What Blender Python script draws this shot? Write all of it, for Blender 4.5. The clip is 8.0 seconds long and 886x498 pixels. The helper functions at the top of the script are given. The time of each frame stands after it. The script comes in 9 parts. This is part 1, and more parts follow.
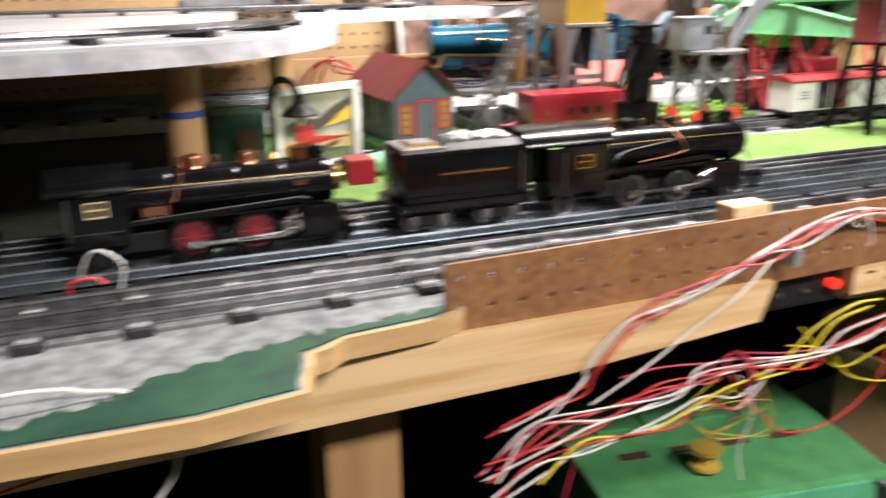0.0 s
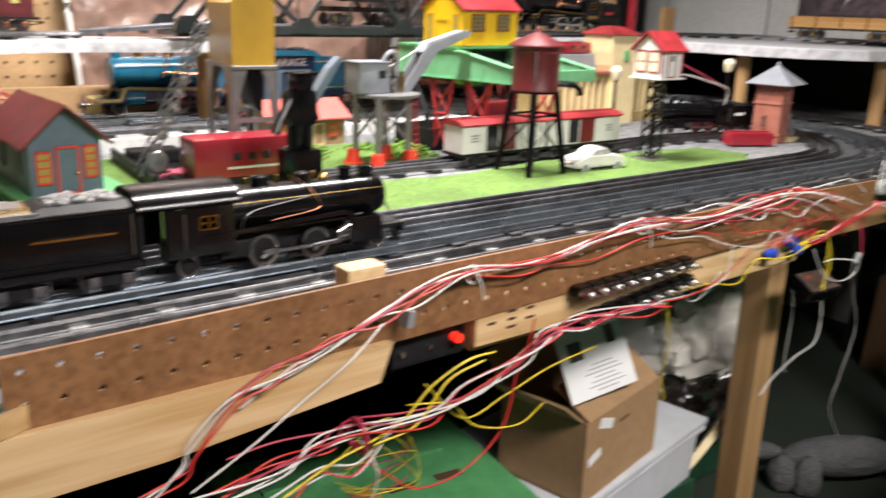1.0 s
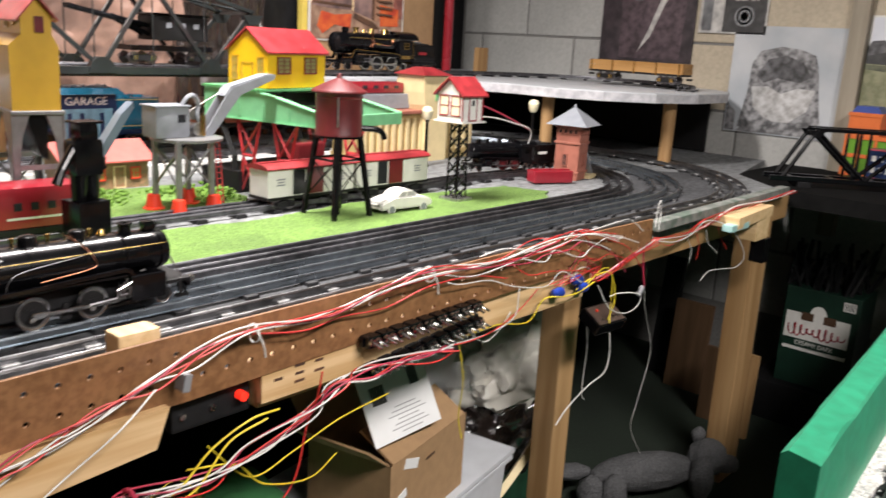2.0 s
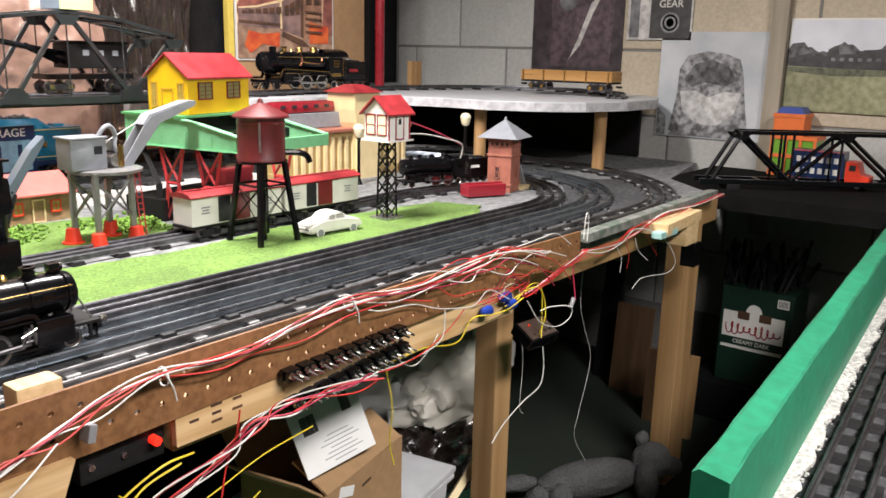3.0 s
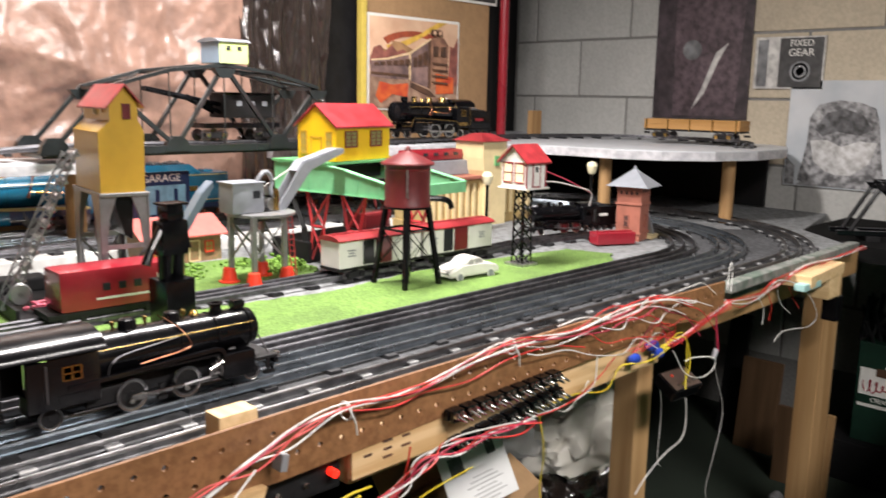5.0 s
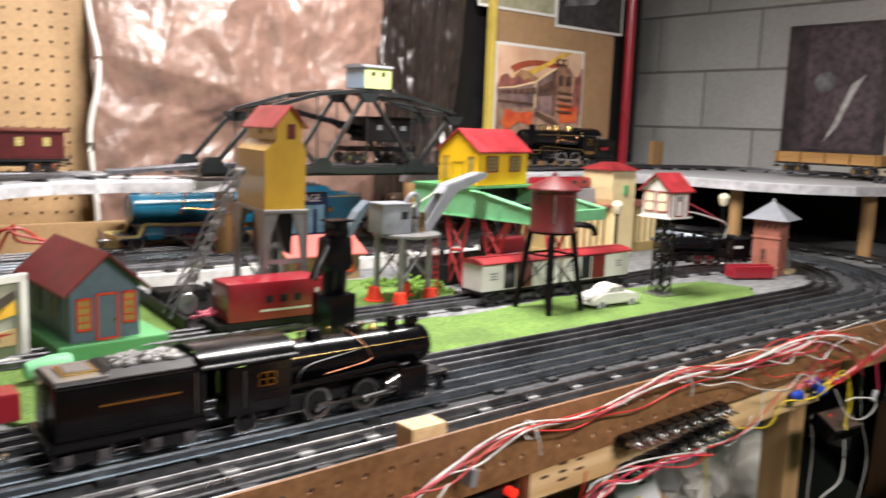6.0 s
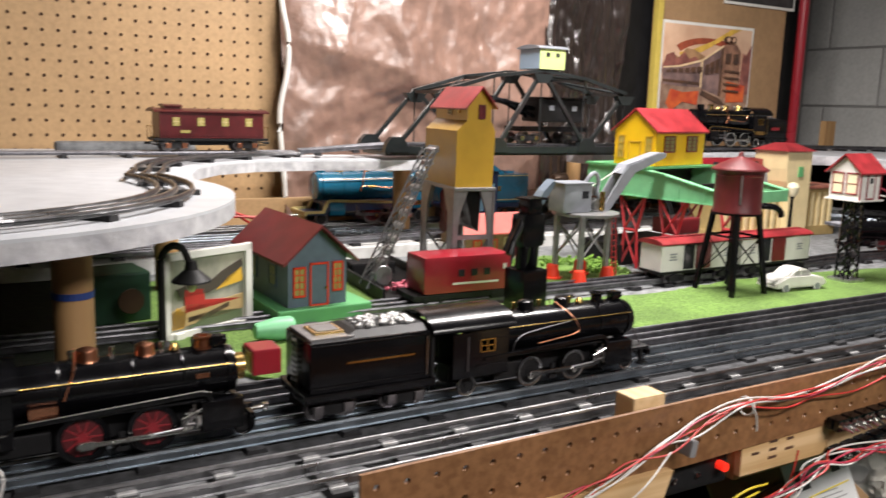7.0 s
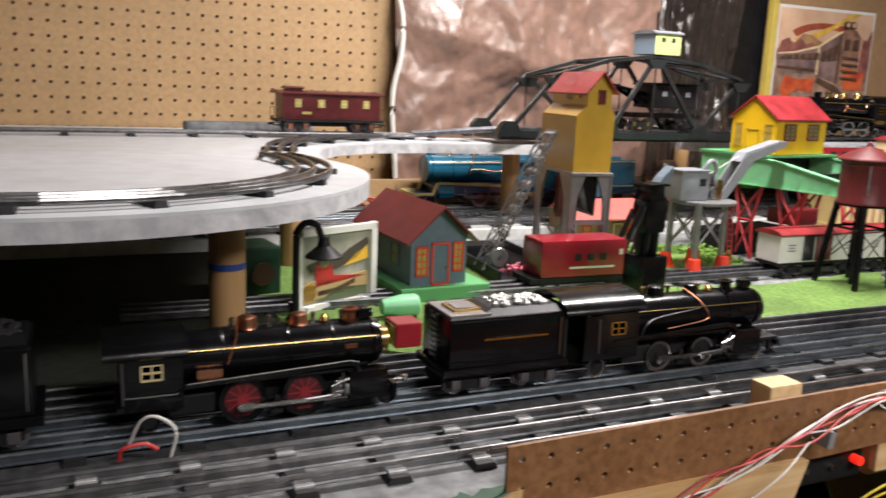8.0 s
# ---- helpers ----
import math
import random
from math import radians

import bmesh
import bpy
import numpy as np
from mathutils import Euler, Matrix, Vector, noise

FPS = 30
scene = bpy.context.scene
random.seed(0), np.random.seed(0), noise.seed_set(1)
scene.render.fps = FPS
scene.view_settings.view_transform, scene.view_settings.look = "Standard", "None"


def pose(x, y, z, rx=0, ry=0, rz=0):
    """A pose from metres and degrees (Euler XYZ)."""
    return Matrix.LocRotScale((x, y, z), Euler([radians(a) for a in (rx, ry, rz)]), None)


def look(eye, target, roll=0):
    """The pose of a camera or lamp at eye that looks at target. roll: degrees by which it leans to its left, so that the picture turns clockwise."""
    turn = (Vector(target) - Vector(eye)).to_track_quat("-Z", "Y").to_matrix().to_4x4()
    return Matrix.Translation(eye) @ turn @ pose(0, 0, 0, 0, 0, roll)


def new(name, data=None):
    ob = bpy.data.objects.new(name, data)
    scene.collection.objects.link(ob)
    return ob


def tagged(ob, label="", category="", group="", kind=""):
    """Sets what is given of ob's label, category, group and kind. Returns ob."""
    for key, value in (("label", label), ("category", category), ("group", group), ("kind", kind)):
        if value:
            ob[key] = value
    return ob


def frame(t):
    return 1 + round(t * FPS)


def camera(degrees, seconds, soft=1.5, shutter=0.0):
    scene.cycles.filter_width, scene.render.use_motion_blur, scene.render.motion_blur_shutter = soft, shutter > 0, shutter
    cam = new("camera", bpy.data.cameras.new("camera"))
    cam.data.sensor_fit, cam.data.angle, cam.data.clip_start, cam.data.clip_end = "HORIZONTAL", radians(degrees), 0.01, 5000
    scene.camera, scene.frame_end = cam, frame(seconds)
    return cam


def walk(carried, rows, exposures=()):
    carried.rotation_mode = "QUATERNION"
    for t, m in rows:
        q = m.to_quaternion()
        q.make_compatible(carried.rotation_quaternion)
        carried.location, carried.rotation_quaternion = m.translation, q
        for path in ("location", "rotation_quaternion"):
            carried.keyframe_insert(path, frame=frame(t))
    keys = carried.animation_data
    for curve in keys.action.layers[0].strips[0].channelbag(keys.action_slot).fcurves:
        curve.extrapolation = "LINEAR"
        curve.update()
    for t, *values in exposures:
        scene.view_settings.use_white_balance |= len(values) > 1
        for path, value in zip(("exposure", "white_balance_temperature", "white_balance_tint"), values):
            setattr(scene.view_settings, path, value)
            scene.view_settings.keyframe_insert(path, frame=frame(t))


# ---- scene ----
cam = camera(56.1, 8.0, shutter=0.6)
PATH = [
    (0, (-0.217, -0.542, 1.21), (0.459, 1.239, 0.602), -1.0),
    (0.5, (-0.143, -0.546, 1.228), (0.822, 1.099, 0.627), 0.8),
    (1, (-0.092, -0.566, 1.24), (1.085, 0.95, 0.681), 1.9),
    (1.5, (-0.075, -0.592, 1.255), (1.268, 0.8, 0.746), 2.5),
    (2, (-0.057, -0.606, 1.271), (1.407, 0.668, 0.788), 3.2),
    (3.3, (-0.023, -0.628, 1.29), (1.525, 0.555, 0.841), 1.2),
    (3.5, (-0.024, -0.624, 1.29), (1.527, 0.56, 0.851), 1.3),
    (4, (-0.037, -0.613, 1.291), (1.493, 0.602, 0.865), 1.6),
    (4.5, (-0.065, -0.596, 1.29), (1.402, 0.702, 0.886), 1.4),
    (5.8, (-0.136, -0.549, 1.286), (1.156, 0.95, 1.002), 1.7),
    (6, (-0.157, -0.53, 1.278), (1.095, 1.003, 0.989), 2.1),
    (6.5, (-0.206, -0.513, 1.274), (0.903, 1.12, 0.956), 2.4),
    (7, (-0.244, -0.512, 1.274), (0.748, 1.19, 0.931), 1.8),
    (7.5, (-0.271, -0.508, 1.272), (0.645, 1.232, 0.905), 1.9),
    (8, (-0.297, -0.506, 1.272), (0.517, 1.28, 0.886), 2.4),
]
walk(cam, [(t, look(eye, target, roll)) for t, eye, target, roll in PATH],
     exposures=[(0, 0.75), (0.5, 0.55), (1, 0.42), (2, 0.4), (3.5, 0.46), (4.5, 0.48), (6, 0.16), (6.5, 0.04), (7, 0.0), (8, -0.1)])

# ---- light ----
world = bpy.data.worlds.new("world")
scene.world = world
world.use_nodes = True
world.node_tree.nodes["Background"].inputs[0].default_value = (0.9, 0.95, 1.0, 1)
world.node_tree.nodes["Background"].inputs[1].default_value = 0.02


# assumed lamps, never in view: a strip over the layout and one behind the viewer
LAMPS = ((0.70, 0.49, 0.10, 0.7, 0, 40, 2.02), (0.52, -1.18, 0.26, 1.2, 0, 49, 2.08))
for x, y, w, l, rz, e, z in LAMPS:
    ld = bpy.data.lights.new("lamp_light", "AREA")
    ld.shape, ld.size, ld.size_y, ld.energy, ld.color = "RECTANGLE", l, w, e, (1.0, 0.935, 0.905)
    lo = new("lamp_light", ld)
    lo.matrix_basis = pose(x, y, z, 0, 0, rz)


# ---- materials ----
def mat(name, col, rough=0.5, metal=0.0, var=0.15, scale=40.0, bump=0.1, col2=None, big=4.0, coat=0.0,
        emit=None, power=0.0, rand=0.0, stretch=(1, 1, 1), dist=0.002, spec=0.5):
    """Procedural surface: base colour varied at two scales, roughness and relief from noise."""
    m = bpy.data.materials.new(name)
    m.use_nodes = True
    nt = m.node_tree
    b = nt.nodes["Principled BSDF"]
    tc = nt.nodes.new("ShaderNodeTexCoord")
    mp = nt.nodes.new("ShaderNodeMapping")
    mp.inputs["Scale"].default_value = stretch
    nt.links.new(tc.outputs["Object"], mp.inputs["Vector"])
    n1 = nt.nodes.new("ShaderNodeTexNoise")
    n1.inputs["Scale"].default_value = scale
    n1.inputs["Detail"].default_value = 6
    n2 = nt.nodes.new("ShaderNodeTexNoise")
    n2.inputs["Scale"].default_value = big
    n2.inputs["Detail"].default_value = 3
    for n in (n1, n2):
        nt.links.new(mp.outputs["Vector"], n.inputs["Vector"])
    c2 = col2 or tuple(c * (1 - var) for c in col)
    r1 = nt.nodes.new("ShaderNodeValToRGB")
    r1.color_ramp.elements[0].position, r1.color_ramp.elements[1].position = 0.36, 0.62
    r1.color_ramp.elements[0].color = (*c2, 1)
    r1.color_ramp.elements[1].color = (*col, 1)
    nt.links.new(n1.outputs["Fac"], r1.inputs["Fac"])
    mx = nt.nodes.new("ShaderNodeMix")
    mx.data_type, mx.blend_type = "RGBA", "MULTIPLY"
    mx.inputs["Factor"].default_value = 1.0
    r2 = nt.nodes.new("ShaderNodeValToRGB")
    r2.color_ramp.elements[0].position, r2.color_ramp.elements[1].position = 0.3, 0.65
    g = 1 - var
    r2.color_ramp.elements[0].color = (g, g, g, 1)
    r2.color_ramp.elements[1].color = (1, 1, 1, 1)
    nt.links.new(n2.outputs["Fac"], r2.inputs["Fac"])
    nt.links.new(r1.outputs["Color"], mx.inputs[6])
    nt.links.new(r2.outputs["Color"], mx.inputs[7])
    last = mx.outputs[2]
    if rand:
        oi = nt.nodes.new("ShaderNodeObjectInfo")
        mr = nt.nodes.new("ShaderNodeMapRange")
        mr.inputs["To Min"].default_value, mr.inputs["To Max"].default_value = 1 - rand, 1 + rand
        nt.links.new(oi.outputs["Random"], mr.inputs["Value"])
        hs = nt.nodes.new("ShaderNodeHueSaturation")
        nt.links.new(mr.outputs["Result"], hs.inputs["Value"])
        nt.links.new(last, hs.inputs["Color"])
        last = hs.outputs["Color"]
    nt.links.new(last, b.inputs["Base Color"])
    rr = nt.nodes.new("ShaderNodeMapRange")
    rr.inputs["To Min"].default_value, rr.inputs["To Max"].default_value = max(0.03, rough - 0.1), min(1, rough + 0.1)
    nt.links.new(n2.outputs["Fac"], rr.inputs["Value"])
    nt.links.new(rr.outputs["Result"], b.inputs["Roughness"])
    b.inputs["Metallic"].default_value = metal
    b.inputs["Coat Weight"].default_value = coat
    b.inputs["Coat Roughness"].default_value = 0.12
    b.inputs["Specular IOR Level"].default_value = spec
    if bump:
        bp = nt.nodes.new("ShaderNodeBump")
        bp.inputs["Strength"].default_value, bp.inputs["Distance"].default_value = bump, dist
        nt.links.new(n1.outputs["Fac"], bp.inputs["Height"])
        nt.links.new(bp.outputs["Normal"], b.inputs["Normal"])
    if emit:
        b.inputs["Emission Color"].default_value = (*emit, 1)
        b.inputs["Emission Strength"].default_value = power
    return m


def wood(name, light, dark, axis=0, rings=26.0, rough=0.6, rand=0.0):
    """Sawn timber: stretched grain bands along one axis with finer pores."""
    st = [rings, rings, rings]
    st[axis] = rings * 0.06
    m = mat(name, light, rough, col2=dark, var=0.12, scale=1.6, big=0.5, bump=0.2, stretch=st, dist=0.0006, rand=rand, spec=0.3)
    return m


M_TABLE = mat("table_paint", (0.25, 0.26, 0.265), 0.75, col2=(0.13, 0.135, 0.14), scale=60, big=7, var=0.35, bump=0.4)
M_GREENPAINT = mat("green_paint", (0.015, 0.07, 0.035), 0.55, col2=(0.01, 0.045, 0.022), scale=50, big=9, var=0.3)
M_PLY = wood("plywood_edge", (0.55, 0.36, 0.17), (0.40, 0.25, 0.11), 0, 40)
M_PINE = wood("pine_board", (0.63, 0.44, 0.24), (0.47, 0.29, 0.125), 0, 48)
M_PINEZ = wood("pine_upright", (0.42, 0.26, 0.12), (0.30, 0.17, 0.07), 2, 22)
M_BLOCKWOOD = wood("pine_block", (0.66, 0.48, 0.27), (0.55, 0.38, 0.19), 1, 60)
M_HARDBOARD = mat("brown_hardboard", (0.25, 0.122, 0.052), 0.45, var=0.2, scale=160, big=12, bump=0.15, col2=(0.175, 0.080, 0.033))
M_TANBOARD = mat("tan_pegboard", (0.49, 0.315, 0.155), 0.55, var=0.12, scale=120, big=5, bump=0.1)
M_HOLE = mat("peg_hole", (0.075, 0.036, 0.016), 0.9, bump=0)
M_TARP = mat("brown_tarp", (0.30, 0.180, 0.137), 0.32, var=0.3, scale=26, big=3, bump=0.35, dist=0.012, coat=1.0, spec=0.9)
M_TARP.node_tree.nodes["Principled BSDF"].inputs["Coat Roughness"].default_value = 0.27
M_TARPDARK = mat("dark_plastic", (0.030, 0.021, 0.018), 0.20, var=0.35, scale=30, big=5, bump=0.4, dist=0.01, coat=1.0, spec=0.8)
M_BLOCK = mat("grey_block", (0.44, 0.44, 0.42), 0.75, var=0.12, scale=90, big=3, bump=0.5, rand=0.08)
M_BEIGEBLOCK = mat("beige_block", (0.52, 0.45, 0.34), 0.75, var=0.14, scale=90, big=3, bump=0.5, rand=0.08)
M_MORTAR = mat("mortar", (0.25, 0.245, 0.235), 0.95, var=0.2, scale=120, bump=0.6)
M_CARPET = mat("green_carpet", (0.024, 0.038, 0.024), 0.95, var=0.4, scale=200, big=4, bump=0.7)
# unseen ceiling and closing walls, coloured dark to cut bounced light
M_CEIL = mat("ceiling_joists", (0.13, 0.10, 0.07), 0.9, var=0.3)
M_CLOSINGWALL = mat("dark_panelling", (0.075, 0.055, 0.038), 0.7, var=0.3, scale=8, big=2, stretch=(1, 1, 0.1))
M_DECK = mat("white_deck_paint", (0.60, 0.62, 0.65), 0.42, var=0.12, scale=30, big=5, bump=0.1, col2=(0.52, 0.54, 0.57))
M_DECKEDGE = mat("white_deck_edge", (0.60, 0.60, 0.62), 0.6, var=0.3, scale=55, big=12, bump=0.6, dist=0.003, col2=(0.42, 0.42, 0.45))
M_STEEL = mat("rail_steel", (0.33, 0.33, 0.34), 0.30, metal=0.95, var=0.35, scale=80, big=12, bump=0.15, rand=0.1)
M_GALV = mat("galvanised_rail", (0.31, 0.35, 0.39), 0.28, metal=0.9, var=0.25, scale=70, big=10, bump=0.1, rand=0.08)
M_OLDSTEEL = mat("dull_rail", (0.26, 0.26, 0.28), 0.42, metal=1.0, var=0.4, scale=80, big=9, bump=0.1)
M_TIN = mat("tinplate", (0.66, 0.66, 0.66), 0.3, metal=0.9, var=0.3, scale=120, big=30, bump=0.2)
M_CLIP = mat("zinc_clip", (0.62, 0.62, 0.62), 0.4, metal=0.25, var=0.3, scale=120, big=30, bump=0.2)
M_TIE = mat("black_tie", (0.018, 0.018, 0.02), 0.55, var=0.3, rand=0.2)
M_GRASS = mat("turf", (0.155, 0.27, 0.055), 0.95, col2=(0.08, 0.15, 0.026), var=0.35, scale=260, big=14, bump=1.0, dist=0.003)
M_MOSS = mat("lichen", (0.17, 0.30, 0.04), 0.95, col2=(0.08, 0.18, 0.02), var=0.3, scale=300, big=30, bump=1.0)
M_BLACK = mat("black_enamel", (0.004, 0.004, 0.005), 0.20, var=0.3, scale=60, big=20, bump=0.04, coat=0.0, spec=0.32)
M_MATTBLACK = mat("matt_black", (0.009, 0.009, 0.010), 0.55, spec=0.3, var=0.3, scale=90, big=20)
M_BLUE = mat("blue_enamel", (0.008, 0.115, 0.205), 0.26, var=0.08, scale=60, big=20, bump=0.02, coat=0.5)
M_NAVY = mat("navy_enamel", (0.008, 0.025, 0.09), 0.35, var=0.1, coat=0.3)
M_CREAM = mat("cream_stripe", (0.68, 0.56, 0.24), 0.4, var=0.1)
M_BRASS = mat("brass", (0.66, 0.45, 0.16), 0.25, metal=1.0, var=0.2, scale=90)
M_COPPER = mat("copper", (0.62, 0.27, 0.16), 0.28, metal=1.0, var=0.2, scale=90)
M_NICKEL = mat("nickel", (0.62, 0.61, 0.58), 0.22, metal=1.0, var=0.2, scale=90)
M_GREYROD = mat("grey_rod", (0.22, 0.21, 0.22), 0.35, metal=0.8, var=0.2)
M_CABOOSE = mat("dark_maroon", (0.085, 0.008, 0.010), 0.36, var=0.25, scale=50, big=12, coat=0.1)
M_DARKRIM = mat("dark_rim", (0.30, 0.30, 0.305), 0.22, metal=1.0, var=0.2)
M_REDWHEEL = mat("red_wheel", (0.26, 0.016, 0.024), 0.45, var=0.2)
M_WHEELBACK = mat("wheel_back_red", (0.085, 0.007, 0.010), 0.5, var=0.2)
M_RED = mat("red_enamel", (0.29, 0.012, 0.024), 0.3, var=0.14, scale=50, bump=0.03, coat=0.4)
M_ROOFRED = mat("roof_red", (0.31, 0.026, 0.032), 0.4, var=0.3, scale=40, big=10, bump=0.05, coat=0.2)
M_MAROON = mat("maroon_roof", (0.17, 0.022, 0.024), 0.5, var=0.2, scale=40, big=14, bump=0.08)
M_DKRED = mat("dark_red", (0.17, 0.013, 0.018), 0.35, var=0.15, coat=0.3)
M_ORANGERED = mat("signal_red", (0.75, 0.05, 0.02), 0.4, var=0.1)
M_TANK = mat("tank_red", (0.125, 0.014, 0.016), 0.42, var=0.25, scale=50, big=14, bump=0.06, coat=0.15)
M_CRIMSON = mat("crimson_enamel", (0.46, 0.028, 0.035), 0.4, var=0.15, coat=0.2)
M_LIME = mat("lime_enamel", (0.14, 0.34, 0.03), 0.35, var=0.1, coat=0.3)
M_LEAF = mat("leaf_green_enamel", (0.07, 0.26, 0.03), 0.35, var=0.1, coat=0.3)
M_MINT = mat("mint_enamel", (0.20, 0.54, 0.28), 0.45, var=0.12, scale=60, bump=0.05)
M_GREENBASE = mat("green_base", (0.11, 0.36, 0.14), 0.45, var=0.12)
M_YELLOW = mat("yellow_enamel", (0.80, 0.50, 0.01), 0.4, var=0.08, coat=0.2)
M_OCHRE = mat("ochre_enamel", (0.56, 0.33, 0.03), 0.38, var=0.08, coat=0.3)
M_ALUM = mat("aluminium_paint", (0.33, 0.33, 0.335), 0.35, metal=0.6, var=0.2, scale=60)
M_GREYPAINT = mat("grey_enamel", (0.24, 0.255, 0.285), 0.4, var=0.15, scale=50, big=14, coat=0.1)
M_SLATE = mat("slate_blue", (0.11, 0.15, 0.20), 0.5, var=0.12, scale=70)
M_IVORY = mat("ivory_enamel", (0.72, 0.59, 0.33), 0.4, var=0.1, coat=0.2)
M_WHITE = mat("white_enamel", (0.76, 0.75, 0.71), 0.4, var=0.08, coat=0.2)
M_PANE = mat("yellow_pane", (0.40, 0.35, 0.11), 0.3, var=0.15)
M_DARKPANE = mat("dark_pane", (0.03, 0.03, 0.035), 0.15, var=0.2)
M_BRICKRED = mat("brick_enamel", (0.36, 0.13, 0.09), 0.5, var=0.2, scale=60)
M_TERRA = mat("terracotta", (0.42, 0.12, 0.06), 0.45, var=0.25, scale=60, big=20, coat=0.2)
M_CARD = mat("cardboard", (0.36, 0.22, 0.11), 0.85, var=0.12, scale=60, big=8, bump=0.1)
M_PAPER = mat("paper", (0.74, 0.74, 0.74), 0.8, var=0.06, scale=20, bump=0.05)
M_PINK = mat("pink_enamel", (0.60, 0.10, 0.16), 0.4, var=0.1, coat=0.3)
M_ORANGE = mat("orange_paper", (0.72, 0.16, 0.03), 0.5, var=0.1)
M_BULB = mat("lit_bulb", (1, 0.8, 0.4), 0.3, bump=0, emit=(1.0, 0.62, 0.22), power=14.0)
M_GLOBE = mat("frosted_globe", (0.78, 0.72, 0.50), 0.3, var=0.05, bump=0)


# ---- mesh helpers ----
def B():
    return bmesh.new()


def box(bm, c, s, rz=0.0, bevel=0.0, rx=0.0, ry=0.0):
    r = bmesh.ops.create_cube(bm, size=1.0)
    vs = r["verts"]
    bmesh.ops.scale(bm, vec=s, verts=vs)
    if bevel:
        es = list({e for v in vs for e in v.link_edges})
        o = bmesh.ops.bevel(bm, geom=es, offset=bevel, segments=2, profile=0.7, affect="EDGES")
        vs = list({v for f in o["faces"] for v in f.verts} | {v for v in vs if v.is_valid})
    bmesh.ops.transform(bm, matrix=pose(*c, rx, ry, rz), verts=vs)
    return bm


def cyl(bm, p0, p1, r0, r1=None, seg=16):
    p0, p1 = Vector(p0), Vector(p1)
    d = p1 - p0
    q = d.to_track_quat("Z", "Y").to_matrix().to_4x4()
    m = Matrix.Translation((p0 + p1) / 2) @ q
    bmesh.ops.create_cone(bm, cap_ends=True, segments=seg, radius1=r0, radius2=r0 if r1 is None else r1, depth=d.length, matrix=m)
    return bm


def ball(bm, c, r, sz=1.0, sub=2):
    m = Matrix.Translation(c) @ Matrix.Diagonal((1, 1, sz, 1))
    bmesh.ops.create_icosphere(bm, subdivisions=sub, radius=r, matrix=m)
    return bm


def tube(bm, pts, r, seg=6):
    pts = [Vector(p) for p in pts]
    rings = []
    for i, p in enumerate(pts):
        d = (pts[min(i + 1, len(pts) - 1)] - pts[max(i - 1, 0)]).normalized()
        a = d.cross(Vector((0, 0, 1)))
        a = a.normalized() if a.length > 0.05 else Vector((0, 1, 0))
        b = d.cross(a)
        rings.append([bm.verts.new(p + r * (math.cos(t) * a + math.sin(t) * b)) for t in (2 * math.pi * k / seg for k in range(seg))])
    for u, v in zip(rings, rings[1:]):
        for k in range(seg):
            bm.faces.new((u[k], u[(k + 1) % seg], v[(k + 1) % seg], v[k]))
    bm.faces.new(rings[0])
    bm.faces.new(rings[-1][::-1])
    return bm


def smooth_path(pts, n=8):
    """A rounded path through the given points (Catmull-Rom)."""
    p = [Vector(q) for q in pts]
    p = [2 * p[0] - p[1]] + p + [2 * p[-1] - p[-2]]
    out = []
    for i in range(1, len(p) - 2):
        for k in range(n):
            t = k / n
            a, b, c, d = p[i - 1:i + 3]
            out.append(0.5 * (2 * b + (c - a) * t + (2 * a - 5 * b + 4 * c - d) * t * t + (3 * b - a - 3 * c + d) * t ** 3))
    return out + [p[-2]]


def prism(bm, poly, a, b, axis="z"):
    """A polygon of two coordinates, swept from a to b along the axis."""
    def at(u, v, w):
        return {"z": (u, v, w), "y": (u, w, v), "x": (w, u, v)}[axis]
    lo = [bm.verts.new(at(u, v, a)) for u, v in poly]
    hi = [bm.verts.new(at(u, v, b)) for u, v in poly]
    n = len(poly)
    for i in range(n):
        bm.faces.new((lo[i], lo[(i + 1) % n], hi[(i + 1) % n], hi[i]))
    bm.faces.new(lo[::-1])
    bm.faces.new(hi)
    return bm


def lathe(bm, prof, c, axis="z", seg=24):
    """Turned form: (radius, height) rows about an axis through c."""
    def at(r, h, t):
        u, v = r * math.cos(t), r * math.sin(t)
        return Vector(c) + Vector({"z": (u, v, h), "x": (h, u, v), "y": (u, h, v)}[axis])
    rings = [[bm.verts.new(at(max(r, 1e-4), h, 2 * math.pi * k / seg)) for k in range(seg)] for r, h in prof]
    for u, v in zip(rings, rings[1:]):
        for k in range(seg):
            bm.faces.new((u[k], u[(k + 1) % seg], v[(k + 1) % seg], v[k]))
    bm.faces.new(rings[0][::-1])
    bm.faces.new(rings[-1])
    return bm


def part(name, bm, material, parent=None, label="", smooth=False):
    bmesh.ops.recalc_face_normals(bm, faces=bm.faces)
    me = bpy.data.meshes.new(name)
    bm.to_mesh(me)
    bm.free()
    me.materials.append(material)
    if smooth:
        me.polygons.foreach_set("use_smooth", [True] * len(me.polygons))
        me.set_sharp_from_angle(angle=radians(35))
    ob = new(name, me)
    ob.parent = parent
    if label:
        tagged(ob, label)
    return ob


def thing(name, label, category, at=(0, 0, 0), rz=0.0, group="", kind=""):
    ob = new(name)
    ob.empty_display_size = 0.02
    ob.matrix_basis = pose(*at, 0, 0, rz)
    return tagged(ob, label, category, group, kind)


def share(src, parent, m, name=None):
    """One more piece on the same mesh."""
    ob = new(name or src.name.split(".")[0], src.data)
    ob.parent = parent
    ob.matrix_basis = m
    return ob


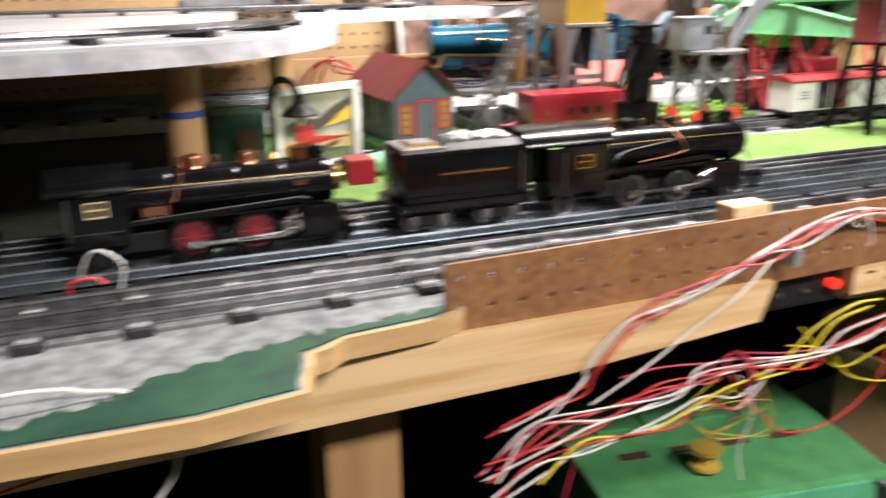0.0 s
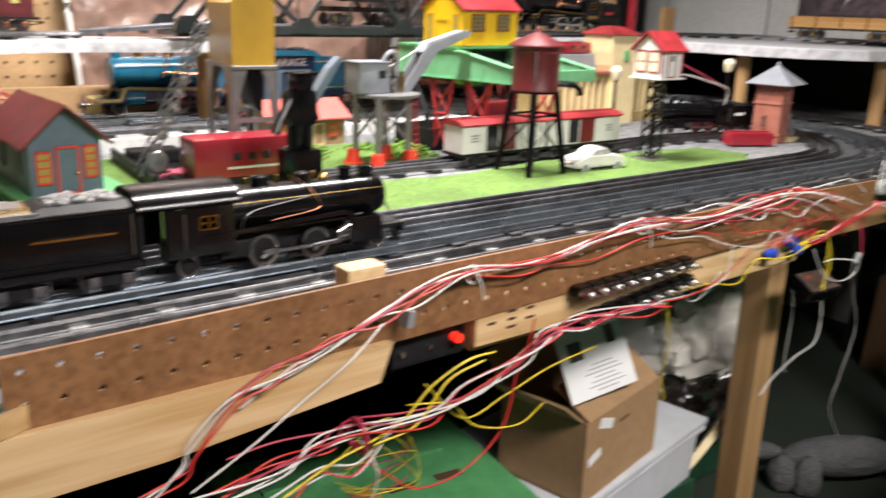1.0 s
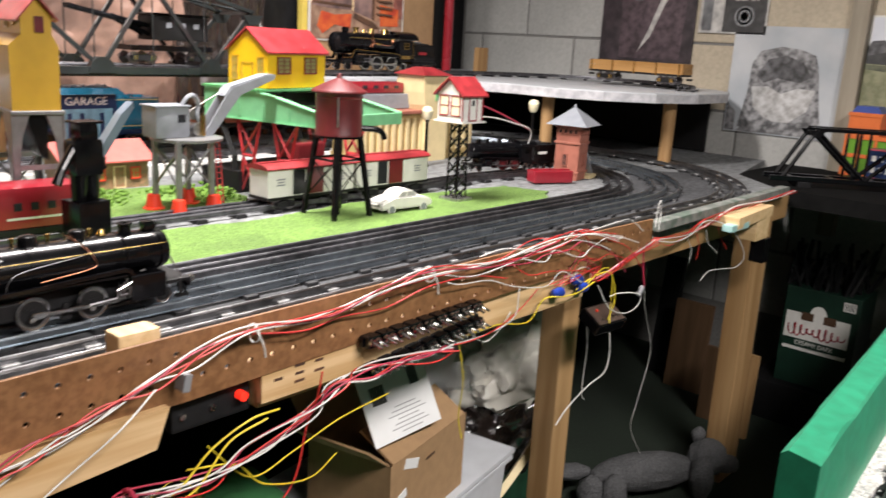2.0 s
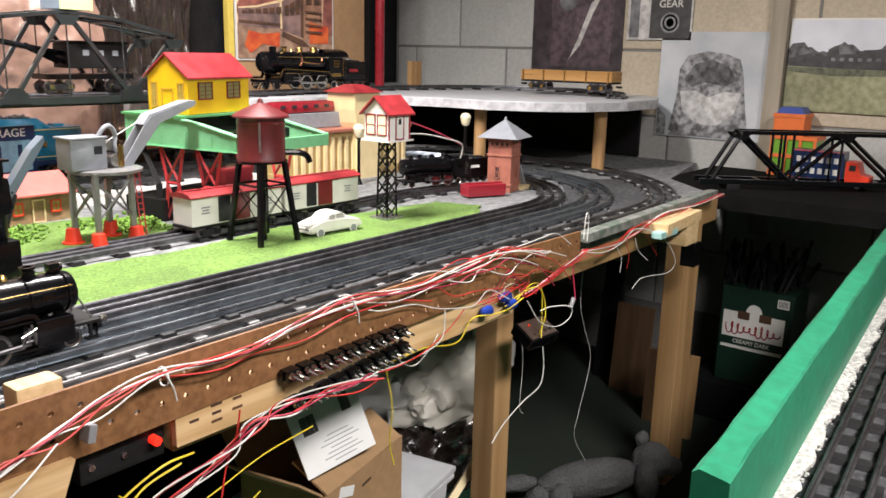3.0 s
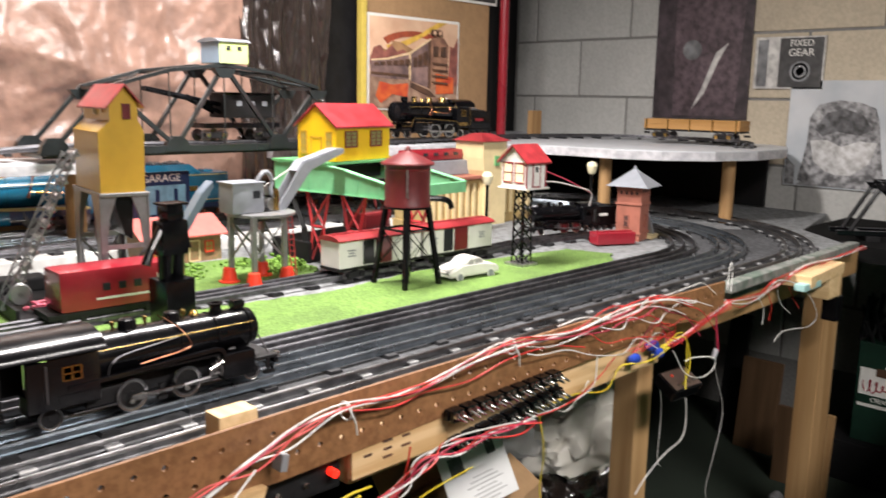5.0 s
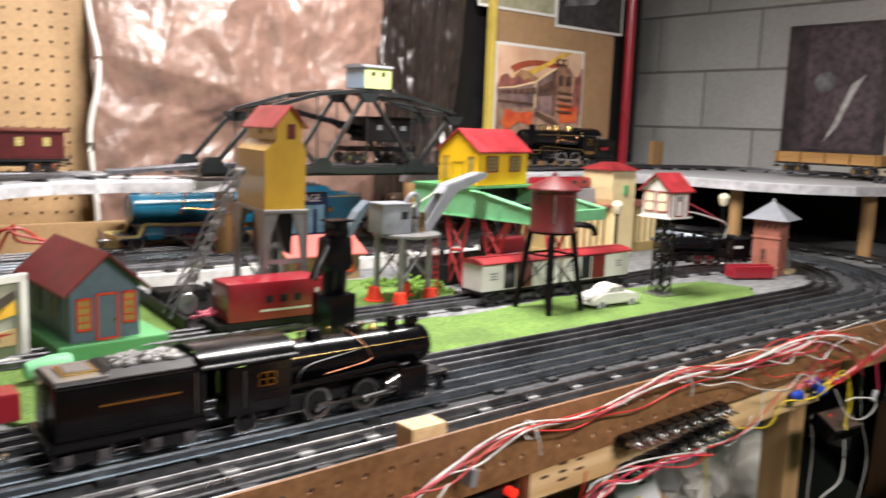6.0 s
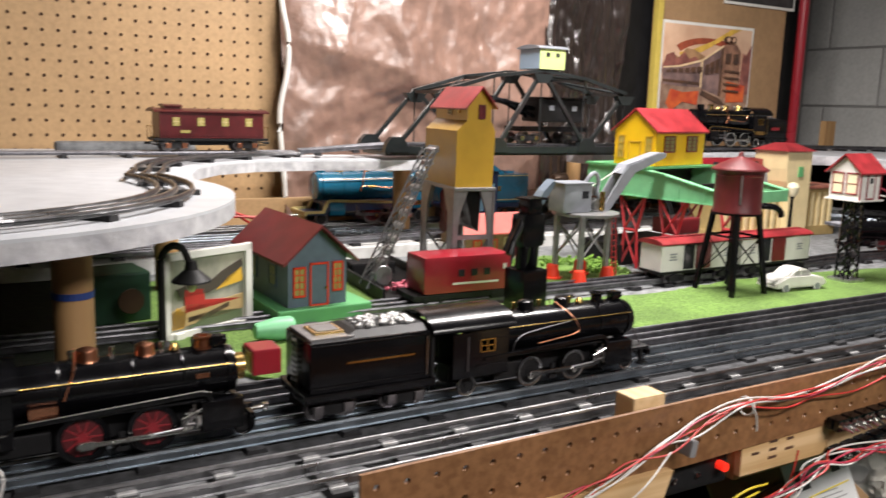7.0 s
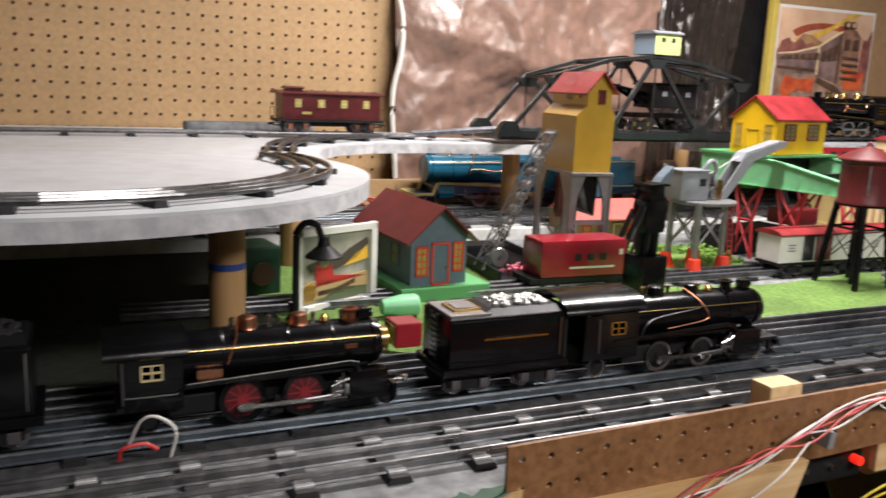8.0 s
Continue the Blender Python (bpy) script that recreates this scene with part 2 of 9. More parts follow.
def text(body, size, m, material, parent, name="lettering", depth=0.0006, align="CENTER"):
    cu = bpy.data.curves.new(name, "FONT")
    cu.body, cu.size, cu.extrude, cu.align_x, cu.align_y = body, size, depth, align, "CENTER"
    tmp = bpy.data.objects.new(name, cu)
    me = bpy.data.meshes.new_from_object(tmp)
    bpy.data.objects.remove(tmp)
    me.materials.clear()
    me.materials.append(material)
    ob = new(name, me)
    ob.parent = parent
    ob.matrix_basis = m
    return ob


# ---- the room ----
FLOOR, TOP, DECK = 0.33, 0.985, 1.175
bm = box(B(), (0.4, 0.0, FLOOR - 0.03), (5.2, 5.0, 0.06))
tagged(part("floor", bm, M_CARPET), "dark green carpeted basement floor", "floor", kind="structure")
bm = box(B(), (0.4, 0.0, 2.48), (5.2, 5.0, 0.06))
tagged(part("ceiling", bm, M_CEIL), "brown basement ceiling boards", "ceiling", kind="structure")
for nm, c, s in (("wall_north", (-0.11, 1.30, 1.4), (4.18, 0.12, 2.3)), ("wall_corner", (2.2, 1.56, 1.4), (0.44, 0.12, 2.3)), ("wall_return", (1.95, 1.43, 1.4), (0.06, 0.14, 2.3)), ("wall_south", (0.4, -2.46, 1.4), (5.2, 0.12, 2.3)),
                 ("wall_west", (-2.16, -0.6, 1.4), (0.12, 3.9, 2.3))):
    tagged(part(nm, box(B(), c, s), M_MATTBLACK if nm in ("wall_north", "wall_return", "wall_corner") else M_CLOSINGWALL), "plain basement wall behind the layout", "wall", kind="structure")
wall_e = tagged(part("wall_east", box(B(), (2.5095, -0.4, 1.4), (0.203, 4.1, 2.3)), M_MORTAR), "grey concrete block wall with recessed joints", "wall", kind="structure")

# grey concrete blocks in running bond
blockmesh = {}


def block(w, y, z, beige):
    key = (round(w, 3), beige)
    if key not in blockmesh:
        bm = box(B(), (0, 0, 0), (0.03, w - 0.008, 0.188), bevel=0.004)
        blockmesh[key] = part("block", bm, M_BEIGEBLOCK if beige else M_BLOCK, wall_e)
        blockmesh[key].matrix_basis = pose(2.418, y, z)
    else:
        share(blockmesh[key], wall_e, pose(2.418, y, z), "block")


for row in range(-4, 5):
    z = 1.407 + 0.196 * row
    y = 1.60 + (0.0 if row % 2 else -0.2)
    while y > -1.6:
        a, b = min(y + 0.2, 1.49), y - 0.2
        if a - b > 0.05:
            block(a - b, (a + b) / 2, z, (a + b) / 2 < 0.62 and row > -2)
        y -= 0.4

# tan pegboard panel with its grid of holes
peg = tagged(part("pegboard", box(B(), (-0.708, 1.225, 1.45), (2.124, 0.012, 1.30)), M_TANBOARD), "tan perforated hardboard panel on the wall", "pegboard", kind="structure")
bm = B()
for i in range(52):
    for k in range(30):
        cyl(bm, (0.31 - 0.0274 * i, 1.2195, 1.03 + 0.0274 * k), (0.31 - 0.0274 * i, 1.2180, 1.03 + 0.0274 * k), 0.0033, seg=8)
tagged(part("peg_hole", bm, M_HOLE, peg), "round dark peg holes in rows", kind="stuff")

# crumpled brown plastic sheet
def ridge(x, z, seed):
    """Sharp creases where a folded field changes side."""
    p = Vector((x, z, seed))
    return 1 - 2 * abs(noise.noise(p))


def sheet(name, x0, x1, z0, z1, y, amp, material, nx=60, nz=50, seed=0.0, fold=0.0, pleat=0.0):
    bm = B()
    vs = []
    for i in range(nx + 1):
        for k in range(nz + 1):
            u, v = i / nx, k / nz
            x, z = x0 + (x1 - x0) * u, z0 + (z1 - z0) * v
            p = Vector((x * 5 + seed, z * 2.2, seed))
            w = 0.06 * noise.noise(p * 0.8)
            f = 1.3 * noise.noise(p) + 0.9 * ridge(x * 4.5 + z * 2.2 + w * 20, z * 2.6 - x * 1.2, seed + 1) + 0.26 * ridge(x * 9 + z * 5 + w * 40, z * 6 - x * 3, seed) + 0.13 * ridge(x * 19 - z * 7, z * 13 + x * 8 + w * 60, seed + 3)
            f += 0.09 * ridge(x * 42 + z * 20, z * 30 - x * 16, seed + 5) + 0.5 * abs(math.sin((x * 0.8 + z * 0.5) * 9 + 2 * noise.noise(p * 0.7)))
            f += pleat * (abs(math.sin(x * 34 + 0.9 * z + 2.2 * noise.noise(p * 0.5))) + 0.5 * abs(math.sin(x * 71 - 1.4 * z)))
            d = z - (1.385 - 0.20 * (x - 0.40) + 0.03 * noise.noise(p * 1.3))
            sag = fold * (max(0.0, 1 - d / 0.42) if d > 0 else max(0.0, 1 + d / 0.07)) * min(1.0, max(0.0, (x - x0) / 0.12))
            vs.append(bm.verts.new((x, y - amp * (f + 0.6) - sag, z)))
    for i in range(nx):
        for k in range(nz):
            a = i * (nz + 1) + k
            bm.faces.new((vs[a], vs[a + nz + 1], vs[a + nz + 2], vs[a + 1]))
    return part(name, bm, material, smooth=True)


ob = sheet("tarpaulin", 0.345, 1.01, 1.0, 2.1, 1.215, 0.022, M_TARP, 130, 150, 0.0, 0.034)
tagged(ob, "crumpled glossy brown plastic sheet hung on the wall", "tarpaulin")
ob = sheet("plastic_curtain", 0.995, 1.27, 1.0, 2.1, 1.212, 0.017, M_TARPDARK, 90, 120, 7.3, 0.0, 1.1)
tagged(ob, "dark brown shiny plastic strip hanging in folds", "curtain")
bm = tube(B(), smooth_path([(0.338, 1.172, 2.1), (0.325, 1.168, 1.75), (0.335, 1.168, 1.5), (0.352, 1.168, 1.40), (0.35, 1.168, 1.33), (0.335, 1.172, 1.24), (0.345, 1.172, 1.1), (0.35, 1.172, 1.0)]), 0.006, 8)
tagged(part("cord", bm, M_WHITE, smooth=True), "white electric cord hanging down the pegboard", "cord")

# brown panel that carries the posters, yellow edge board and red pipe
tagged(part("panel", box(B(), (1.66, 1.215, 1.55), (0.52, 0.014, 1.1)), M_CARD), "brown fibreboard panel on the wall", "panel", kind="structure")
tagged(part("yellow_board", box(B(), (1.395, 1.195, 1.4), (0.018, 0.02, 0.7), bevel=0.002), mat("yellow_board", (0.62, 0.48, 0.10), 0.5)), "yellow painted upright board edge", "board")
tagged(part("pipe", cyl(B(), (1.95, 1.17, FLOOR), (1.95, 1.17, 2.45), 0.0145, seg=20), M_RED, smooth=True), "red painted vertical pipe in the corner", "pipe")

# ---- the layout table ----
outline = [(-1.5, -0.105), (-0.30, -0.108), (-0.20, -0.112), (-0.139, -0.103), (-0.136, -0.085), (-0.130, -0.070), (-0.127, -0.052), (-0.113, -0.047), (-0.10, -0.036), (-0.03, -0.030), (0.0, -0.016), (0.0, 0.012), (1.84, 0.03), (2.02, 0.22), (2.40, 0.30), (2.40, 1.49), (1.985, 1.49), (1.985, 1.235), (-1.5, 1.235)]
table = thing("train_table", "long grey and green painted plywood train table on pine legs", "table")
part("tabletop", prism(B(), outline, TOP - 0.016, TOP), M_TABLE, table, "grey painted plywood top")
bm = B()
rag = random.Random(9)
inner = [(-0.003, -0.006), (-0.05, -0.014), (-0.09, -0.021), (-0.118, -0.020), (-0.15, -0.034), (-0.19, -0.042), (-0.22, -0.056), (-0.25, -0.068), (-0.285, -0.080), (-0.33, -0.090), (-0.42, -0.094)]
ragged = []
for (xa, ya), (xb, yb) in zip(inner, inner[1:]):
    for k in range(6):
        u = k / 6
        ragged.append((xa + (xb - xa) * u + rag.uniform(-0.0035, 0.0035), ya + (yb - ya) * u + rag.uniform(-0.004, 0.004) - (0.006 if rag.random() < 0.2 else 0)))
prism(bm, [(-0.42, -0.103), (-0.30, -0.106), (-0.20, -0.109), (-0.142, -0.101), (-0.139, -0.085), (-0.133, -0.070), (-0.130, -0.050), (-0.113, -0.044), (-0.095, -0.034), (-0.03, -0.027), (-0.003, -0.016)] + ragged, TOP, TOP + 0.0012)
part("green_edge", bm, M_GREENPAINT, table, "worn dark green paint along the broken edge")
part("ply_edge", prism(B(), [(-1.5, -0.109), (-0.30, -0.112), (-0.20, -0.116), (-0.136, -0.107), (-0.139, -0.103), (-0.20, -0.112), (-0.30, -0.108), (-1.5, -0.105)], TOP - 0.016, TOP), M_PLY, table, "bare splintered plywood edge")
part("ply_edge", prism(B(), [(-0.139, -0.104), (-0.136, -0.107), (-0.132, -0.085), (-0.126, -0.070), (-0.122, -0.055), (-0.110, -0.051), (-0.098, -0.040), (-0.03, -0.034), (0.0, -0.020), (0.0, -0.016), (-0.03, -0.030), (-0.10, -0.036), (-0.113, -0.047), (-0.127, -0.052), (-0.130, -0.070), (-0.136, -0.085)], TOP - 0.016, TOP), M_PLY, table)
part("front_rail", prism(B(), [(-1.5, 0.905), (-0.32, 0.914), (0.08, 0.920), (0.262, 0.934), (0.275, 0.968), (-1.5, 0.968)], -0.030, 0.006, "y"), M_PINE, table, "light pine front rail")
part("front_rail", box(B(), (0.655, 0.003, 0.951), (0.56, 0.03, 0.044), bevel=0.003), M_PINE, table)
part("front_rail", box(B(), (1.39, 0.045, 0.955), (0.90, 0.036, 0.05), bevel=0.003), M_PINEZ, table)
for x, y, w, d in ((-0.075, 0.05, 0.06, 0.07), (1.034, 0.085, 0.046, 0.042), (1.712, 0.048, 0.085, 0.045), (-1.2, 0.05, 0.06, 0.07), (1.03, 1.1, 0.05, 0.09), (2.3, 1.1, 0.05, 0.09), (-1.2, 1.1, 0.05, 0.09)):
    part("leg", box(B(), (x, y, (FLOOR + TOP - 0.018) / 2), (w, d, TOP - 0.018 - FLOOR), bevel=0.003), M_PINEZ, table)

# perforated strip along the front
strip = thing("pegboard_strip", "brown perforated hardboard strip nailed along the table front", "strip")


def lerp_at(x, pts):
    for (xa, za), (xb, zb) in zip(pts, pts[1:]):
        if x <= xb:
            return za + (zb - za) * (x - xa) / (xb - xa)
    return pts[-1][1]


def perforated(bm, x0, pitch, n, rows, low, high, y0, y1, r):
    """A board whose round holes go right through it."""
    mids = [(p + q) / 2 for p, q in zip(rows, rows[1:])]
    for k in range(n):
        x = x0 + pitch * k
        xa, xb = x - pitch / 2, x + pitch / 2
        for j, z in enumerate(rows):
            lo = (lerp_at(xa, low), lerp_at(xb, low)) if j == 0 else (mids[j - 1], mids[j - 1])
            hi = (lerp_at(xa, high), lerp_at(xb, high)) if j == len(rows) - 1 else (mids[j], mids[j])
            cs = [(xa, lo[0]), (xb, lo[1]), (xb, hi[1]), (xa, hi[0])]
            edge = [(p[0] + (q[0] - p[0]) * f / 3, p[1] + (q[1] - p[1]) * f / 3) for p, q in zip(cs, cs[1:] + cs[:1]) for f in range(3)]
            ring = [(x + r * math.cos(radians(-135 + 30 * i)), z + r * math.sin(radians(-135 + 30 * i))) for i in range(12)]
            ef, rf, eb, rb = [[bm.verts.new((u, y, v)) for u, v in pts] for pts, y in ((edge, y0), (ring, y0), (edge, y1), (ring, y1))]
            for i in range(12):
                m = (i + 1) % 12
                bm.faces.new((ef[i], ef[m], rf[m], rf[i]))
                bm.faces.new((eb[m], eb[i], rb[i], rb[m]))
                bm.faces.new((rf[i], rf[m], rb[m], rb[i]))
                if (i < 3 and j == 0) or (6 <= i < 9 and j == len(rows) - 1) or (3 <= i < 6 and k == n - 1) or (i >= 9 and k == 0):
                    bm.faces.new((ef[m], ef[i], eb[i], eb[m]))
    bmesh.ops.remove_doubles(bm, verts=bm.verts, dist=0.00005)
    return bm


part("strip_board", perforated(B(), -0.006, 0.0244, 46, (0.985, 1.0085), ((-0.02, 0.963), (0.30, 0.964), (0.60, 0.972), (1.12, 0.983)), ((-0.02, 1.020), (0.30, 1.025), (0.80, 1.027), (1.12, 1.0235)), -0.022, -0.0185, 0.0026), M_HARDBOARD, strip)
tagged(part("wood_block", box(B(), (0.263, 0.004, 1.011), (0.037, 0.024, 0.038), bevel=0.003), M_BLOCKWOOD), "small pine block at the table edge", "block")

# ---- upper decks ----
DECKL = 1.169


def deck(label, poly, z, t):
    e = thing("upper_deck", label, "deck")
    part("deck_top", prism(B(), poly, z - 0.003, z), M_DECK, e)
    part("deck_board", prism(B(), poly, z - t, z - 0.003), M_DECKEDGE, e, "rough white painted plywood edge")


arc = [(-0.318 + 0.345 * math.cos(radians(a)), 0.48 + 0.345 * math.sin(radians(a))) for a in range(15, -181, -3)]
deck("white painted raised plywood deck with a rounded turn", [(0.56, 0.86), (0.30, 0.89), (0.19, 0.875), (0.115, 0.83), (0.066, 0.76), (0.036, 0.67), (0.022, 0.61)] + arc + [(-1.5, 0.47), (-1.5, 1.21), (0.0, 1.21), (0.04, 1.06), (0.20, 1.035), (0.56, 1.02)], DECKL, 0.019)
deck("white painted raised plywood deck with a rounded end",
     [(0.98, 0.935), (1.28, 0.92), (1.55, 0.90), (1.66, 0.84), (1.70, 0.72), (1.71, 0.58), (1.76, 0.48), (1.86, 0.39), (2.0, 0.345), (2.18, 0.345), (2.32, 0.40), (2.40, 0.48), (2.40, 1.49), (1.985, 1.49), (1.985, 1.15), (1.40, 1.15), (1.40, 1.06), (0.98, 1.03)], DECK, 0.024)
for x, y, r in ((-0.165, 0.27, 0.017), (0.012, 0.74, 0.017), (1.765, 0.645, 0.016), (1.978, 0.408, 0.017), (0.535, 1.0, 0.018), (1.1, 1.15, 0.018)):
    if x < -0.1:
        tagged(part("tape_band", cyl(B(), (x, y, 1.096), (x, y, 1.102), r + 0.0006, seg=24), mat("blue_tape", (0.02, 0.05, 0.22), 0.5)), "blue tape wound round the deck post", "tape")
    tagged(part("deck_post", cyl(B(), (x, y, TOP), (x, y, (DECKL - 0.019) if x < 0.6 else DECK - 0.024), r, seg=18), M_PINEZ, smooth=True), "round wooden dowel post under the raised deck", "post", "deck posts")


# ---- track ----
tiemesh = {}


def track(pts, gauge, z, label, tie=0.07, rail=None, tin=False, up=None, h=0.009):
    """Three rails on cross ties along a path in plan."""
    rail = rail or M_STEEL
    t = thing("track", label, "track", group="tracks")
    pts = [Vector((x, y, up(x, y) if up else 0)) for x, y in pts]
    nrm = []
    for i in range(len(pts)):
        d = (pts[min(i + 1, len(pts) - 1)] - pts[max(i - 1, 0)]).normalized()
        nrm.append(Vector((-d.y, d.x, 0)).normalized())
    for off in (-gauge / 2, 0, gauge / 2):
        bm = B()
        f = 0.0034 if h > 0.008 else 0.003
        prof = ((-f, 0.0), (-f, 0.0006), (-0.0009, 0.0012), (-0.0009, h - 0.0036), (-0.0021, h - 0.0022), (-0.0014, h - 0.0003), (0, h), (0.0014, h - 0.0003), (0.0021, h - 0.0022), (0.0009, h - 0.0036), (0.0009, 0.0012), (f, 0.0006), (f, 0.0))
        rows = [[bm.verts.new(p + n * (off + u) + Vector((0, 0, z + 0.005 + v))) for u, v in prof] for p, n in zip(pts, nrm)]
        for a, b in zip(rows, rows[1:]):
            for k in range(len(prof)):
                bm.faces.new((a[k], a[(k + 1) % len(prof)], b[(k + 1) % len(prof)], b[k]))
        bm.faces.new(rows[0])
        bm.faces.new(rows[-1][::-1])
        part("rail", bm, rail, t, smooth=False)
    key = (gauge, tin)
    acc = tie / 2
    for i in range(len(pts) - 1):
        seg = pts[i + 1] - pts[i]
        while acc < seg.length:
            p = pts[i] + seg * (acc / seg.length)
            m = pose(p.x, p.y, z + p.z, 0, 0, math.degrees(math.atan2(seg.y, seg.x)))
            if key not in tiemesh:
                bm = B()
                w = 0.010 if gauge > 0.04 else 0.006
                prism(bm, [(-w, 0), (w, 0), (w * 0.75, 0.0055), (-w * 0.75, 0.0055)], -gauge * 0.72, gauge * 0.72, "y")
                tiemesh[key] = part("tie", bm, M_TIE, t)
                tiemesh[key].matrix_basis = m
            else:
                share(tiemesh[key], t, m, "tie")
            if tin:
                for s in (-1, 1):
                    mc = m @ pose(0, s * gauge * 0.5, 0)
                    if "clip" not in tiemesh:
                        tiemesh["clip"] = part("tie_clip", box(B(), (0, 0, 0.0062), (0.014, 0.012, 0.0022), bevel=0.0006), M_CLIP, t)
                        tiemesh["clip"].matrix_basis = mc
                    else:
                        share(tiemesh["clip"], t, mc, "tie_clip")
            acc += tie
        acc -= seg.length
    return t


def loop_end(cx, cy, r, a0, a1, n=24):
    return [(cx + r * math.cos(radians(a0 + (a1 - a0) * k / n)), cy + r * math.sin(radians(a0 + (a1 - a0) * k / n))) for k in range(n + 1)]


M_ROADBED = mat("dark_roadbed", (0.070, 0.072, 0.078), 0.9, col2=(0.028, 0.029, 0.031), scale=90, big=8, var=0.35, bump=0.6)
bm = prism(B(), [(-1.45, 0.10), (0.0, 0.095), (0.05, 0.02), (1.55, 0.03), (1.82, 0.12), (1.90, 0.30), (1.80, 0.42), (1.62, 0.30), (1.48, 0.27), (-1.45, 0.27)], TOP - 0.001, TOP + 0.0018)
tagged(part("roadbed", bm, M_ROADBED), "dark grey roadbed under the front tracks", "roadbed", kind="structure")
GA = 0.056


def ease(u):
    u = min(1.0, max(0.0, u))
    return u * u * (3 - 2 * u)


def rear_rise(x, y):
    """The rear straights lie on a low white board; the loops climb on to it."""
    return 0.022 * ease((y - 0.60) / 0.26)


REAR = TOP + 0.022
bm = prism(B(), [(-1.45, 0.875), (1.40, 0.875), (1.46, 0.90), (1.46, 1.16), (-1.45, 1.16)], TOP, REAR)
tagged(part("rear_roadbed", bm, mat("white_roadbed", (0.66, 0.66, 0.64), 0.6, col2=(0.52, 0.52, 0.50), scale=40, big=8, var=0.2, bump=0.2)), "white painted board under the rear tracks", "roadbed", kind="structure")
track([(-1.45, 0.056), (1.47, 0.056)] + loop_end(1.49, 0.58, 0.524, -90, 90) + [(1.47, 1.104), (-1.45, 1.104)], GA, TOP, "shiny three rail track with tinplate ties", tin=True, up=rear_rise)
track([(-1.45, 0.157), (1.38, 0.157)] + loop_end(1.40, 0.58, 0.423, -90, 90) + [(1.38, 1.003), (-1.45, 1.003)], GA, TOP, "bright galvanised three rail track with black ties", rail=M_GALV, up=rear_rise, tie=0.085)
track([(-1.45, 0.235), (1.34, 0.235)] + loop_end(1.36, 0.58, 0.345, -90, 90) + [(1.34, 0.925), (-1.45, 0.925)], 0.045, TOP, "dark three rail track with black ties", rail=M_OLDSTEEL, up=rear_rise)
track([(-0.25, 0.503), (0.1, 0.500), (1.15, 0.500), (1.3, 0.51), (1.5, 0.49)], 0.045, TOP + 0.001, "dull three rail siding beside the grass", rail=M_OLDSTEEL)
track([(p.x, p.y) for p in smooth_path([(0.30, 0.965, 0), (0.40, 0.94, 0), (0.50, 0.925, 0), (0.8, 0.925, 0), (1.05, 0.93, 0), (1.20, 0.955, 0), (1.42, 0.998, 0), (1.9, 1.06, 0)], 5)] + loop_end(2.03, 0.72, 0.30, 90, -80)[1:], 0.036, DECK,
      "dull three rail track over the bridge and raised deck", rail=M_OLDSTEEL, up=lambda x, y: (DECKL - DECK) * (1 - ease((x - 0.24) / 0.24)) + 0.010 * ease((x - 0.26) / 0.24) * (1 - ease((x - 1.02) / 0.3)))
track(loop_end(-0.33, 0.47, 0.292, -180, 18, 30) + [(p.x, p.y) for p in smooth_path([(-0.03, 0.63, 0), (-0.012, 0.71, 0), (0.03, 0.80, 0), (0.11, 0.875, 0), (0.22, 0.945, 0), (0.30, 0.967, 0)], 5)], 0.036, DECKL, "shiny curved three rail track on the raised deck", rail=M_STEEL, h=0.0055, tie=0.10)
track([(-1.45, 0.945), (0.0, 0.98), (0.22, 0.992), (0.30, 0.985)], 0.036, DECKL, "straight three rail track along the back of the raised deck", rail=M_OLDSTEEL, h=0.0055, tie=0.10)

# turf
def turf(label, poly, z=TOP + 0.001, n=0.018):
    rnd = random.Random(len(label))
    edge = []
    for (xa, ya), (xb, yb) in zip(poly, poly[1:] + poly[:1]):
        m = max(2, int(math.hypot(xb - xa, yb - ya) / 0.014))
        edge += [(xa + (xb - xa) * k / m + rnd.uniform(-0.005, 0.005), ya + (yb - ya) * k / m + rnd.uniform(-0.005, 0.005)) for k in range(m)]
    bm = prism(B(), edge, z, z + 0.004)
    bmesh.ops.triangulate(bm, faces=bm.faces)
    ob = part("turf", bm, M_GRASS)
    tagged(ob, label, "grass mat", kind="stuff")


turf("bright green grass mat beside the tracks", [(0.30, 0.275), (0.9, 0.275), (1.25, 0.28), (1.33, 0.33), (1.30, 0.42), (1.12, 0.445), (0.9, 0.455), (0.70, 0.43), (0.42, 0.47), (0.305, 0.47)])
turf("green grass mat under the toy buildings", [(-0.08, 0.40), (0.02, 0.285), (0.30, 0.275), (0.30, 0.45), (0.34, 0.60), (0.33, 0.70), (0.30, 0.80), (-0.06, 0.80)])
# greenish ground sheet, coloured near black to give the shade under the deck
M_DECKSHADE = mat("dark_felt", (0.022, 0.030, 0.014), 0.95, col2=(0.012, 0.014, 0.009), var=0.4, scale=120, big=6, bump=0.8)
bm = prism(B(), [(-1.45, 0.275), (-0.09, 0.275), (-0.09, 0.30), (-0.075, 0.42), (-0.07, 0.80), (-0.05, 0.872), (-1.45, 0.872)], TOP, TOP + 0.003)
tagged(part("felt_mat", bm, M_DECKSHADE), "dark green ground sheet with the raised deck's shade in its colour", "felt mat", kind="structure")
turf("green grass mat around the grey crane", [(0.44, 0.542), (0.74, 0.542), (0.80, 0.60), (0.79, 0.68), (0.74, 0.76), (0.50, 0.78)])


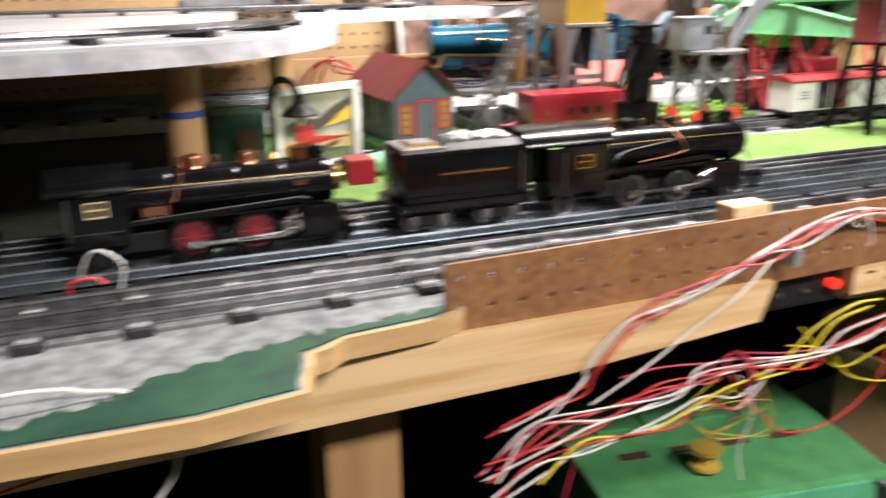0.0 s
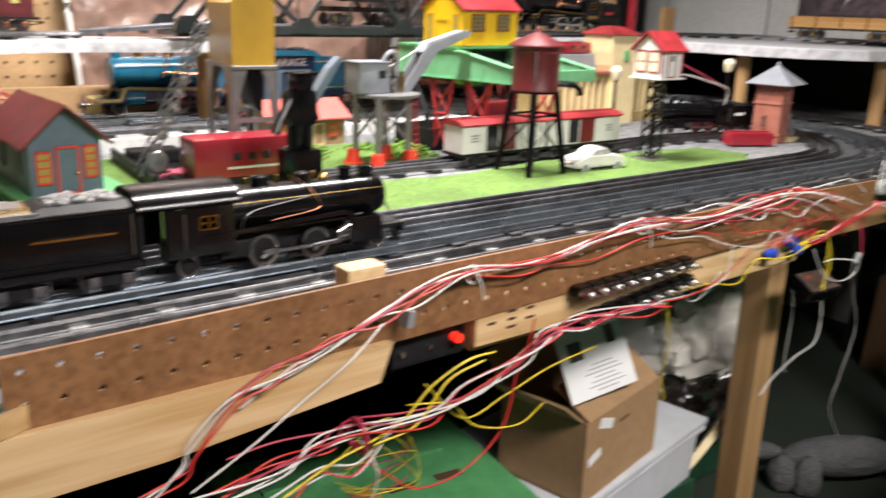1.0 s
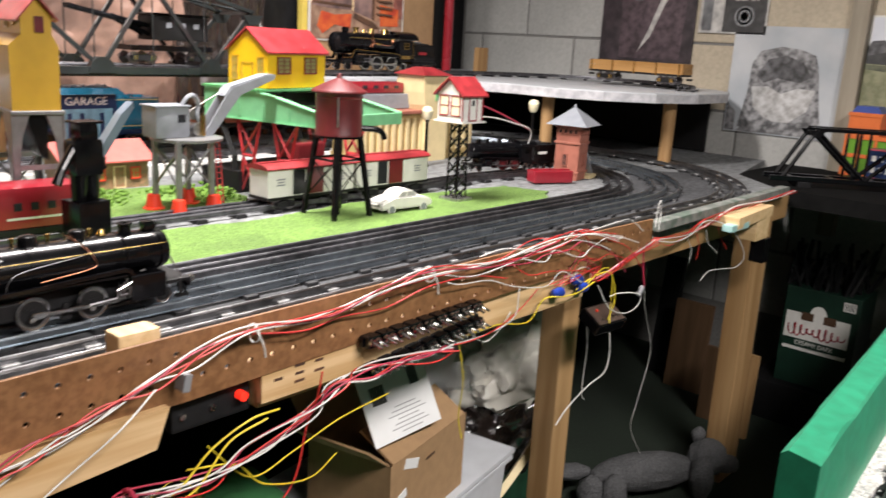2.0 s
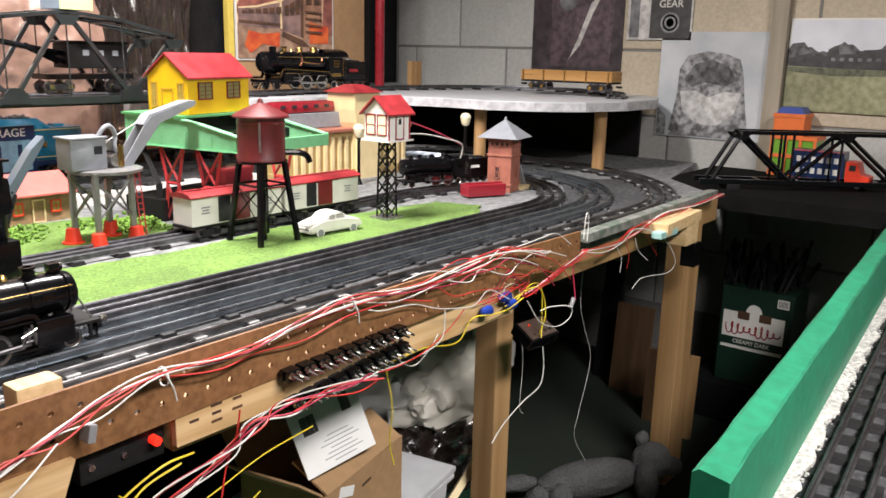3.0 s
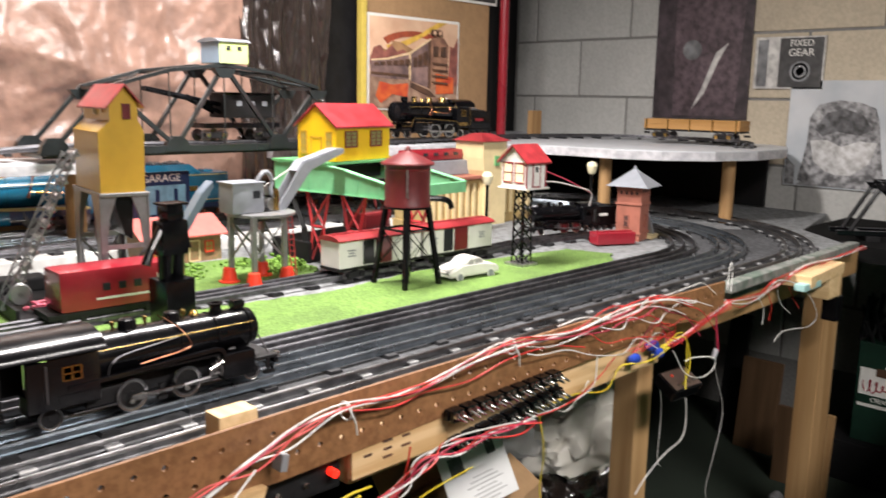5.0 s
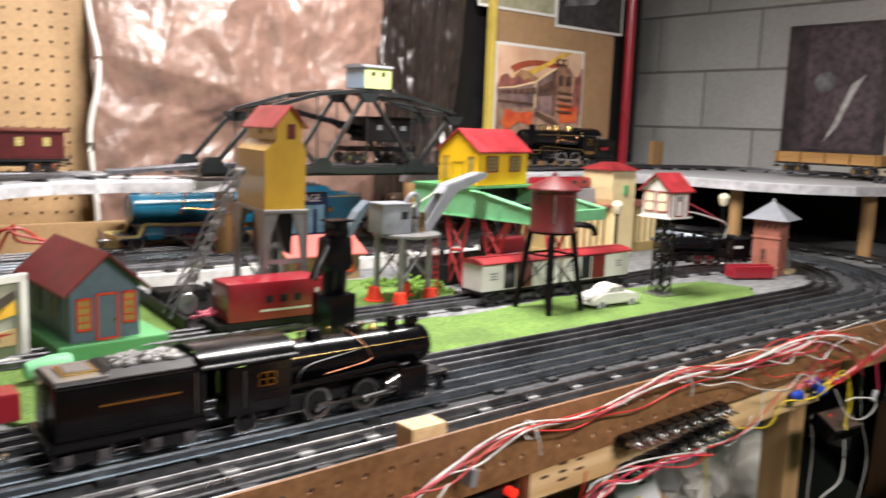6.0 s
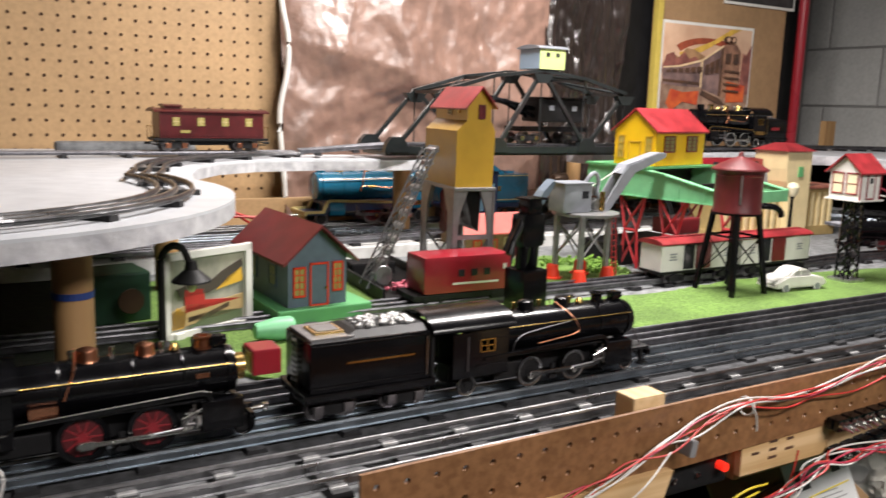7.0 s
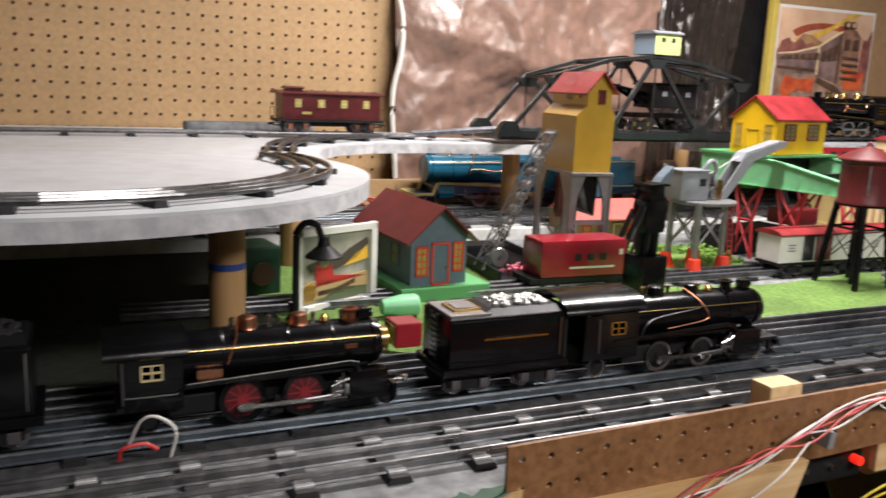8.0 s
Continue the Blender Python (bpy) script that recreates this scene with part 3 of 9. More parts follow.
# assumed fixtures added round the two unseen lamps
for x, y, w, l, rz, e, z in LAMPS:
    f = thing("ceiling_lamp", "assumed long white light fixture, out of view below the ceiling", "lamp", (x, y, z + 0.025), rz, "ceiling lamps")
    part("housing", box(B(), (0, 0, 0.02), (l, w + 0.04, 0.04), bevel=0.005), M_WHITE, f)
    for s in (-1, 1):
        # added end plate, hung below the lamp to keep light off the walls
        part("end_cap", box(B(), (s * (l / 2 + 0.006), 0, -0.010), (0.008, w + 0.05, 0.10), bevel=0.002), M_WHITE, f)
        part("hanger", cyl(B(), (s * l * 0.4, 0, 0.04), (s * l * 0.4, 0, 2.452 - z - 0.025), 0.003, seg=8), M_TIN, f)

# ---- rolling stock ----
def wheel(bm, x, y, z, r, w=0.004, seg=20):
    cyl(bm, (x, y - w / 2, z), (x, y + w / 2, z), r, seg=seg)


def spoked(parent, name, x, y, z, r, rim, hubm, side, n=10):
    """Driving wheel: bright tyre, coloured spokes and hub."""
    s = 0.0026
    prof = [(r * 0.80, -s), (r, -s), (r * 1.06, -s * 1.2), (r * 1.06, -s * 1.5), (r, s), (r * 0.80, s), (r * 0.78, 0)]
    bm = B()
    lathe(bm, [(a, -side * b) for a, b in prof], (0, 0, 0), "y", 28)
    for f in [f for f in bm.faces if len(f.verts) > 8]:
        bm.faces.remove(f)
    w = part(name, bm, rim, parent, smooth=True)
    w.matrix_basis = pose(x, y, z)
    bm = B()
    for k in range(n):
        a = 2 * math.pi * k / n
        cyl(bm, (0, 0, 0), (r * 0.82 * math.cos(a), 0, r * 0.82 * math.sin(a)), r * 0.085, r * 0.05, 6)
    cyl(bm, (0, -s, 0), (0, s, 0), r * 0.24, seg=14)
    part("spokes", bm, hubm, w)
    part("wheel_back", cyl(B(), (0, s * 0.4, 0), (0, -s * 0.4, 0), r * 0.79, seg=24), M_WHEELBACK if hubm is M_REDWHEEL else M_MATTBLACK, w)
    return w


def truck(parent, x, gauge, r, mtl=None, boxm=None, n=2, wb=0.036):
    """A bogie with its wheels, side frames and journal boxes."""
    t = part("truck", box(B(), (0, 0, r * 1.15), (wb * 0.5, gauge * 1.1, r * 0.5), bevel=0.001), mtl or M_MATTBLACK, parent)
    t.matrix_basis = pose(x, 0, 0)
    for s in (-1, 1):
        y = s * gauge * 0.56
        h = r * 0.55
        bm = prism(B(), [(-wb * 0.75, r * 0.8), (-wb * 0.3, r * 0.55), (wb * 0.3, r * 0.55), (wb * 0.75, r * 0.8), (wb * 0.75, r * 1.45), (wb * 0.3, r * 1.65), (-wb * 0.3, r * 1.65), (-wb * 0.75, r * 1.45)], y - 0.002, y + 0.002, "y")
        part("side_frame", bm, mtl or M_MATTBLACK, t)
    for k in range(n):
        xx = (k - (n - 1) / 2) * wb
        bm = cyl(B(), (xx, -gauge * 0.5, r), (xx, gauge * 0.5, r), r * 0.25, seg=8)
        ax = part("axle", bm, M_GREYROD, t)
        for s in (-1, 1):
            part("wheel", lathe(B(), [(r, -0.002), (r, 0.0012), (r * 1.1, 0.0014), (r * 1.1, 0.0028)] if s < 0 else [(r * 1.1, -0.0028), (r * 1.1, -0.0014), (r, -0.0012), (r, 0.002)], (xx, s * gauge * 0.47, r), "y", 18), M_GREYROD, t, smooth=True)
            part("journal_box", box(B(), (xx, s * gauge * 0.61, r * 1.05), (r * 0.9, 0.005, r * 0.9), bevel=0.001), boxm or M_COPPER, t)
    return t


def loco(label, at, rz, S=1.0, body=None, skirt=None, stripe=None, trim=None, wheelm=None, rim=None, gauge=0.056, drivers=2, group="locomotives",
         rods=None, pipe=True, load=False, cabwin=None, wr=0.024, gold=False, edge=None, sh=0.0, cab=0.0, ext=0.0):
    """Steam outline tinplate engine, 0.33 long at S = 1, nose towards +x, on the rail tops."""
    skirt, trim, stripe = skirt or body, trim or M_BRASS, stripe or body
    e = thing("locomotive", label, "locomotive", at, rz, group)
    e.scale = S if isinstance(S, tuple) else (S, S, S)
    zc, rb = 0.078, 0.031
    sx, sz = (S[0], S[2]) if isinstance(S, tuple) else (S, S)
    nose = 0.45 * sh + ext
    # boiler
    bm = lathe(B(), [(0.0, -0.075 + cab), (rb, -0.075 + cab), (rb * 1.02, -0.02 + cab), (rb * 1.0, 0.04), (rb * 0.97, 0.118 + nose), (rb * 0.97, 0.122 + nose), (rb * 0.90, 0.128 + nose), (rb * 0.4, 0.131 + nose), (0, 0.131 + nose)], (0, 0, zc), "x", 32)
    boiler = part("boiler", bm, body, e, smooth=True)
    for x in (-0.03 + cab, 0.02 + nose, 0.07 + nose, 0.117 + nose):
        part("boiler_band", lathe(B(), [(rb * 1.015, x), (rb * 1.035, x + 0.0008), (rb * 1.015, x + 0.0022)], (0, 0, zc), "x", 32), skirt if stripe is body else body, boiler, smooth=True)
    # domes and stack
    for x, r, h in ((-0.045 + sh, 0.011, 0.014), (0.012 + sh, 0.010, 0.013)):
        part("dome", lathe(B(), [(r * 1.15, 0), (r, 0.004), (r, h * 0.75), (r * 0.9, h), (r * 0.5, h * 1.15), (0, h * 1.2)], (x, 0, zc + rb * 0.94), "z", 18), trim, boiler, smooth=True)
    part("chimney", lathe(B(), [(0.011, 0), (0.008, 0.003), (0.0075, 0.011), (0.010, 0.014), (0.010, 0.016), (0.006, 0.016), (0.005, 0.010)], (0.072 + sh, 0, zc + rb * 0.93), "z", 18), trim, boiler, smooth=True)
    part("bell", lathe(B(), [(0.006, 0), (0.005, 0.004), (0.003, 0.008), (0, 0.009)], (0.042 + sh, 0, zc + rb), "z", 12), M_BRASS if gold else trim, boiler, smooth=True)
    part("headlight", cyl(box(B(), (0.112 + nose, 0, zc + rb + 0.006), (0.014, 0.014, 0.014), bevel=0.002), (0.119 + nose, 0, zc + rb + 0.006), (0.1225 + nose, 0, zc + rb + 0.006), 0.006), body, boiler, smooth=True)
    if gold:
        for x in (-0.060 + sh, -0.020 + sh, 0.030 + sh, 0.088 + nose):
            part("whistle", lathe(B(), [(0.0022, 0), (0.0022, 0.006), (0.0032, 0.0065), (0.0028, 0.011), (0, 0.012)], (x, 0.006, zc + rb * 0.97), "z", 10), M_BRASS if cab else M_NICKEL, boiler, "small bright whistle", smooth=True)
    for s in (-1, 1):
        part("handrail", tube(B(), [(-0.07 + cab, s * (rb * 0.93 + 0.004), zc + rb * 0.5), (0.12 + nose, s * (rb * 0.90 + 0.004), zc + rb * 0.5)], 0.0009), M_BRASS if gold else stripe if stripe is not body else trim, boiler)
        if pipe == 2:
            pts = [(-0.012, s * 0.006, zc + rb + 0.012), (-0.016, s * rb * 0.75, zc + rb * 0.78), (-0.026, s * (rb + 0.002), zc - 0.004)]
            part("steam_pipe", tube(B(), smooth_path(pts, 5), 0.0014), M_COPPER, boiler, "thin copper steam pipe", smooth=True)
            part("lubricator", box(B(), (-0.045, s * (rb + 0.004), zc - 0.014), (0.026, 0.008, 0.015), bevel=0.001), M_COPPER, boiler, "small copper box")
        elif pipe == 3:
            pts = [(-0.028, s * (rb + 0.0015), zc - 0.022), (-0.024, s * (rb + 0.003), zc - 0.006), (-0.008, s * (rb + 0.002), zc + 0.004), (0.045, s * (rb + 0.002), zc + 0.012), (0.060, s * (rb + 0.0015), zc + 0.014)]
            part("feed_pipe", tube(B(), smooth_path([(0.052, s * 0.006, zc + rb + 0.008), (0.066, s * rb * 0.72, zc + rb * 0.74), (0.074, s * (rb + 0.001), zc + 0.006), (0.070, s * (rb + 0.002), zc - 0.006), (0.010, s * (rb + 0.003), zc - 0.014)], 5), 0.0006), M_COPPER, boiler, "bent copper feed pipe", smooth=True)
            part("feed_pipe", tube(B(), smooth_path(pts, 5), 0.0006), M_GREYROD, boiler, "thin grey feed pipe", smooth=True)
        elif pipe:
            pts = [(-0.05, s * (rb + 0.001), zc + 0.012), (-0.045, s * (rb + 0.004), zc + 0.002), (-0.03, s * (rb + 0.005), zc - 0.003), (0.012, s * (rb + 0.005), zc + 0.0), (0.034, s * (rb + 0.005), zc + 0.001), (0.04, s * (rb + 0.003), zc - 0.009)]
            part("feed_pipe", tube(B(), smooth_path(pts, 5), 0.0016), M_COPPER, boiler, "bent copper feed pipe", smooth=True)
            part("injector", cyl(B(), (0.004, s * (rb + 0.006), zc), (0.022, s * (rb + 0.006), zc + 0.0005), 0.003, seg=10), trim, boiler, smooth=True)
            pts = [(0.012, s * 0.004, zc + rb + 0.006), (0.022, s * 0.018, zc + rb * 0.86), (0.032, s * (rb + 0.003), zc + 0.008), (0.036, s * (rb + 0.003), zc - 0.01)]
            part("steam_pipe", tube(B(), smooth_path(pts, 5), 0.0015), M_COPPER, boiler, smooth=True)
    # running boards with the stepped edge stripe
    for s in (-1, 1):
        y = s * 0.040
        zl, up = (0.040, pose(0, 0, 0.005)) if body is M_BLACK else (0.030, pose(0, 0, 0))
        if sh:
            up = pose(0, 0, 0.012)
        bm = prism(B(), [(-0.075, 0.040), (0.105, 0.048), (0.113, 0.046), (0.122, 0.026), (0.158, 0.026), (0.158, 0.022), (0.118, 0.022), (0.108, zl), (-0.075, zl)], y - 0.002, y + 0.002, "y")
        if body is M_BLACK:
            bm.free()
        else:
            part("skirt", bm, skirt, e)
        bm = prism(B(), [(-0.075, 0.045), (0.107, 0.054), (0.115, 0.051), (0.124, 0.031), (0.160, 0.031), (0.160, 0.026), (0.121, 0.026), (0.111, 0.047), (0.105, 0.049), (-0.075, 0.040)], y - 0.0032, y + 0.0032, "y")
        part("edge_stripe", bm, stripe, e).matrix_basis = up
        if edge:
            pts = [(-0.13, 0.036), (-0.078, 0.036), (-0.068, 0.046), (0.105, 0.0555), (0.115, 0.0525)] + ([] if load else [(0.124, 0.0325), (0.158, 0.0325)])
            part("edge_line", tube(B(), [(u, y + s * 0.0036, v) for u, v in pts], 0.0011, 5), edge, e).matrix_basis = up
    part("running_board", box(B(), (0.02, 0, 0.054 if sh else 0.043), (0.19, 0.078, 0.004), bevel=0.001), skirt, e)
    part("frame", box(box(B(), (0.0, 0, 0.028), (0.22, 0.030, 0.026), bevel=0.002), (0.135, 0, 0.024), (0.045, 0.07, 0.006), bevel=0.001), M_MATTBLACK if skirt is not M_NAVY else M_NAVY, e)
    # pilot
    pl = part("pilot", box(B(), (0.160, 0, 0.026), (0.006, 0.084, 0.008), bevel=0.001), stripe, e)
    for k in range(9):
        y = (k - 4) * 0.0085
        part("pilot_bar", tube(B(), [(0.160, y, 0.024), (0.176 - abs(y) * 0.45, y * 0.9, 0.004)], 0.0014, 5), stripe, pl)
    part("coupler", box(cyl(B(), (0.165 + 1.6 * ext, 0, 0.018), (0.185 + 1.6 * ext, 0, 0.018), 0.003), (0.187 + 1.6 * ext, 0, 0.018), (0.006, 0.008, 0.01), bevel=0.001), M_NICKEL, e)
    if ext:
        pl.matrix_basis = pose(1.6 * ext, 0, 0)
        deckp = part("pilot_deck", box(B(), (0.162, 0, 0.032), (0.070, 0.074, 0.005), bevel=0.001), M_MATTBLACK, e)
        for s in (-1, 1):
            part("step_hanger", box(box(B(), (0.182, s * 0.036, 0.020), (0.004, 0.004, 0.024)), (0.182, s * 0.039, 0.009), (0.016, 0.008, 0.003)), M_MATTBLACK, deckp)
            part("air_pump", cyl(B(), (0.150, s * 0.024, 0.034), (0.150, s * 0.024, 0.056), 0.008, seg=14), body, deckp, smooth=True)
            part("smokebox_brace", tube(B(), [(0.176, s * 0.014, zc - 0.004), (0.190, s * 0.026, 0.034)], 0.0013), M_GREYROD, deckp)
    # cylinders, rods and wheels
    for s in (-1, 1):
        cy = part("cylinder", box(cyl(B(), (0.075 + 0.8 * sh, s * 0.034, 0.030), (0.108 + 0.8 * sh, s * 0.034, 0.030), 0.010, seg=16), (0.0915 + 0.8 * sh, s * 0.035, 0.034), (0.046, 0.020, 0.038) if sh else (0.034, 0.016, 0.026), bevel=0.003), body, e, smooth=True)
        part("piston_rod", cyl(cyl(B(), (0.045 + sh, s * 0.040, 0.027), (0.076 + sh, s * 0.040, 0.027), 0.002), (0.040 + sh, s * 0.040, 0.035), (0.076 + sh, s * 0.040, 0.035), 0.0016), M_GREYROD, cy, smooth=True)
        rd = box(B(), (-0.008 + sh, s * 0.039, 0.020), (0.104, 0.003, 0.006), bevel=0.001)
        box(rd, (-0.052 + sh, s * 0.039, 0.020), (0.014, 0.004, 0.010), bevel=0.001)
        box(rd, (0.046 + sh, s * 0.039, 0.029), (0.012, 0.004, 0.018), bevel=0.001)
        part("side_rod", rd, rods or M_GREYROD, e)
        part("valve_gear", tube(tube(B(), [(0.046 + sh, s * 0.041, 0.038), (0.040 + sh, s * 0.041, 0.024), (0.006 + sh, s * 0.041, 0.022)], 0.0014), [(0.05 + sh, s * 0.041, 0.046), (0.048 + sh, s * 0.042, 0.030)], 0.0016), M_GREYROD, e)
        xs = (-0.052 + 0.93 * sh, 0.008 + 1.09 * sh) if drivers == 2 else (-0.058, -0.010, 0.038)
        r = wr if drivers == 2 else 0.0228
        for x in xs:
            w = spoked(e, "driving_wheel", x, s * gauge * 0.55, r, r, rim or M_GREYROD, wheelm or M_MATTBLACK, s)
            w.matrix_basis = w.matrix_basis @ Matrix.Diagonal((sz / sx, 1, 1, 1))
            part("crank_pin", cyl(B(), (x - 0.004, s * 0.037, r - 0.006), (x - 0.004, s * 0.043, r - 0.006), 0.0035, seg=12), M_NICKEL, e, smooth=True)
        for x, rr in ((0.122 + 0.7 * sh, 0.0135), (-0.105 + 0.4 * cab, 0.0150 if cab else 0.012)):
            w = spoked(e, "pony_wheel", x, s * gauge * 0.5, rr, rr, rim or M_GREYROD, M_MATTBLACK, s, 6)
            w.matrix_basis = w.matrix_basis @ Matrix.Diagonal((sz / sx, 1, 1, 1))
        if sh:
            part("crosshead", box(box(B(), (0.062 + sh, s * 0.041, 0.031), (0.016, 0.004, 0.014), bevel=0.001), (0.060 + sh, s * 0.0415, 0.042), (0.034, 0.003, 0.0022)), M_NICKEL if rods is M_NICKEL else M_GREYROD, e)
            part("hanger_link", tube(tube(B(), [(0.052 + sh, s * 0.043, 0.052), (0.056 + sh, s * 0.043, 0.022)], 0.0015), [(0.070 + sh, s * 0.043, 0.050), (0.040 + sh, s * 0.043, 0.036)], 0.0012), M_NICKEL, e)
            part("brake_hanger", box(box(B(), (-0.018 + sh, s * 0.030, 0.016), (0.006, 0.004, 0.024)), (-0.018 + sh, s * 0.030, 0.008), (0.012, 0.005, 0.006)), M_MATTBLACK, e)
            part("ash_pan", box(B(), (-0.062 + cab, s * 0.026, 0.028), (0.046, 0.010, 0.024), bevel=0.002), M_MATTBLACK, e)
    # cab with open back, side windows and overhanging roof
    for s in (-1, 1):
        y = s * 0.040
        bm = B()
        w0, w1, z0, z1 = -0.112, -0.092, 0.066, 0.084
        box(bm, (-0.100, y, 0.048), (0.056, 0.0025, 0.036), bevel=0.0006)
        box(bm, (-0.100, y, 0.091), (0.056, 0.0025, 0.014), bevel=0.0006)
        box(bm, (-0.120, y, 0.075), (0.016, 0.0024, 0.018))
        box(bm, (-0.082, y, 0.075), (0.020, 0.0024, 0.018))
        side = part("cab_side", bm, body, e)
        side.matrix_basis = pose(cab, 0, 0)
        bm = B()
        for xx in (w0, (w0 + w1) / 2, w1):
            box(bm, (xx, y, 0.075), (0.0016, 0.0034, 0.019))
        for zz in (z0, 0.075, z1):
            box(bm, ((w0 + w1) / 2, y, zz), (0.021, 0.0034, 0.0016))
        part("window_frame", bm, cabwin or trim, side)
        part("nameplate", box(B(), (-0.100, y + s * 0.0018, 0.042), (0.036, 0.001, 0.010)), trim if trim is M_BRASS else body, side)
        part("grab_rail", tube(B(), [(-0.130, y + s * 0.002, 0.04), (-0.130, y + s * 0.002, 0.09)], 0.0012), trim if trim is M_BRASS else M_GREYROD, side)
    part("cab_front", box(B(), (-0.073 + cab, 0, 0.066), (0.003, 0.078, 0.068)), body, e)
    part("firebox_door", box(B(), (-0.076 + cab, 0, 0.058), (0.003, 0.03, 0.03), bevel=0.001), M_MATTBLACK, e)
    part("cab_floor", box(B(), (-0.105 + cab, 0, 0.033), (0.06, 0.078, 0.005)), M_MATTBLACK, e)
    bm = B()
    n = 14
    prof = [(0.047 * math.sin(a), 0.094 + 0.024 * math.cos(a) ** 1.0) for a in (radians(-88 + 176 * k / n) for k in range(n + 1))]
    if cab:
        prof = [(u * 1.02, v + 0.007) for u, v in prof]
        part("cab_rear", box(box(B(), (-0.126 + cab, 0.0, 0.060), (0.004, 0.078, 0.05)), (-0.122, 0.040, 0.063), (0.05, 0.0025, 0.066)), M_MATTBLACK, e)
        part("cab_wing", box(B(), (-0.107, -0.040, 0.063), (0.022, 0.0025, 0.066), bevel=0.0006), body, e)
        part("cab_front_arch", box(B(), (-0.073 + cab, 0, 0.104), (0.003, 0.066, 0.024), bevel=0.001), body, e)
    prism(bm, prof + [(u * 0.95, v - 0.0022) for u, v in prof[::-1]], -0.148, -0.066 + cab, "x")
    part("cab_roof", bm, body, e, smooth=True)
    part("number_plate", box(B(), (0.09 + nose, 0.0, 0.0), (0.014, 0.0012, 0.006)), trim, e).matrix_basis = pose(0, -rb * 0.985, zc + 0.004)
    if body is M_BLACK and not load:
        part("smokebox_front", lathe(B(), [(0, 0.120), (rb * 0.975, 0.120), (rb * 0.975, 0.148), (rb * 0.9, 0.154), (rb * 0.55, 0.157), (rb * 0.3, 0.160), (0, 0.160)], (ext, 0, zc), "x", 32), body, e, smooth=True)
    if load:
        part("smokebox_cap", cyl(B(), (0.130 + nose, 0, zc), (0.140 + nose, 0, zc), 0.017, seg=20), M_BRASS, e, smooth=True)
    return e


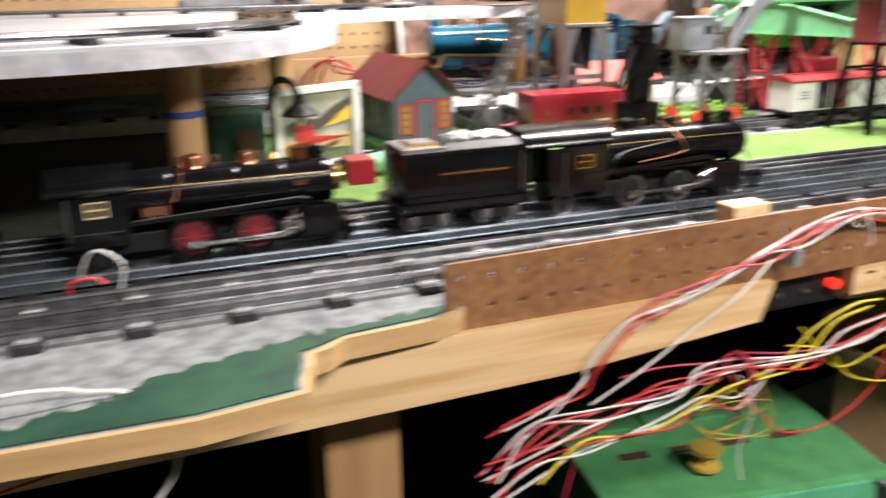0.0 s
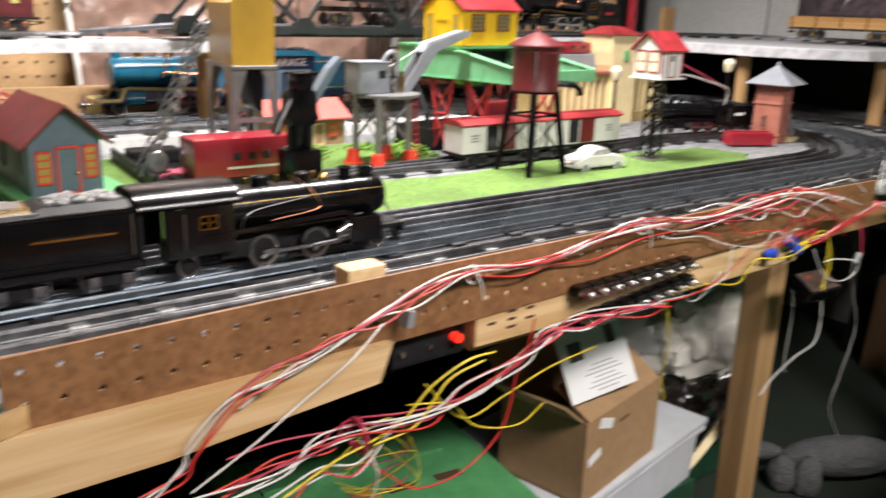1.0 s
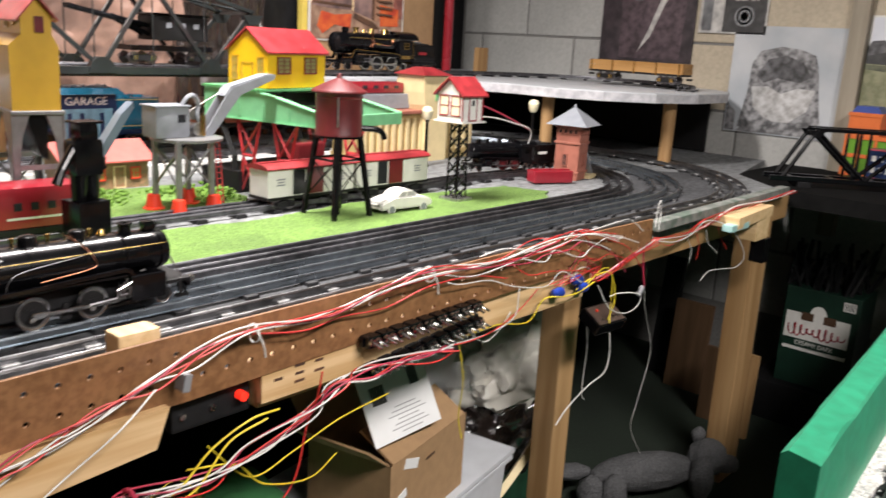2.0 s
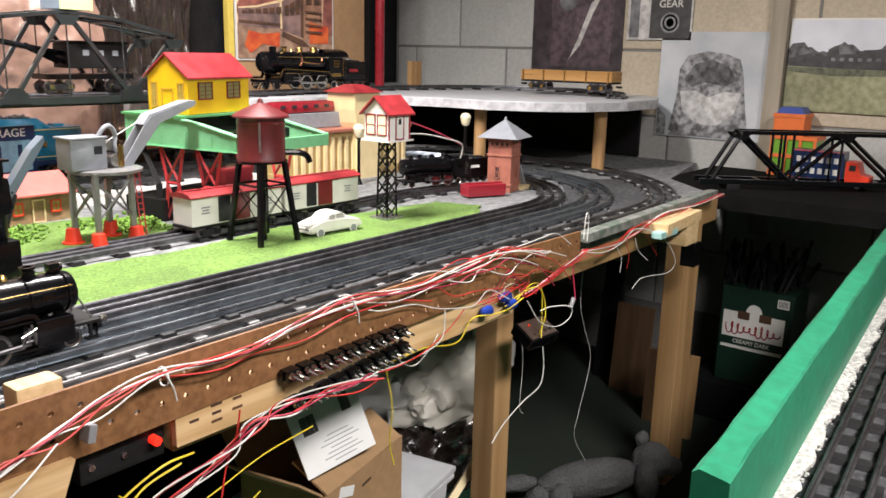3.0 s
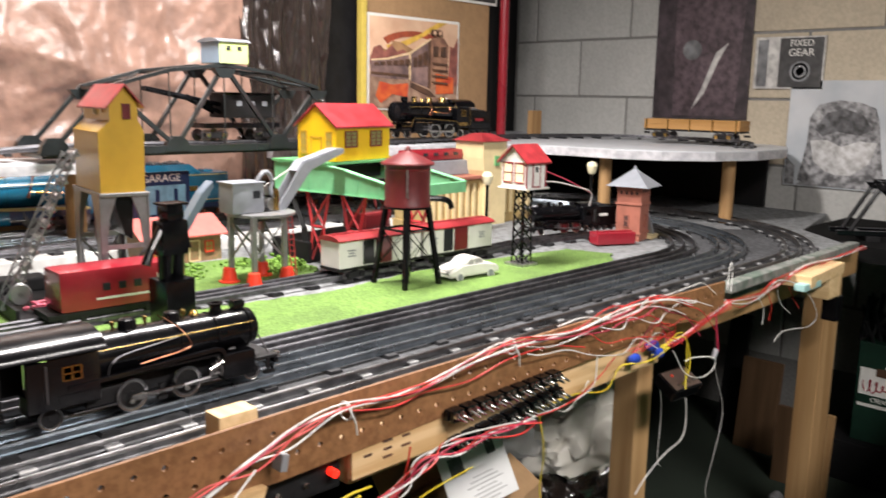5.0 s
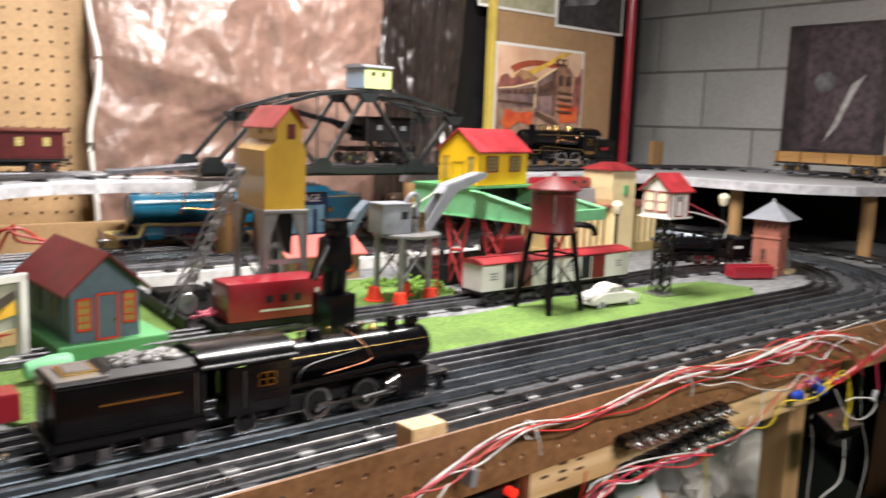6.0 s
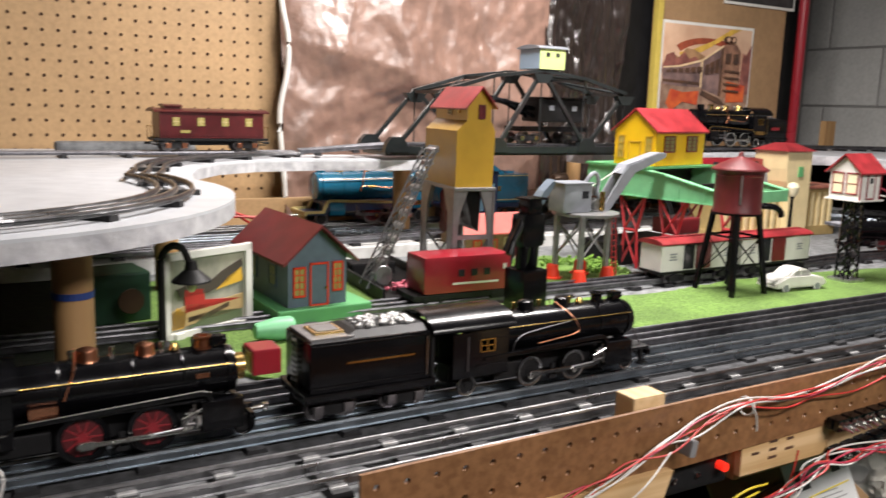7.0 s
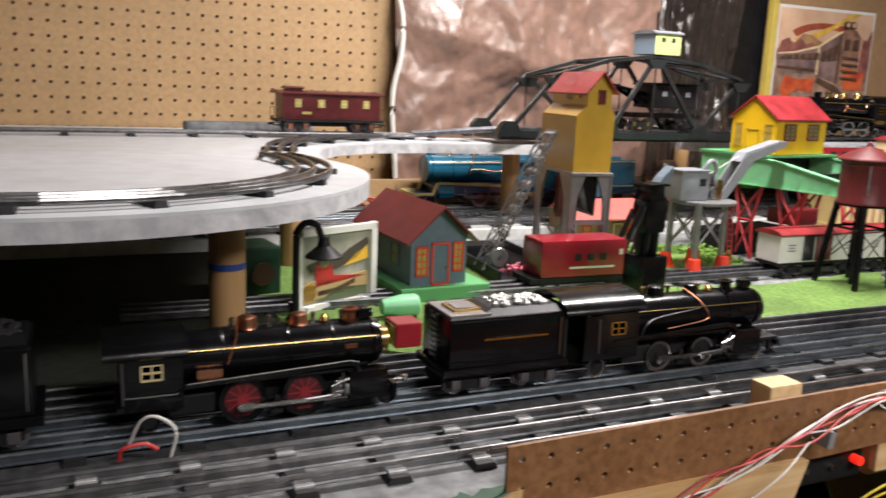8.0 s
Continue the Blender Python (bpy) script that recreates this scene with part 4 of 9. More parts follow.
def tender(label, at, rz, S=1.0, L=0.20, body=None, skirt=None, stripe=None, plate=None, gauge=0.056, group="tenders", coal=True, flat=False, H=0.066, plated=False):
    e = thing("tender", label, "tender", at, rz, group)
    e.scale = (S, S, S)
    w = 0.040
    part("body", box(B(), (0, 0, 0.034 + H / 2), (L, 2 * w, H), bevel=0.004), body, e, smooth=True)
    part("underframe", box(box(B(), (0, 0, 0.029), (L + 0.014, 2 * w + 0.004, 0.010), bevel=0.002), (0, 0, 0.018), (L * 0.5, 0.03, 0.014)), skirt or body, e)
    zt = 0.034 + H
    # raised coal bunker with sloping sides
    x0, x1 = -L * 0.10, L * 0.5 - 0.004
    bm = B()
    lo = [(x0 - 0.022, -w + 0.004), (x1, -w + 0.004), (x1, w - 0.004), (x0 - 0.022, w - 0.004)]
    hi = [(x0, -w + 0.016), (x1, -w + 0.016), (x1, w - 0.016), (x0, w - 0.016)]
    a = [bm.verts.new((u, v, zt)) for u, v in lo]
    b = [bm.verts.new((u, v, zt + (0.006 if flat else 0.019))) for u, v in hi]
    for k in range(4):
        bm.faces.new((a[k], a[(k + 1) % 4], b[(k + 1) % 4], b[k]))
    bm.faces.new(b)
    part("bunker", bm, M_MATTBLACK if body is M_BLACK else body, e)
    if coal:
        rnd = random.Random(5)
        bm = B()
        for k in range(80):
            r = rnd.uniform(0.003, 0.0055)
            ball(bm, (rnd.uniform(x0 + 0.008, x1 - 0.008), rnd.uniform(-w + 0.02, w - 0.02), zt + (0.006 if flat else 0.019) + rnd.uniform(0, 0.003)), r, 0.8, 1)
        part("coal", bm, M_WHITECOAL if plated else M_COAL, e, "heap of pale shiny coal" if plated else "heap of shiny coal")
    for s in (-1, 1):
        for z in (0.041, zt - 0.004):
            part("stripe", box(B(), (0, s * (w + 0.0004), z), (L - 0.004, 0.0012, 0.0018)), stripe or body, e)
        part("nameplate", box(B(), (0.01, s * (w + 0.0006), 0.034 + H * 0.5), (L * 0.38, 0.0014, 0.011), bevel=0.0004), plate or M_BRASS, e)
        part("grab_rail", tube(B(), [(L / 2 - 0.006, s * (w + 0.002), 0.04), (L / 2 - 0.006, s * (w + 0.002), zt - 0.006)], 0.001), M_NICKEL, e)
    bm = B()
    for k in range(8):
        box(bm, (-L / 2 - 0.003, 0, 0.042 + k * H / 9), (0.003, 0.015, 0.0015))
    for y in (-0.008, 0.008):
        box(bm, (-L / 2 - 0.003, y, 0.034 + H / 2), (0.0015, 0.0015, H))
    part("ladder", bm, M_BRASS if stripe else M_NICKEL, e)
    if not plated:
        part("filler_hatch", box(B(), (-L * 0.34, 0, zt + 0.002), (0.022, 0.026, 0.005), bevel=0.0015), body, e)
    if plated:
        part("coal_board", box(B(), (L / 2 + 0.004, 0, 0.034 + H * 0.55), (0.004, 2 * w - 0.004, H * 1.1), bevel=0.001), M_MATTBLACK, e)
        pl = part("top_plate", prism(B(), [(-L * 0.48, -w + 0.006), (-L * 0.14, -w + 0.006), (-L * 0.08, -w * 0.3), (-L * 0.08, w * 0.3), (-L * 0.14, w - 0.006), (-L * 0.48, w - 0.006)], zt, zt + 0.003), M_ALUM, e, "grey metal top plate")
        part("hatch_frame", box(B(), (-L * 0.29, 0, zt + 0.0042), (0.036, 0.036, 0.0025), bevel=0.0006), M_BRASS, pl)
        part("hatch_lid", box(B(), (-L * 0.29, 0, zt + 0.0056), (0.026, 0.026, 0.002), bevel=0.0005), M_ALUM, pl)
        for s in (-1, 1):
            part("gold_line", box(B(), (0.01, s * (w + 0.0016), 0.034 + H * 0.56), (L * 0.56, 0.0012, 0.0024)), M_BRASS, e)
    for x in (-L * 0.30, L * 0.30):
        truck(e, x, gauge, 0.0125, boxm=M_GREYROD if body is M_BLACK else None)
    return e


M_WHITECOAL = mat("bright_coal", (0.62, 0.62, 0.62), 0.3, var=0.5, scale=200, metal=0.5)
M_BROWNDRUM = mat("brown_drum", (0.09, 0.055, 0.035), 0.4, 0.5)
M_COAL = mat("coal", (0.05, 0.05, 0.055), 0.25, var=0.4, scale=200, coat=0.6, rand=0.3)


def carbox(e, L, W, z0, z1, body, name="body"):
    return part(name, box(B(), (0, 0, (z0 + z1) / 2), (L, W, z1 - z0), bevel=0.0015), body, e)


def archroof(L, W, z, rise, over=0.004, n=12):
    pr = [((W / 2 + over) * math.sin(a) / math.sin(radians(70)), z + rise * (math.cos(a) - math.cos(radians(70))) / (1 - math.cos(radians(70)))) for a in (radians(-70 + 140 * k / n) for k in range(n + 1))]
    return prism(B(), pr + [(pr[-1][0], z - 0.002), (pr[0][0], z - 0.002)], -L / 2 - over, L / 2 + over, "x")


def caboose(label, at, rz, S, L, W, H, body, roof, cup, cuproof, winm, gauge=0.056, porch=0.03, group="rail cars", wins=4, plates=None, under=None):
    e = thing("caboose", label, "caboose", at, rz, group)
    e.scale = (S, S, S)
    z0 = 0.030
    z1 = z0 + H
    carbox(e, L - 2 * porch, W, z0, z1, body)
    part("underframe", box(box(B(), (0, 0, z0 - 0.003), (L, W * 0.96, 0.006), bevel=0.001), (0, 0, z0 - 0.011), (L * 0.36, W * 0.4, 0.012), bevel=0.002), under or M_MATTBLACK, e)
    part("roof", archroof(L - 0.6 * porch if porch < 0.02 else L, W, z1, 0.007 if porch < 0.02 else 0.010), roof, e, smooth=True)
    ch, cl = (0.008, 0.13) if porch < 0.02 else (0.022, 0.24)
    cx = -L * 0.33 if porch < 0.02 else L * 0.08
    c = part("cupola", box(B(), (cx, 0, z1 + 0.004 + ch / 2), (L * cl, W * 0.62, ch), bevel=0.001), cup, e)
    part("cupola_roof", archroof(L * cl, W * 0.62, z1 + 0.004 + ch, 0.004), cuproof, c, smooth=True).matrix_basis = pose(cx, 0, 0)
    for s in (-1, 1):
        for k in range(wins):
            x = (k - (wins - 1) / 2) * (L - 2 * porch) / (wins + 0.3)
            w = part("window", box(B(), (x, s * (W / 2 + 0.0005), z0 + H * 0.62), (0.016, 0.002, 0.019), bevel=0.0004), winm, e)
            bm = box(box(B(), (x, s * (W / 2 + 0.0012), z0 + H * 0.62), (0.0012, 0.002, 0.018)), (x, s * (W / 2 + 0.0012), z0 + H * 0.62), (0.015, 0.002, 0.0012))
            part("glazing_bar", bm, body if winm is not M_PANE else M_IVORY, w)
        part("stripe", box(B(), (0, s * (W / 2 + 0.0004), z0 + 0.006), (L - 2 * porch, 0.001, 0.0012)), M_LIME if body is M_LEAF else roof, e)
        for x in ((-L * 0.24, L * 0.24) if plates is None else (-L * 0.24,)):
            part("plate", box(B(), (x, s * (W / 2 + 0.0006), z0 + H * 0.25), (0.022, 0.0012, 0.006)), plates or M_MATTBLACK, e)
    for s in (-1, 1):
        bm = tube(B(), [(s * L / 2, -W * 0.46, z0), (s * L / 2, -W * 0.46, z0 + 0.026), (s * L / 2, W * 0.46, z0 + 0.026), (s * L / 2, W * 0.46, z0)], 0.0012)
        tube(bm, [(s * L / 2, 0, z0), (s * L / 2, 0, z0 + 0.026)], 0.001)
        part("porch_railing", bm, M_BRASS, e)
        bm = B()
        for k in range(3):
            box(bm, (s * (L / 2 - 0.012), 0, z0 - 0.004 - k * 0.006), (0.014, W * 0.98, 0.0015))
        part("steps", bm, M_MATTBLACK, e)
        part("coupler", cyl(B(), (s * L / 2, 0, 0.018), (s * (L / 2 + 0.014), 0, 0.018), 0.003), M_MATTBLACK, e)
    for x in (-L * 0.31, L * 0.31):
        truck(e, x, gauge, 0.0125)
    return e


def flatcar(label, at, rz, L=0.26, W=0.078, gauge=0.056):
    e = thing("searchlight_car", label, "flat car", at, rz, "rail cars")
    part("bed", box(B(), (0, 0, 0.034), (L, W, 0.008), bevel=0.0015), M_MATTBLACK, e)
    part("deck_plate", box(B(), (-0.005, 0, 0.041), (L * 0.72, W * 0.80, 0.006), bevel=0.001), M_TERRA, e, "worn terracotta deck plate")
    bm = lathe(B(), [(0.034, 0), (0.034, 0.003), (0.028, 0.004), (0.026, 0.004)], (-0.02, 0, 0.044), "z", 24)
    part("turntable", bm, M_TERRA, e, smooth=True)
    for x, lit in ((0.055, False), (-0.085, True)):
        g = part("lamp_yoke", box(tube(B(), [(x, -0.021, 0.078), (x, -0.021, 0.055), (x, 0.0, 0.050), (x, 0.021, 0.055), (x, 0.021, 0.078)], 0.002), (x, 0, 0.047), (0.016, 0.016, 0.008), bevel=0.001), M_NICKEL, e)
        bm = lathe(B(), [(0.006, 0.022), (0.015, 0.018), (0.019, 0.010), (0.019, -0.016), (0.0175, -0.016), (0.0165, 0.006), (0, 0.010)], (x, 0, 0.078), "x", 24)
        part("lamp_drum", bm, M_NICKEL if lit else M_BROWNDRUM, g, "nickel searchlight drum" if lit else "dark brown searchlight drum", smooth=True)
        part("lens", cyl(B(), (x - 0.014, 0, 0.078), (x - 0.012, 0, 0.078), 0.0165, seg=24), M_BULB if lit else M_MATTBLACK, g, "glowing lens" if lit else "")
    for s in (-1, 1):
        part("side_rail", tube(B(), [(-L / 2, s * W / 2, 0.052), (L / 2, s * W / 2, 0.052)], 0.0012), M_BRASS, e)
        for k in range(6):
            x = -L / 2 + 0.004 + k * (L - 0.008) / 5
            part("stanchion", tube(B(), [(x, s * W / 2, 0.036), (x, s * W / 2, 0.053)], 0.0012), M_BRASS, e)
    for x in (-L * 0.34, L * 0.34):
        truck(e, x, gauge, 0.0125)
    return e


def boxcar(label, at, rz, L, W, H, body, roof, doorm, S=1.0, gauge=0.045):
    e = thing("boxcar", label, "boxcar", at, rz, "rail cars")
    z0 = 0.022
    part("body", box(B(), (0, 0, z0 + H / 2), (L, W, H), bevel=0.001), body, e)
    part("roof", archroof(L, W, z0 + H, 0.007), roof, e, smooth=True)
    n = int(L / 0.016)
    for k in range(n):
        part("roof_walk", box(B(), ((k - (n - 1) / 2) * L / n, 0, z0 + H + 0.0078), (L / n * 0.85, 0.010, 0.001)), roof, e)
    part("underframe", box(box(B(), (0, 0, z0 - 0.002), (L + 0.006, W * 0.98, 0.005), bevel=0.001), (0, 0, z0 - 0.008), (L * 0.3, W * 0.5, 0.01)), M_MATTBLACK, e)
    for s in (-1, 1):
        d = part("door", box(B(), (0.004, s * (W / 2 + 0.001), z0 + H * 0.48), (L * 0.19, 0.003, H * 0.90), bevel=0.0006), doorm, e)
        part("door_rail", box(B(), (0.0, s * (W / 2 + 0.0015), z0 + H * 0.95), (L * 0.42, 0.003, 0.002)), M_MATTBLACK, e)
        part("doorway", box(B(), (-L * 0.16, s * (W / 2 + 0.0003), z0 + H * 0.48), (L * 0.13, 0.0012, H * 0.86)), M_DARKPANE, e)
        for x in (-L * 0.36, L * 0.34):
            for dz, ww in ((0.62, 0.016), (0.52, 0.012), (0.42, 0.016)):
                part("marking", box(B(), (x, s * (W / 2 + 0.0004), z0 + H * dz), (ww, 0.001, 0.002)), M_GREYPAINT, e)
    for x in (-L * 0.32, L * 0.32):
        truck(e, x, gauge, 0.0095, wb=0.026, boxm=M_MATTBLACK)
    return e


RT = TOP + 0.0142
RR = RT + 0.022
# the blue passenger engine with its cars on the rear track
loco("glossy blue tinplate steam locomotive with cream stripe and brass domes", (0.512, 1.104, RR), 180, 1.0, M_BLUE, M_NAVY, M_CREAM, M_BRASS, M_REDWHEEL)
tender("blue tinplate tender with cream stripes and brass nameplate", (0.792, 1.104, RR), 180, 1.0, 0.215, M_BLUE, M_NAVY, M_CREAM)
flatcar("black flat car with terracotta deck and two searchlights", (1.075, 1.104, RR), 180)
caboose("green tinplate caboose with red roof on the rear track", (1.362, 1.104, RR), 180, 1.0, 0.29, 0.078, 0.066, M_LEAF, M_RED, M_LEAF, M_LEAF, M_ORANGE)
# black engines on the second track
loco("glossy black steam locomotive with gold striping", (0.237, 0.157, RT), 0, (0.797, 0.74, 0.665), M_BLACK, M_BLACK, M_BLACK, M_BLACK, M_MATTBLACK, M_DARKRIM, rods=M_DARKRIM, pipe=3, cabwin=M_BRASS, gold=True, wr=0.0222, sh=0.055, cab=0.032, ext=0.020)
tender("black tender with gold line and bright coal load", (0.060, 0.157, RT), 0, 0.78, 0.150, M_BLACK, M_BLACK, None, M_BLACK, flat=True, H=0.058, plated=True)
loco("black steam locomotive with copper domes and red spoked wheels", (-0.169, 0.157, RT), 0, (0.755, 0.72, 0.665), M_BLACK, M_BLACK, M_BLACK, M_COPPER, M_REDWHEEL, M_BLACK, load=True, rods=M_NICKEL, gold=True, edge=M_NICKEL, cabwin=M_IVORY, pipe=2, wr=0.0275, sh=0.045)
tender("plain black tender in the shade of the deck", (-0.40, 0.157, RT), 0, 0.80, 0.185, M_BLACK, M_BLACK, None, M_BLACK, flat=True)
e = thing("red_smoke_box", "small red box hung on the engine nose", "box", (-0.030, 0.157, RT + 0.056))
part("case", box(B(), (0, 0, 0), (0.025, 0.028, 0.022), bevel=0.002), M_RED, e)
part("rim", box(B(), (-0.0125, 0, 0), (0.004, 0.024, 0.018), bevel=0.001), M_BRASS, e)
# white boxcars on the siding
boxcar("white boxcar with red roof and dark red door", (0.838, 0.496, TOP + 0.004), 0, 0.184, 0.050, 0.047, M_WHITE, M_ROOFRED, M_DKRED)
boxcar("white boxcar with red roof and half open dark door", (1.030, 0.496, TOP + 0.004), 0, 0.184, 0.050, 0.047, M_WHITE, M_ROOFRED, M_DKRED)
# deck cars
caboose("maroon tinplate caboose with yellow windows on the raised deck", (0.141, 0.987, DECKL + 0.0107), 2, 0.76, 0.265, 0.070, 0.060, M_CABOOSE, M_CABOOSE, M_CABOOSE, M_CABOOSE, M_PANE, gauge=0.046, porch=0.012, wins=4, plates=M_PANE)
loco("black steam locomotive with copper piping on the raised deck", (1.47, 1.0, DECK + 0.0142), 180, 0.86, M_BLACK, M_BLACK, M_BLACK, M_BRASS, M_MATTBLACK, M_NICKEL, gauge=0.046, gold=True, rods=M_NICKEL, edge=M_BRASS, wr=0.022)
tender("short black tender with a red end on the raised deck", (1.65, 1.015, DECK + 0.0142), 180, 0.7, 0.12, M_BLACK, M_BLACK, None, M_RED, gauge=0.046, flat=True)
e = thing("gondola", "open gondola with wooden plank sides on the raised deck", "gondola", (2.135, 0.595, DECK + 0.0142), 92, "rail cars")
part("floor", box(B(), (0, 0, 0.026), (0.29, 0.066, 0.005), bevel=0.001), M_MATTBLACK, e)
wm = wood("plank_sides", (0.45, 0.25, 0.09), (0.33, 0.17, 0.05), 0, 40)
for s in (-1, 1):
    for k in range(2):
        part("plank", box(B(), (0, s * 0.033, 0.036 + k * 0.0145), (0.29, 0.003, 0.0135), bevel=0.0006), wm, e)
        part("end_plank", box(B(), (s * 0.1445, 0, 0.036 + k * 0.0145), (0.003, 0.064, 0.0135), bevel=0.0006), wm, e)
    for k in range(5):
        part("stake", box(B(), ((k - 2) * 0.068, s * 0.0355, 0.041), (0.004, 0.003, 0.034), bevel=0.0005), M_BRASS, e)
for x in (-0.095, 0.095):
    truck(e, x, 0.046, 0.011, boxm=M_BRASS)
for s in (-1, 1):
    part("coupler", cyl(B(), (s * 0.145, 0, 0.016), (s * 0.162, 0, 0.016), 0.003), M_MATTBLACK, e)
# small switcher with tender beyond the lattice tower
loco("small black switching locomotive with red wheels", (1.418, 0.522, TOP + 0.016), 165, 0.56, M_BLACK, M_BLACK, M_BLACK, M_BLACK, M_REDWHEEL, M_NICKEL, gauge=0.046, pipe=False)
t = tender("small black tender with white lettered frame", (1.520, 0.494, TOP + 0.016), 165, 0.56, 0.115, M_BLACK, M_BLACK, None, M_WHITE, gauge=0.046, flat=True)

# ---- buildings and scenery on the table ----
def strut(bm, a, b, w):
    """Square bar from a to b."""
    tube(bm, [a, b], w * 0.62, 4)


def gable_house(e, x0, x1, y0, y1, z0, z1, ridge, wallm, roofm, along="x", over=0.008, t=0.003):
    """Walls as a gabled prism and two roof slabs; the ridge runs along x or y."""
    if along == "x":
        ym = (y0 + y1) / 2
        part("wall", prism(B(), [(y0, z0), (y1, z0), (y1, z1), (ym, ridge), (y0, z1)], x0, x1, "x"), wallm, e)
        for s in (-1, 1):
            ye = ym + s * ((y1 - y0) / 2 + over)
            ze = z1 - (ridge - z1) * over / ((y1 - y0) / 2)
            part("roof_slope", prism(B(), [(ym, ridge + 0.001), (ye, ze + 0.001), (ye, ze + 0.001 + t), (ym, ridge + 0.001 + t)], x0 - over, x1 + over, "x"), roofm, e)
    else:
        xm = (x0 + x1) / 2
        part("wall", prism(B(), [(x0, z0), (x1, z0), (x1, z1), (xm, ridge), (x0, z1)], y0, y1, "y"), wallm, e)
        for s in (-1, 1):
            xe = xm + s * ((x1 - x0) / 2 + over)
            ze = z1 - (ridge - z1) * over / ((x1 - x0) / 2)
            part("roof_slope", prism(B(), [(xm, ridge + 0.001), (xe, ze + 0.001), (xe, ze + 0.001 + t), (xm, ridge + 0.001 + t)], y0 - over, y1 + over, "y"), roofm, e)


def opening(e, face, c, w, h, framem, panem, bars=True, name="window", nx=2, nz=2):
    """A framed window or door on a wall that faces -y ('y') or -x ('x'); c is its middle on the wall."""
    x, y, z = c
    ww, hh, fw = w, h, 0.0022

    def bx(bm, du, dz, su, sz, d, th):
        if face == "y":
            box(bm, (x + du, y - d, z + dz), (su, th, sz))
        else:
            box(bm, (x - d, y + du, z + dz), (th, su, sz))
    bm = B()
    bx(bm, 0, 0, ww, hh, 0.0004, 0.0012)
    p = part(name, bm, panem, e)
    bm = B()
    for s in (-1, 1):
        bx(bm, s * ww / 2, 0, fw, hh + fw, 0.001, 0.0026)
        bx(bm, 0, s * hh / 2, ww + fw, fw, 0.001, 0.0026)
    part("frame", bm, framem, p)
    if bars:
        bm = B()
        for k in range(1, nx):
            bx(bm, (k / nx - 0.5) * ww, 0, 0.001, hh, 0.001, 0.002)
        for k in range(1, nz):
            bx(bm, 0, (k / nz - 0.5) * hh, ww, 0.001, 0.001, 0.002)
        part("glazing_bar", bm, framem, p)
    return p


# slate blue cottage on a green base
e = thing("cottage", "slate blue toy cottage with maroon roof on a green base", "toy house", (0.153, 0.479, TOP + 0.004), 3, "toy buildings")
e.scale = (0.95, 1.20, 1.10)
part("base", box(B(), (0.005, 0.078, 0.009), (0.140, 0.165, 0.018), bevel=0.002), M_GREENBASE, e)
gable_house(e, -0.045, 0.042, 0.008, 0.150, 0.018, 0.078, 0.112, M_SLATE, M_MAROON, "y", 0.012)
opening(e, "y", (0.0, 0.008, 0.044), 0.026, 0.050, M_ORANGERED, M_SLATE, False, "door")
opening(e, "y", (-0.029, 0.008, 0.048), 0.016, 0.034, M_ORANGERED, M_PANE, True, "window", 2, 4)
opening(e, "y", (0.028, 0.008, 0.052), 0.014, 0.034, M_ORANGERED, M_PANE, True, "window", 2, 4)
opening(e, "x", (-0.045, 0.05, 0.05), 0.018, 0.026, M_SLATE, M_PANE, True)
opening(e, "x", (-0.045, 0.11, 0.05), 0.018, 0.026, M_SLATE, M_PANE, True)
part("door_knob", ball(B(), (0.009, 0.004, 0.04), 0.0016), M_BRASS, e)

# framed billboard with a painted scene of plain shapes
e = thing("billboard", "white framed billboard with a bright painted scene", "billboard", (0.008, 0.486, TOP + 0.004), 22)
part("panel", box(B(), (0, 0.002, 0.052), (0.124, 0.004, 0.098)), mat("billboard_ground", (0.46, 0.44, 0.36), 0.6, col2=(0.26, 0.27, 0.22), scale=30, big=18, var=0.35, bump=0), e)
bm = B()
for s in (-1, 1):
    box(bm, (s * 0.060, 0, 0.052), (0.010, 0.008, 0.106), bevel=0.001)
    box(bm, (0, 0, 0.052 + s * 0.048), (0.130, 0.008, 0.009), bevel=0.001)
part("frame", bm, M_WHITE, e)
for nm, col, poly in (("shape_hill", (0.07, 0.055, 0.045), [(-0.045, 0.060), (-0.02, 0.066), (0.0, 0.062), (0.02, 0.074), (0.05, 0.086), (0.052, 0.078), (0.03, 0.060), (0.0, 0.050), (-0.04, 0.050)]),
                      ("shape_sand", (0.48, 0.34, 0.16), [(-0.052, 0.034), (-0.03, 0.040), (0.0, 0.036), (0.052, 0.042), (0.052, 0.022), (-0.052, 0.012)]),
                      ("shape_shade", (0.09, 0.06, 0.045), [(-0.03, 0.024), (0.0, 0.026), (0.03, 0.034), (0.03, 0.028), (0.0, 0.020), (-0.03, 0.018)]),
                      ("shape_red", (0.50, 0.035, 0.03), [(-0.034, 0.03), (-0.006, 0.032), (0.05, 0.036), (-0.005, 0.042), (-0.008, 0.056), (-0.034, 0.058)]),
                      ("shape_yellow", (0.78, 0.46, 0.05), [(0.012, 0.052), (0.052, 0.058), (0.05, 0.075), (0.03, 0.066)]),
                      ("shape_amber", (0.70, 0.40, 0.05), [(-0.052, 0.012), (-0.036, 0.012), (-0.032, 0.03), (-0.044, 0.038), (-0.052, 0.03)]),
                      ("shape_green", (0.12, 0.16, 0.08), [(-0.03, 0.010), (0.05, 0.010), (0.05, 0.022), (0.0, 0.026)])):
    part(nm, prism(B(), poly, -0.0012, 0.0, "y"), mat(nm, col, 0.5, var=0.1), e)
for x in (-0.045, 0.045):
    part("foot", box(B(), (x, 0.012, 0.004), (0.012, 0.04, 0.008), bevel=0.001), M_WHITE, e)

